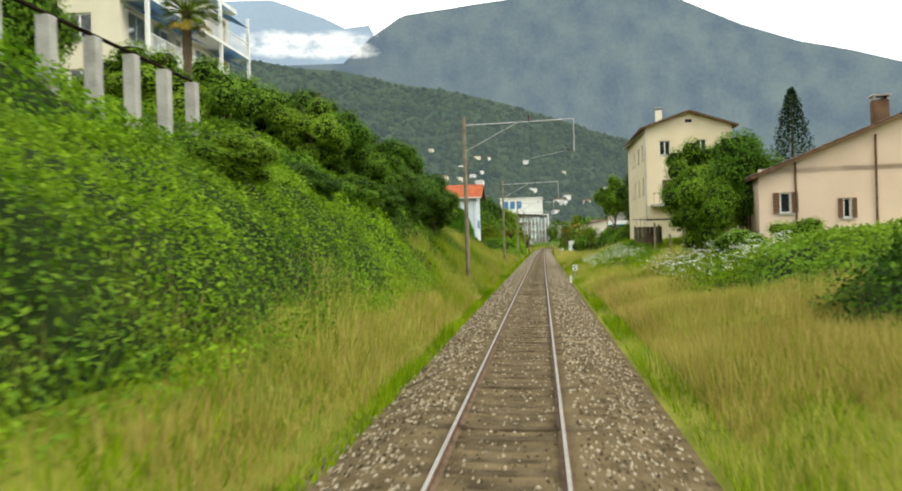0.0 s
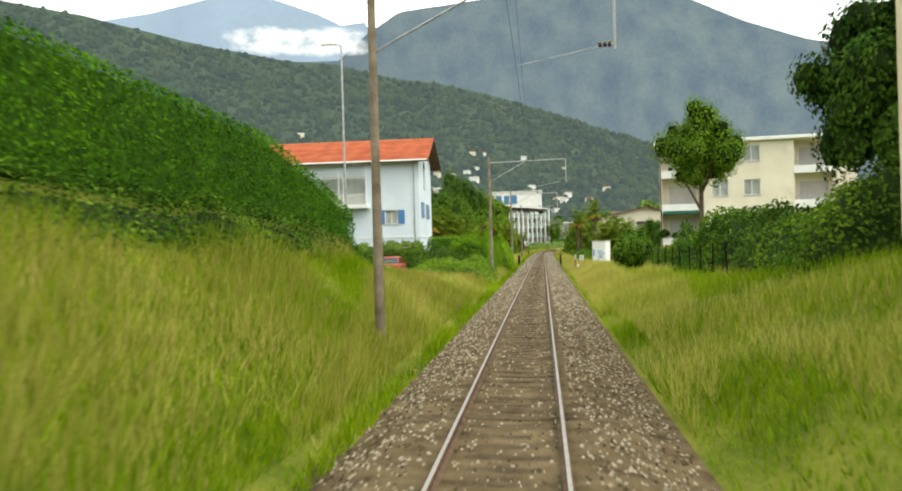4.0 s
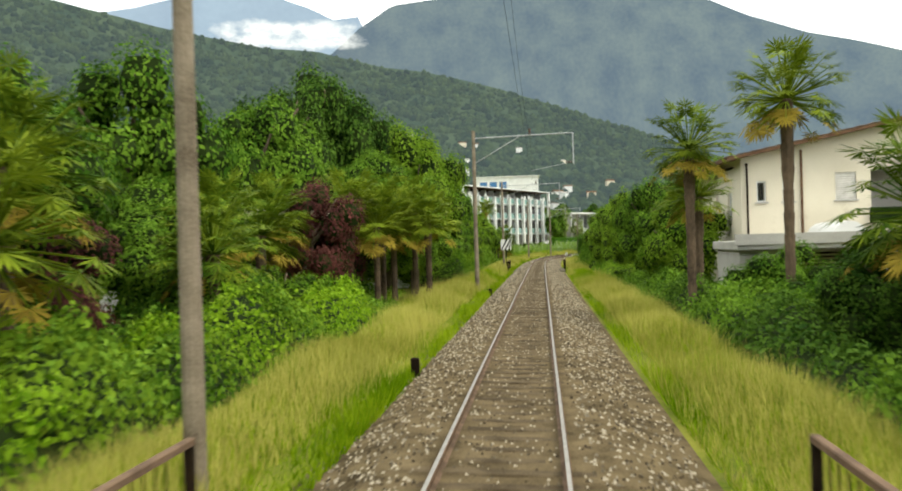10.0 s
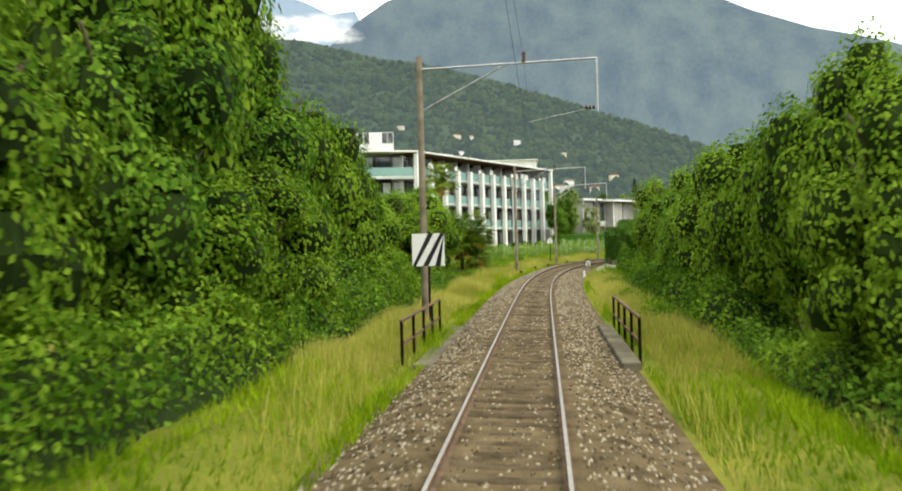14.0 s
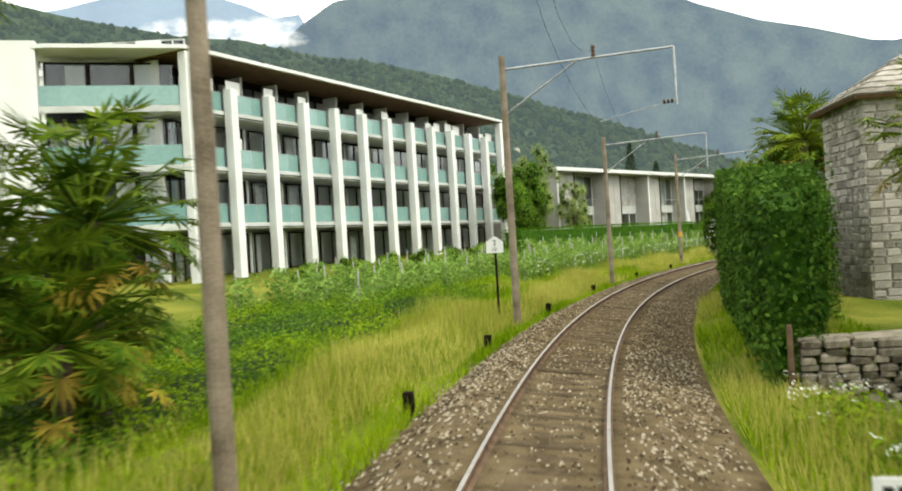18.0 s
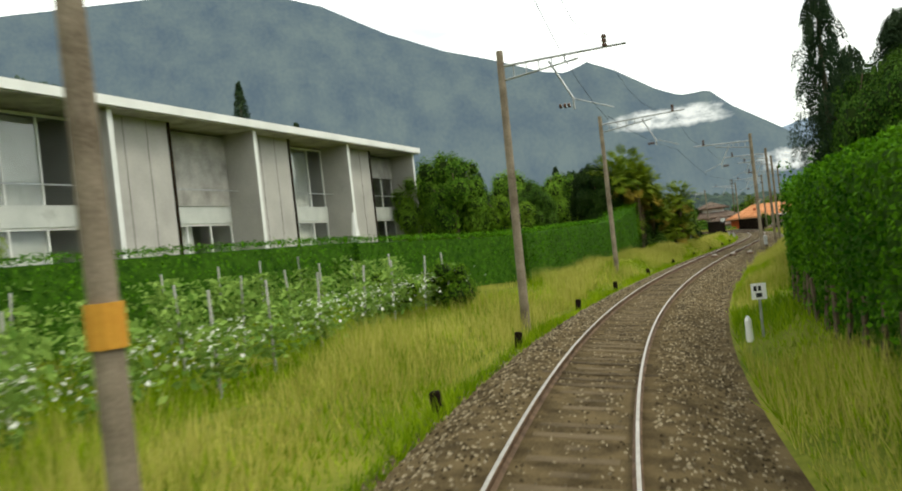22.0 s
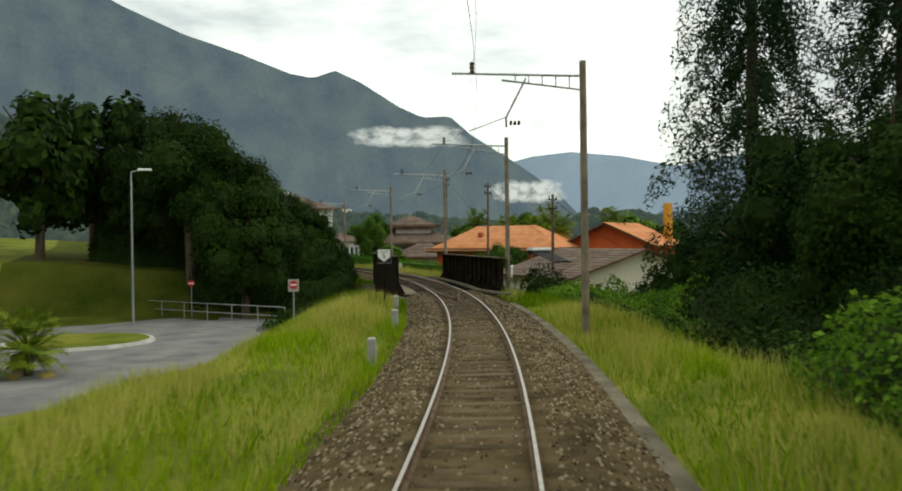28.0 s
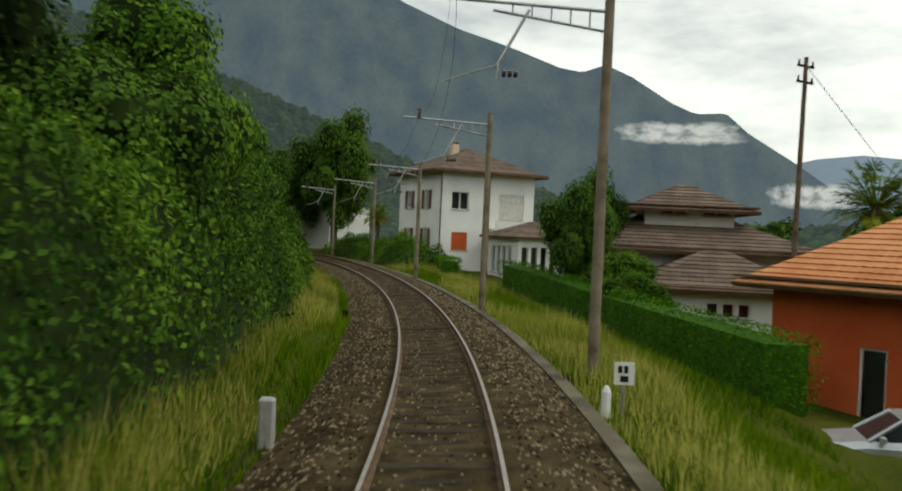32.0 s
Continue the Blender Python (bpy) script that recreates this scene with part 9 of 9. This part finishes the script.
for s_, l_, h_, r_, k_ in ((203, 9.6, 5.4, 2.4, "dark"), (199, 11.8, 6.2, 2.6, "dark"), (207, 8.6, 3.8, 1.9, "leaf"), (195.5, 13, 6.5, 2.6, "dark"), (215.5, 9.8, 4.6, 2.2, "leaf"), (187, 18, 10.5, 3.8, "leaf"), (194, 17, 10, 3.6, "dark"), (201, 16.5, 9.5, 3.4, "leaf"), (212, 22, 11, 4, "leaf"), (178, 24, 10, 3.6, "dark"), (226, 7.8, 6.5, 2.8, "bright"), (235, 9.5, 9.4, 3.4, "leaf"), (242, 8.2, 9.0, 3.0, "leaf"), (243, 11.8, 11.0, 3.8, "leaf"), (184, 30, 13, 5, "dark"), (205, 34, 12, 5, "leaf")):
    tree(s_, l_, h_, r_, k_, low=0.10)
scatter(26, 189, 236, 5.8, 9.5, 0.9, 1.6, 1.0, 1.7, ["leaf", "dark", "leaf"])
bush(241.5, 6.4, 1.7, 1.7, "bright", "bushy green shrub on the embankment slope")
scatter(6, 182, 189, 9.5, 12.5, 0.8, 1.3, 0.2, 0.4, ["bright", "leaf"])
for s_, l_, h_, r_ in ((243, -15.5, 18, 4.8), (250, -16.0, 20, 5.2), (237, -17.0, 17, 4.6)):
    tree(s_, l_, h_, r_, "dark", "tall dark tree behind the palms", low=0.10)
scatter(5, 214, 234, -13, -8.8, 0.8, 1.2, 0.4, 0.7, ["bright", "leaf"], "low green growth under the palms")
# dense trees before the second bridge
for s_, l_, h_, r_, k_ in ((236, -9.4, 8, 3.6, "bright"), (239, -12, 10, 4.2, "leaf"), (242.5, -8.6, 5.5, 3.0, "bright"), (244, -11.5, 11, 4.4, "bright"), (248, -9.6, 14, 4.0, "bright"), (252, -8.8, 10, 3.6, "bright"), (255, -12, 16, 5.0, "bright"), (262, -7.8, 6, 2.6, "bright"), (268, -7.6, 6, 2.6, "bright"), (250, -7.2, 4.5, 2.2, "leaf"), (257, -9.5, 9, 3.6, "bright"), (262, -8.5, 9.5, 3.4, "leaf"), (266, -10.5, 15, 4.6, "bright"), (271, -9.0, 9.5, 3.4, "leaf"), (276, -10.5, 13, 4.4, "bright"), (280, -13, 12, 4.4, "bright"), (283, -9.4, 11, 3.4, "bright"), (260, -15, 17, 5.4, "bright"), (272, -17, 17, 5.4, "bright"), (289, -12, 10.5, 3.6, "bright"), (296, -11.5, 8.5, 3.6, "bright"), (302, -10.5, 8.0, 3.4, "bright"), (308, -9.4, 8.2, 3.4, "bright"), (312.5, -10.4, 9.2, 3.7, "bright"), (315, -15, 9.5, 3.6, "bright"), (318, -15, 9, 3.6, "leaf")):
    tree(s_, l_, h_, r_, k_, low=0.05)
scatter(24, 246, 290, -8.5, -5.8, 0.9, 1.7, 0.9, 2.0, ["bright", "leaf", "bright"])
scatter(12, 286, 312, -12, -7.5, 1.0, 1.8, 1.0, 1.9, ["leaf", "bright", "dark"])
tree(249, -6.9, 2.4, 1.3, "bright", "broad-leaved banana plant beside the palms", low=0.1)
for s_, l_, h_, r_, k_ in ((260, 6.9, 7.0, 2.2, "bright"), (266.5, 8.2, 9.5, 2.6, "bright"), (290, 26, 16, 6, "bright"), (273.5, 8.8, 9.5, 3.0, "bright"), (279, 8.2, 8.5, 3.2, "bright"), (285, 9.0, 9.5, 3.6, "bright"), (291, 8.4, 8.5, 3.2, "leaf"), (297, 9.0, 9, 3.4, "bright"), (303, 9.5, 8.5, 3.4, "leaf"), (309, 9.0, 9.5, 3.2, "bright"), (315, 8.6, 9.5, 3.0, "bright"), (319, 9.6, 9.0, 2.8, "leaf"), (288, 15, 12, 5, "leaf"), (300, 16, 12, 5, "bright"), (270, 12.5, 6, 2.4, "bright"), (324, 13.5, 7.5, 3.0, "bright")):
    tree(s_, l_, h_, r_, k_, low=0.05)
scatter(26, 272, 313, 5.6, 8.6, 0.9, 1.5, 0.9, 1.9, ["bright", "leaf", "bright"])
scatter(6, 255, 268, 6.0, 9.5, 0.8, 1.4, 0.9, 1.5, ["leaf", "bright"])
conifer(322, 8.4, 3.0, 1.25, "blue", "small blue-grey spruce below the stone wall")
tree(327.5, 12.5, 8.0, 3.0, "leaf", low=0.05)
tree(322, 10.4, 8.6, 2.6, "leaf", low=0.25)
# slope below the long white building
palm(322, -11.0, 8.8, 1.9)
for s_, l_, h_, r_ in ((322, -7.8, 3.9, 2.1), (320.6, -8.8, 3.2, 2.0), (323.2, -8.6, 2.6, 1.9), (320.6, -7.5, 2.0, 1.8)):
    palm(s_, l_, h_, r_)
palm(300, -14, 5, 1.8)
thicket("slope_growth", 312, 346, -14, -6.0, 1.0, ["leafbright", "grass", "leafbright", "leaf"], "low bright green growth on the slope", 91, 0.062, 150, 2.0, 1.4, 0.35)
thicket("slope_growth", 345, 374, -12.5, -6.2, 0.7, ["grass", "leafbright"], "low bright green weeds below the vines", 92, 0.062, 150, 2.0, 1.2, 0.3)
for s_ in np.arange(346, 384, 4.2):
    bush(float(s_), -15.2, 1.1, 2.0, "bright", "garden shrub in front of the columns")
tree(312, -19, 7, 3.2, "leaf", low=0.05)
# right side of the curve: hedge, creeper wall, palms
hedge("creeper_hedge", 325.2, 334.5, 4.05, 4.3, 1.0, 3.5, "leafdark", "tall creeper-covered hedge close beside the track", 0.11, 95, top=[(0, 3.2), (0.12, 3.75), (0.3, 3.4), (0.6, 3.3), (1.0, 3.6)], seed=12)
x, y, z = spot(324.9, 3.9)
t = thing("hedge_post", pose(x, y, z), "rusty post at the end of the creeper hedge", "post")
part("shaft", MB().tube((0, 0, -0.2), (0, 0, 1.2), 0.06, 0.05, 8), M["rust"], t)
hedge("tall_hedge", 333, 343.6, 5.0, 4.8, 2.5, 3.6, "leafdark", "tall dense dark green hedge close to the track", 0.10, 85, top=[(0, 3.0), (0.3, 4.3), (0.7, 4.5), (0.9, 4.0), (1.0, 3.6)], seed=13)
b_ = bush(343.5, 3.7, 0.85, 2.4, "bright", "pale blossoming creeper on the hedge end", place=spot(343.4, 3.65, 1.7))
part("blossom", BLOSSOM, None, b_, loc=Matrix.Diagonal((1.06, 1.06, 1.06, 1)))
for s_, l_, h_, r_ in ((348.5, 7.0, 6.2, 2.1), (351, 7.4, 6.0, 2.2), (346.5, 5.2, 3.2, 1.9), (348.5, 4.9, 1.8, 1.9), (350.5, 5.0, 3.6, 2.0), (352.5, 4.9, 2.2, 1.9), (354, 5.2, 4.0, 2.0), (355.6, 5.0, 2.6, 1.8), (357, 5.4, 3.4, 1.9), (349.5, 6.4, 4.6, 2.0), (353, 6.6, 5.0, 2.1), (347.5, 5.6, 0.9, 1.7), (351.5, 5.2, 0.8, 1.7), (354.8, 5.0, 0.8, 1.6), (329, 8, 4.4, 1.8)):
    palm(s_, l_, h_, r_)
# dark fill standing for the shaded inside of the palm group
hedge("palm_inner_shade", 345.5, 358, 6.2, 6.2, 1.6, 3.2, "leafdusk", "dark leafy fill with the shade among the palms in its colour", 0.10, 60, seed=24)
umbels(180, 346, 357, 3.6, 4.5, 0.6, 185, "white flowering weeds at the foot of the palms")
hedge("tall_hedge", 358, 398, 5.6, 5.6, 2.2, 3.9, "hedge", "tall dark hedge with bare stems at its foot", 0.10, 60, top=[(0, 4.4), (0.2, 3.9), (0.5, 3.6), (1.0, 3.2)], seed=14)
for i in range(30):
    x, y, z = spot(358.5 + i * 1.3, 4.42)
    t = thing("bare_shrub", pose(x, y, z, R_.uniform(-6, 6), R_.uniform(-6, 6), 0), "bare grey shrub stem at the foot of the hedge", "shrub", "bare shrubs")
    part("stem", MB().tube((0, 0, -0.1), (0.05, 0, 1.0), 0.07, 0.05, 6), M["bark"], t)
tree(360, 11, 9, 3.6, "leaf", low=0.1)
tree(384, 12, 7, 3.4, "leaf", low=0.1)
conifer(437, 7.6, 17.5, 2.9, "cedar", "tall dark cedar with loose branches")
conifer(441, 13.0, 15.5, 4.2, "cedar", "tall dark cedar with loose branches")
conifer(452, 20, 21, 6.0, "cedar", "tall dark conifer beside the line")
conifer(460, 14.5, 20, 4.6, "cedar", "tall dark conifer beside the line")
conifer(470, 18, 24, 5.4, "cedar", "tall dark conifer beside the line")
conifer(500, 13.5, 27, 5.2, "cedar", "tall dark conifer with hanging branches", (109.5, 469.5, -2.2))
conifer(500, 19, 25, 5.4, "cedar", "tall dark conifer with hanging branches", (114.5, 464.0, -2.2))
for s_, l_, h_, r_ in ((440, 8.6, 13, 2.8), (439, 11.5, 14, 3.5), (436.5, 9.2, 13, 3.2), (443, 12.5, 14, 3.5), (430, 11.0, 12, 3.6)):
    tree(s_, l_, h_, r_, "dark", "tall dense dark green tree beside the hedge", low=0.03)
# leaf colour carries the gloom under the conifers
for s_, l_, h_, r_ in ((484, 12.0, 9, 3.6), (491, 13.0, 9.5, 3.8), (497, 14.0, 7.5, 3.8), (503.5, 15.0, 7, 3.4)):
    tree(s_, l_, h_, r_, "ever", "very dark dense shade-coloured tree under the tall conifers", low=0.02)
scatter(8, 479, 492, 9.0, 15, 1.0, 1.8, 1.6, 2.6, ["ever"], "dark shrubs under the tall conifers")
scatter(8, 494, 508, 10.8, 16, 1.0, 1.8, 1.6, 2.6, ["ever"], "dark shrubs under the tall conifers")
hedge("low_hedge", 400, 428, 5.6, 6.0, 1.6, 1.9, "hedge", "dense clipped green hedge along the verge", 0.09, 60, seed=15)
tree(467, 9.4, 8.8, 3.3, "bright", "clipped round green tree", low=0.08)
scatter(16, 440, 474, 6.0, 9.5, 0.9, 1.5, 0.9, 1.5, ["bright", "fresh", "leaf"])
scatter(8, 470, 490, 6.4, 9.0, 0.8, 1.4, 0.5, 0.8, ["ever", "dark"])
# left side of the curve: the long clipped hedge, garden trees, the palm clump
hedge("long_clipped_hedge", 374, 402, -16.0, -11.6, 1.8, 2.4, "hedge", "long clipped dark green hedge before the concrete houses", 0.08, 40, seed=16)
hedge("long_clipped_hedge", 401, 412.2, -11.6, -7.6, 1.8, 2.4, "hedge", "long clipped dark green hedge along the garden", 0.08, 50, seed=17)
hedge("long_clipped_hedge", 411, 438.5, -7.6, -7.4, 1.8, 2.6, "hedge", "long clipped dark green hedge along the garden", 0.08, 50, top=[(0, 2.4), (0.78, 2.6), (0.9, 3.2), (1.0, 3.6)], seed=18)
for s_, l_, h_, r_, k_ in ((383.5, -19.4, 10.8, 3.6, "willow"), (380.5, -18.4, 8.6, 3.0, "leaf"), (390, -18.2, 7.2, 2.2, "willow"), (422, -14.6, 8.6, 3.0, "leaf"), (425, -18.5, 7.0, 2.6, "leaf"), (425, -12.4, 5.0, 2.2, "bright"), (431, -12.6, 6.2, 1.8, "dark"), (435, -13.2, 5.8, 1.9, "dark"), (446, -15.5, 8.5, 3.0, "leaf"), (443, -18, 8.5, 3.2, "leaf"), (451, -17, 8, 3.0, "dark"), (428, -22, 7.5, 3.2, "dark"), (434, -19, 7, 3.2, "leaf"), (440, -24, 9, 3.8, "leaf"), (448, -20, 8, 3.6, "dark"), (424, -30, 10, 4.4, "leaf"), (410, -38, 11, 5, "dark"), (396, -42, 12, 5, "leaf"), (430, -26, 6.5, 3.0, "red"), (372, -40, 11, 4.5, "dark"), (455, -24, 8, 3.6, "leaf")):
    tree(s_, l_, h_, r_, k_, low=0.10)
conifer(418, -27, 12.5, 1.9, label="narrow dark cypress in a garden")
conifer(421, -25, 10.0, 1.8, label="narrow dark cypress in a garden")
conifer(430, -16, 6.5, 1.6, label="small tiered conifer behind the hedge")
conifer(450, -14, 7.5, 1.1, label="narrow dark cypress behind the clipped hedge")
for s_, l_, r_, h_, k_ in ((398.5, -6.4, 1.2, 2.0, "bright"), (396.4, -7.6, 1.1, 1.8, "bright"), (401.2, -7.2, 1.0, 1.6, "leaf")):
    bush(s_, l_, r_, h_, k_, "leafy garden shrub at the end of the vine rows")
bush(408, -16.5, 1.1, 1.6, "red", "dark red shrub on the terrace")
bush(399, -17.0, 1.0, 1.6, "red", "dark red shrub on the terrace")
for s_, l_, h_, r_ in ((440, -6.8, 5.2, 1.9), (441, -7.4, 4.4, 1.9), (442, -7.0, 5.0, 1.9), (449.5, -5.2, 4.2, 1.7), (450, -5.9, 2.8, 1.7), (449, -5.6, 1.4, 1.7), (450.6, -5.2, 1.8, 1.6)):
    palm(s_, l_, h_, r_)
for s_, l_, h_, r_, k_ in ((454, -8.4, 5.4, 2.5, "bright"), (459, -9.6, 5.6, 2.6, "bright"), (462, -12, 5.5, 2.6, "leaf")):
    tree(s_, l_, h_, r_, k_, low=0.03)
scatter(10, 443, 464, -11.5, -6.8, 0.8, 1.4, 0.7, 1.1, ["dark", "leaf"])
# dark growth in place of the shade under and inside the palms
scatter(5, 437, 447, -11.5, -7.2, 0.8, 1.4, 2.4, 3.2, ["ever"], "dark shade-coloured shrubs behind the palms")
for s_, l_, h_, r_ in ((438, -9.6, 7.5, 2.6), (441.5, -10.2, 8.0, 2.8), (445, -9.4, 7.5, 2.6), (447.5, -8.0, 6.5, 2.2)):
    tree(s_, l_, h_, r_, "ever", "dark shade-coloured tree grown through with palms", low=0.12)
for s_, l_, h_, r_ in ((443, -8.6, 4.6, 2.3), (438.5, -8.2, 5.6, 2.2), (444.5, -7.4, 5.0, 2.2), (446, -7.0, 3.2, 1.9), (440.2, -8.4, 2.2, 2.0), (442.6, -8.0, 6.4, 2.2)):
    palm(s_, l_, h_, r_)
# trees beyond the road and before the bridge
# backlit dimness of these trees is put into their leaf colour
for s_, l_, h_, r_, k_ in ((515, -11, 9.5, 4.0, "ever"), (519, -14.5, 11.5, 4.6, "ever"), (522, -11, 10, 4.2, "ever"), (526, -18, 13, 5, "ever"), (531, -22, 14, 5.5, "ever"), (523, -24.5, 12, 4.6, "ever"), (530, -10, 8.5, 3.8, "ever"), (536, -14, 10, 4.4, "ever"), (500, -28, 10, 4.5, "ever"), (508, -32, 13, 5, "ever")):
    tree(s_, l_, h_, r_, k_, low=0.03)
conifer(505, -26, 15, 3.4, label="dark spruce behind the road")
conifer(500, -24, 13, 3.0, label="dark spruce behind the road")
bush(482, -16, 1.8, 2.6, "bright", "leafy garden shrub by the road")
bush(487, -19, 1.8, 2.6, "leaf", "leafy garden shrub by the road")
palm(490, -15.5, 1.4, 1.5)
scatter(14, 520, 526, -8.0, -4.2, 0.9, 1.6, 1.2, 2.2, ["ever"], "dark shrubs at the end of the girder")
tree(530, -6.0, 5.4, 2.2, "bright", "light green leafy tree at the end of the girder", low=0.03)
tree(536, -6.4, 4.6, 2.0, "bright", "light green leafy tree on the bank", low=0.03)
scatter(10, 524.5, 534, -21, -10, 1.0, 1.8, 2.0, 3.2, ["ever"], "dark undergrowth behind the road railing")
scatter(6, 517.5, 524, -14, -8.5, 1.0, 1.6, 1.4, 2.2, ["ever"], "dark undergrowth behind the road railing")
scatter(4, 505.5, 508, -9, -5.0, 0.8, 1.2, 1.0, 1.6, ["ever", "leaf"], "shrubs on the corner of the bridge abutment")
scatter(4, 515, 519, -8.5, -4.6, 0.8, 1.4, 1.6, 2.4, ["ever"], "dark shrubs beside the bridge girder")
scatter(4, 504, 507, 4.6, 10, 0.8, 1.2, 1.0, 1.6, ["leaf", "ever"], "shrubs on the corner of the bridge abutment")
scatter(4, 498, 507, 8.5, 13, 0.8, 1.4, 1.2, 1.8, ["leaf", "ever"], "shrubs in front of the low cream building")
scatter(4, 506, 520, 12, 16, 0.8, 1.4, 0.8, 1.2, ["leaf", "bright"], "shrubs in front of the low cream building")
scatter(6, 498, 504, 5.4, 9.0, 0.8, 1.4, 0.7, 0.95, ["leaf", "dark"], "dense shrubs beside the bridge approach")
# high bank of bushes after the bridge
scatter(34, 526, 566, -8.0, -4.6, 1.2, 2.0, 1.6, 3.0, ["dark", "leaf", "dark"])
for s_, l_, h_, r_, k_ in ((528, -7.0, 6.5, 3.0, "ever"), (534, -7.5, 7.5, 3.2, "ever"), (541, -7.0, 7.0, 3.2, "dark"), (547, -8.2, 9.5, 3.6, "leaf"), (555, -8.0, 7.5, 3.4, "dark"), (563, -8.5, 8, 3.6, "leaf"), (572, -9, 8, 3.6, "dark"), (590, -8, 9.5, 4.2, "dark"), (600, -7, 10, 4.5, "dark"), (612, -6, 10, 4.5, "leaf"), (630, -4, 11, 5, "dark")):
    tree(s_, l_, h_, r_, k_, low=0.03)
scatter(12, 585, 615, 4.0, 6.5, 0.8, 1.4, 0.8, 1.6, ["dark", "leaf"])
scatter(10, 575, 600, -6.5, -4.0, 1.0, 1.6, 0.8, 1.6, ["leaf", "dark"])
# right of the line at the end
hedge("garden_hedge", 545.5, 572, 9.6, 7.6, 1.6, 2.0, "hedge", "clipped green hedge along the foot of the slope", 0.07, 55, seed=18)
hedge("garden_hedge", 577, 586, 5.2, 6.8, 1.2, 1.3, "hedge", "low hedge in front of the villa", 0.07, 50, seed=20)
tree(566, 9.6, 8.6, 2.5, "dark", "broad dark evergreen beside the villa", low=0.02)
tree(568, 11.0, 8.2, 2.4, "dark", "broad dark evergreen beside the villa", low=0.02)
tree(562, 10.5, 4.4, 2.2, "leaf", low=0.05)
tree(558, 9.4, 3.4, 1.8, "leaf", low=0.05)
palm(558, 19.9, 7.2, 2.0)
palm(548.5, 18.9, 6.2, 1.9)
palm(548, 21.5, 6.0, 1.9)
palm(552, 25.8, 7.4, 2.1)
palm(546, 24, 6.6, 1.7)
palm(543, 28, 7.2, 1.7)
for s_, l_, h_ in ((207, -9.8, 4.6), (211, -9.7, 4.2), (214, -10.2, 5.0), (203, -8.4, 3.6)):
    palm(s_, l_, h_, 1.8)
scatter(6, 497, 504, 9.5, 13.5, 0.9, 1.5, 1.4, 2.0, ["leaf"], "leafy shrubs hiding the wall of the cream building")
palm(606, 6.5, 4.2, 1.2)
palm(609, 6.9, 4.0, 1.2)
scatter(16, 518.5, 529, 6.5, 10.5, 0.9, 1.7, 0.5, 0.8, ["leaf", "dark", "bright"])
for s_, l_, h_, r_ in ((537.6, 12.4, 5.4, 1.9), (538, 14.6, 5.6, 2.0), (537.4, 10.6, 4.4, 1.6)):
    tree(s_, l_, h_, r_, "dark", "dark green shrubby tree before the orange house", low=0.03)
tree(615, 6, 17, 5.6, "dark", "tall round dark tree beyond the villa", low=0.05, place=(117.5, 588, 0))
tree(620, 8, 13, 5.0, "dark", low=0.05, place=(113.0, 594, 0))
tree(621, 8, 14, 5.0, "dark", low=0.05, place=(105.0, 596, 0))
for s_, l_, h_, r_, k_ in ((520, 40, 9, 4, "leaf"), (540, 45, 10, 4.5, "leaf"), (560, 50, 9, 4, "dark"), (500, 38, 9, 4, "dark"), (535, 55, 10, 4.5, "leaf"), (590, 50, 10, 4.5, "dark"), (575, 60, 10, 4.5, "leaf")):
    tree(s_, l_, h_, r_, k_, low=0.05)
# belts of trees behind the gardens
for i in range(64):
    s_ = -20 + i * 10.3
    for l_ in (-44 - R_.uniform(0, 14), -70 - R_.uniform(0, 20)):
        if 340 < s_ < 372 and l_ > -60:
            continue
        tree(s_ + R_.uniform(-4, 4), l_, R_.uniform(9, 14), R_.uniform(4, 6), R_.choice(["leaf", "dark"]), low=0.03)
    if not (500 < s_ < 600):
        tree(s_ + R_.uniform(-4, 4), 42 + R_.uniform(0, 16), R_.uniform(7, 11), R_.uniform(4, 5.5), R_.choice(["leaf", "dark"]), low=0.03)
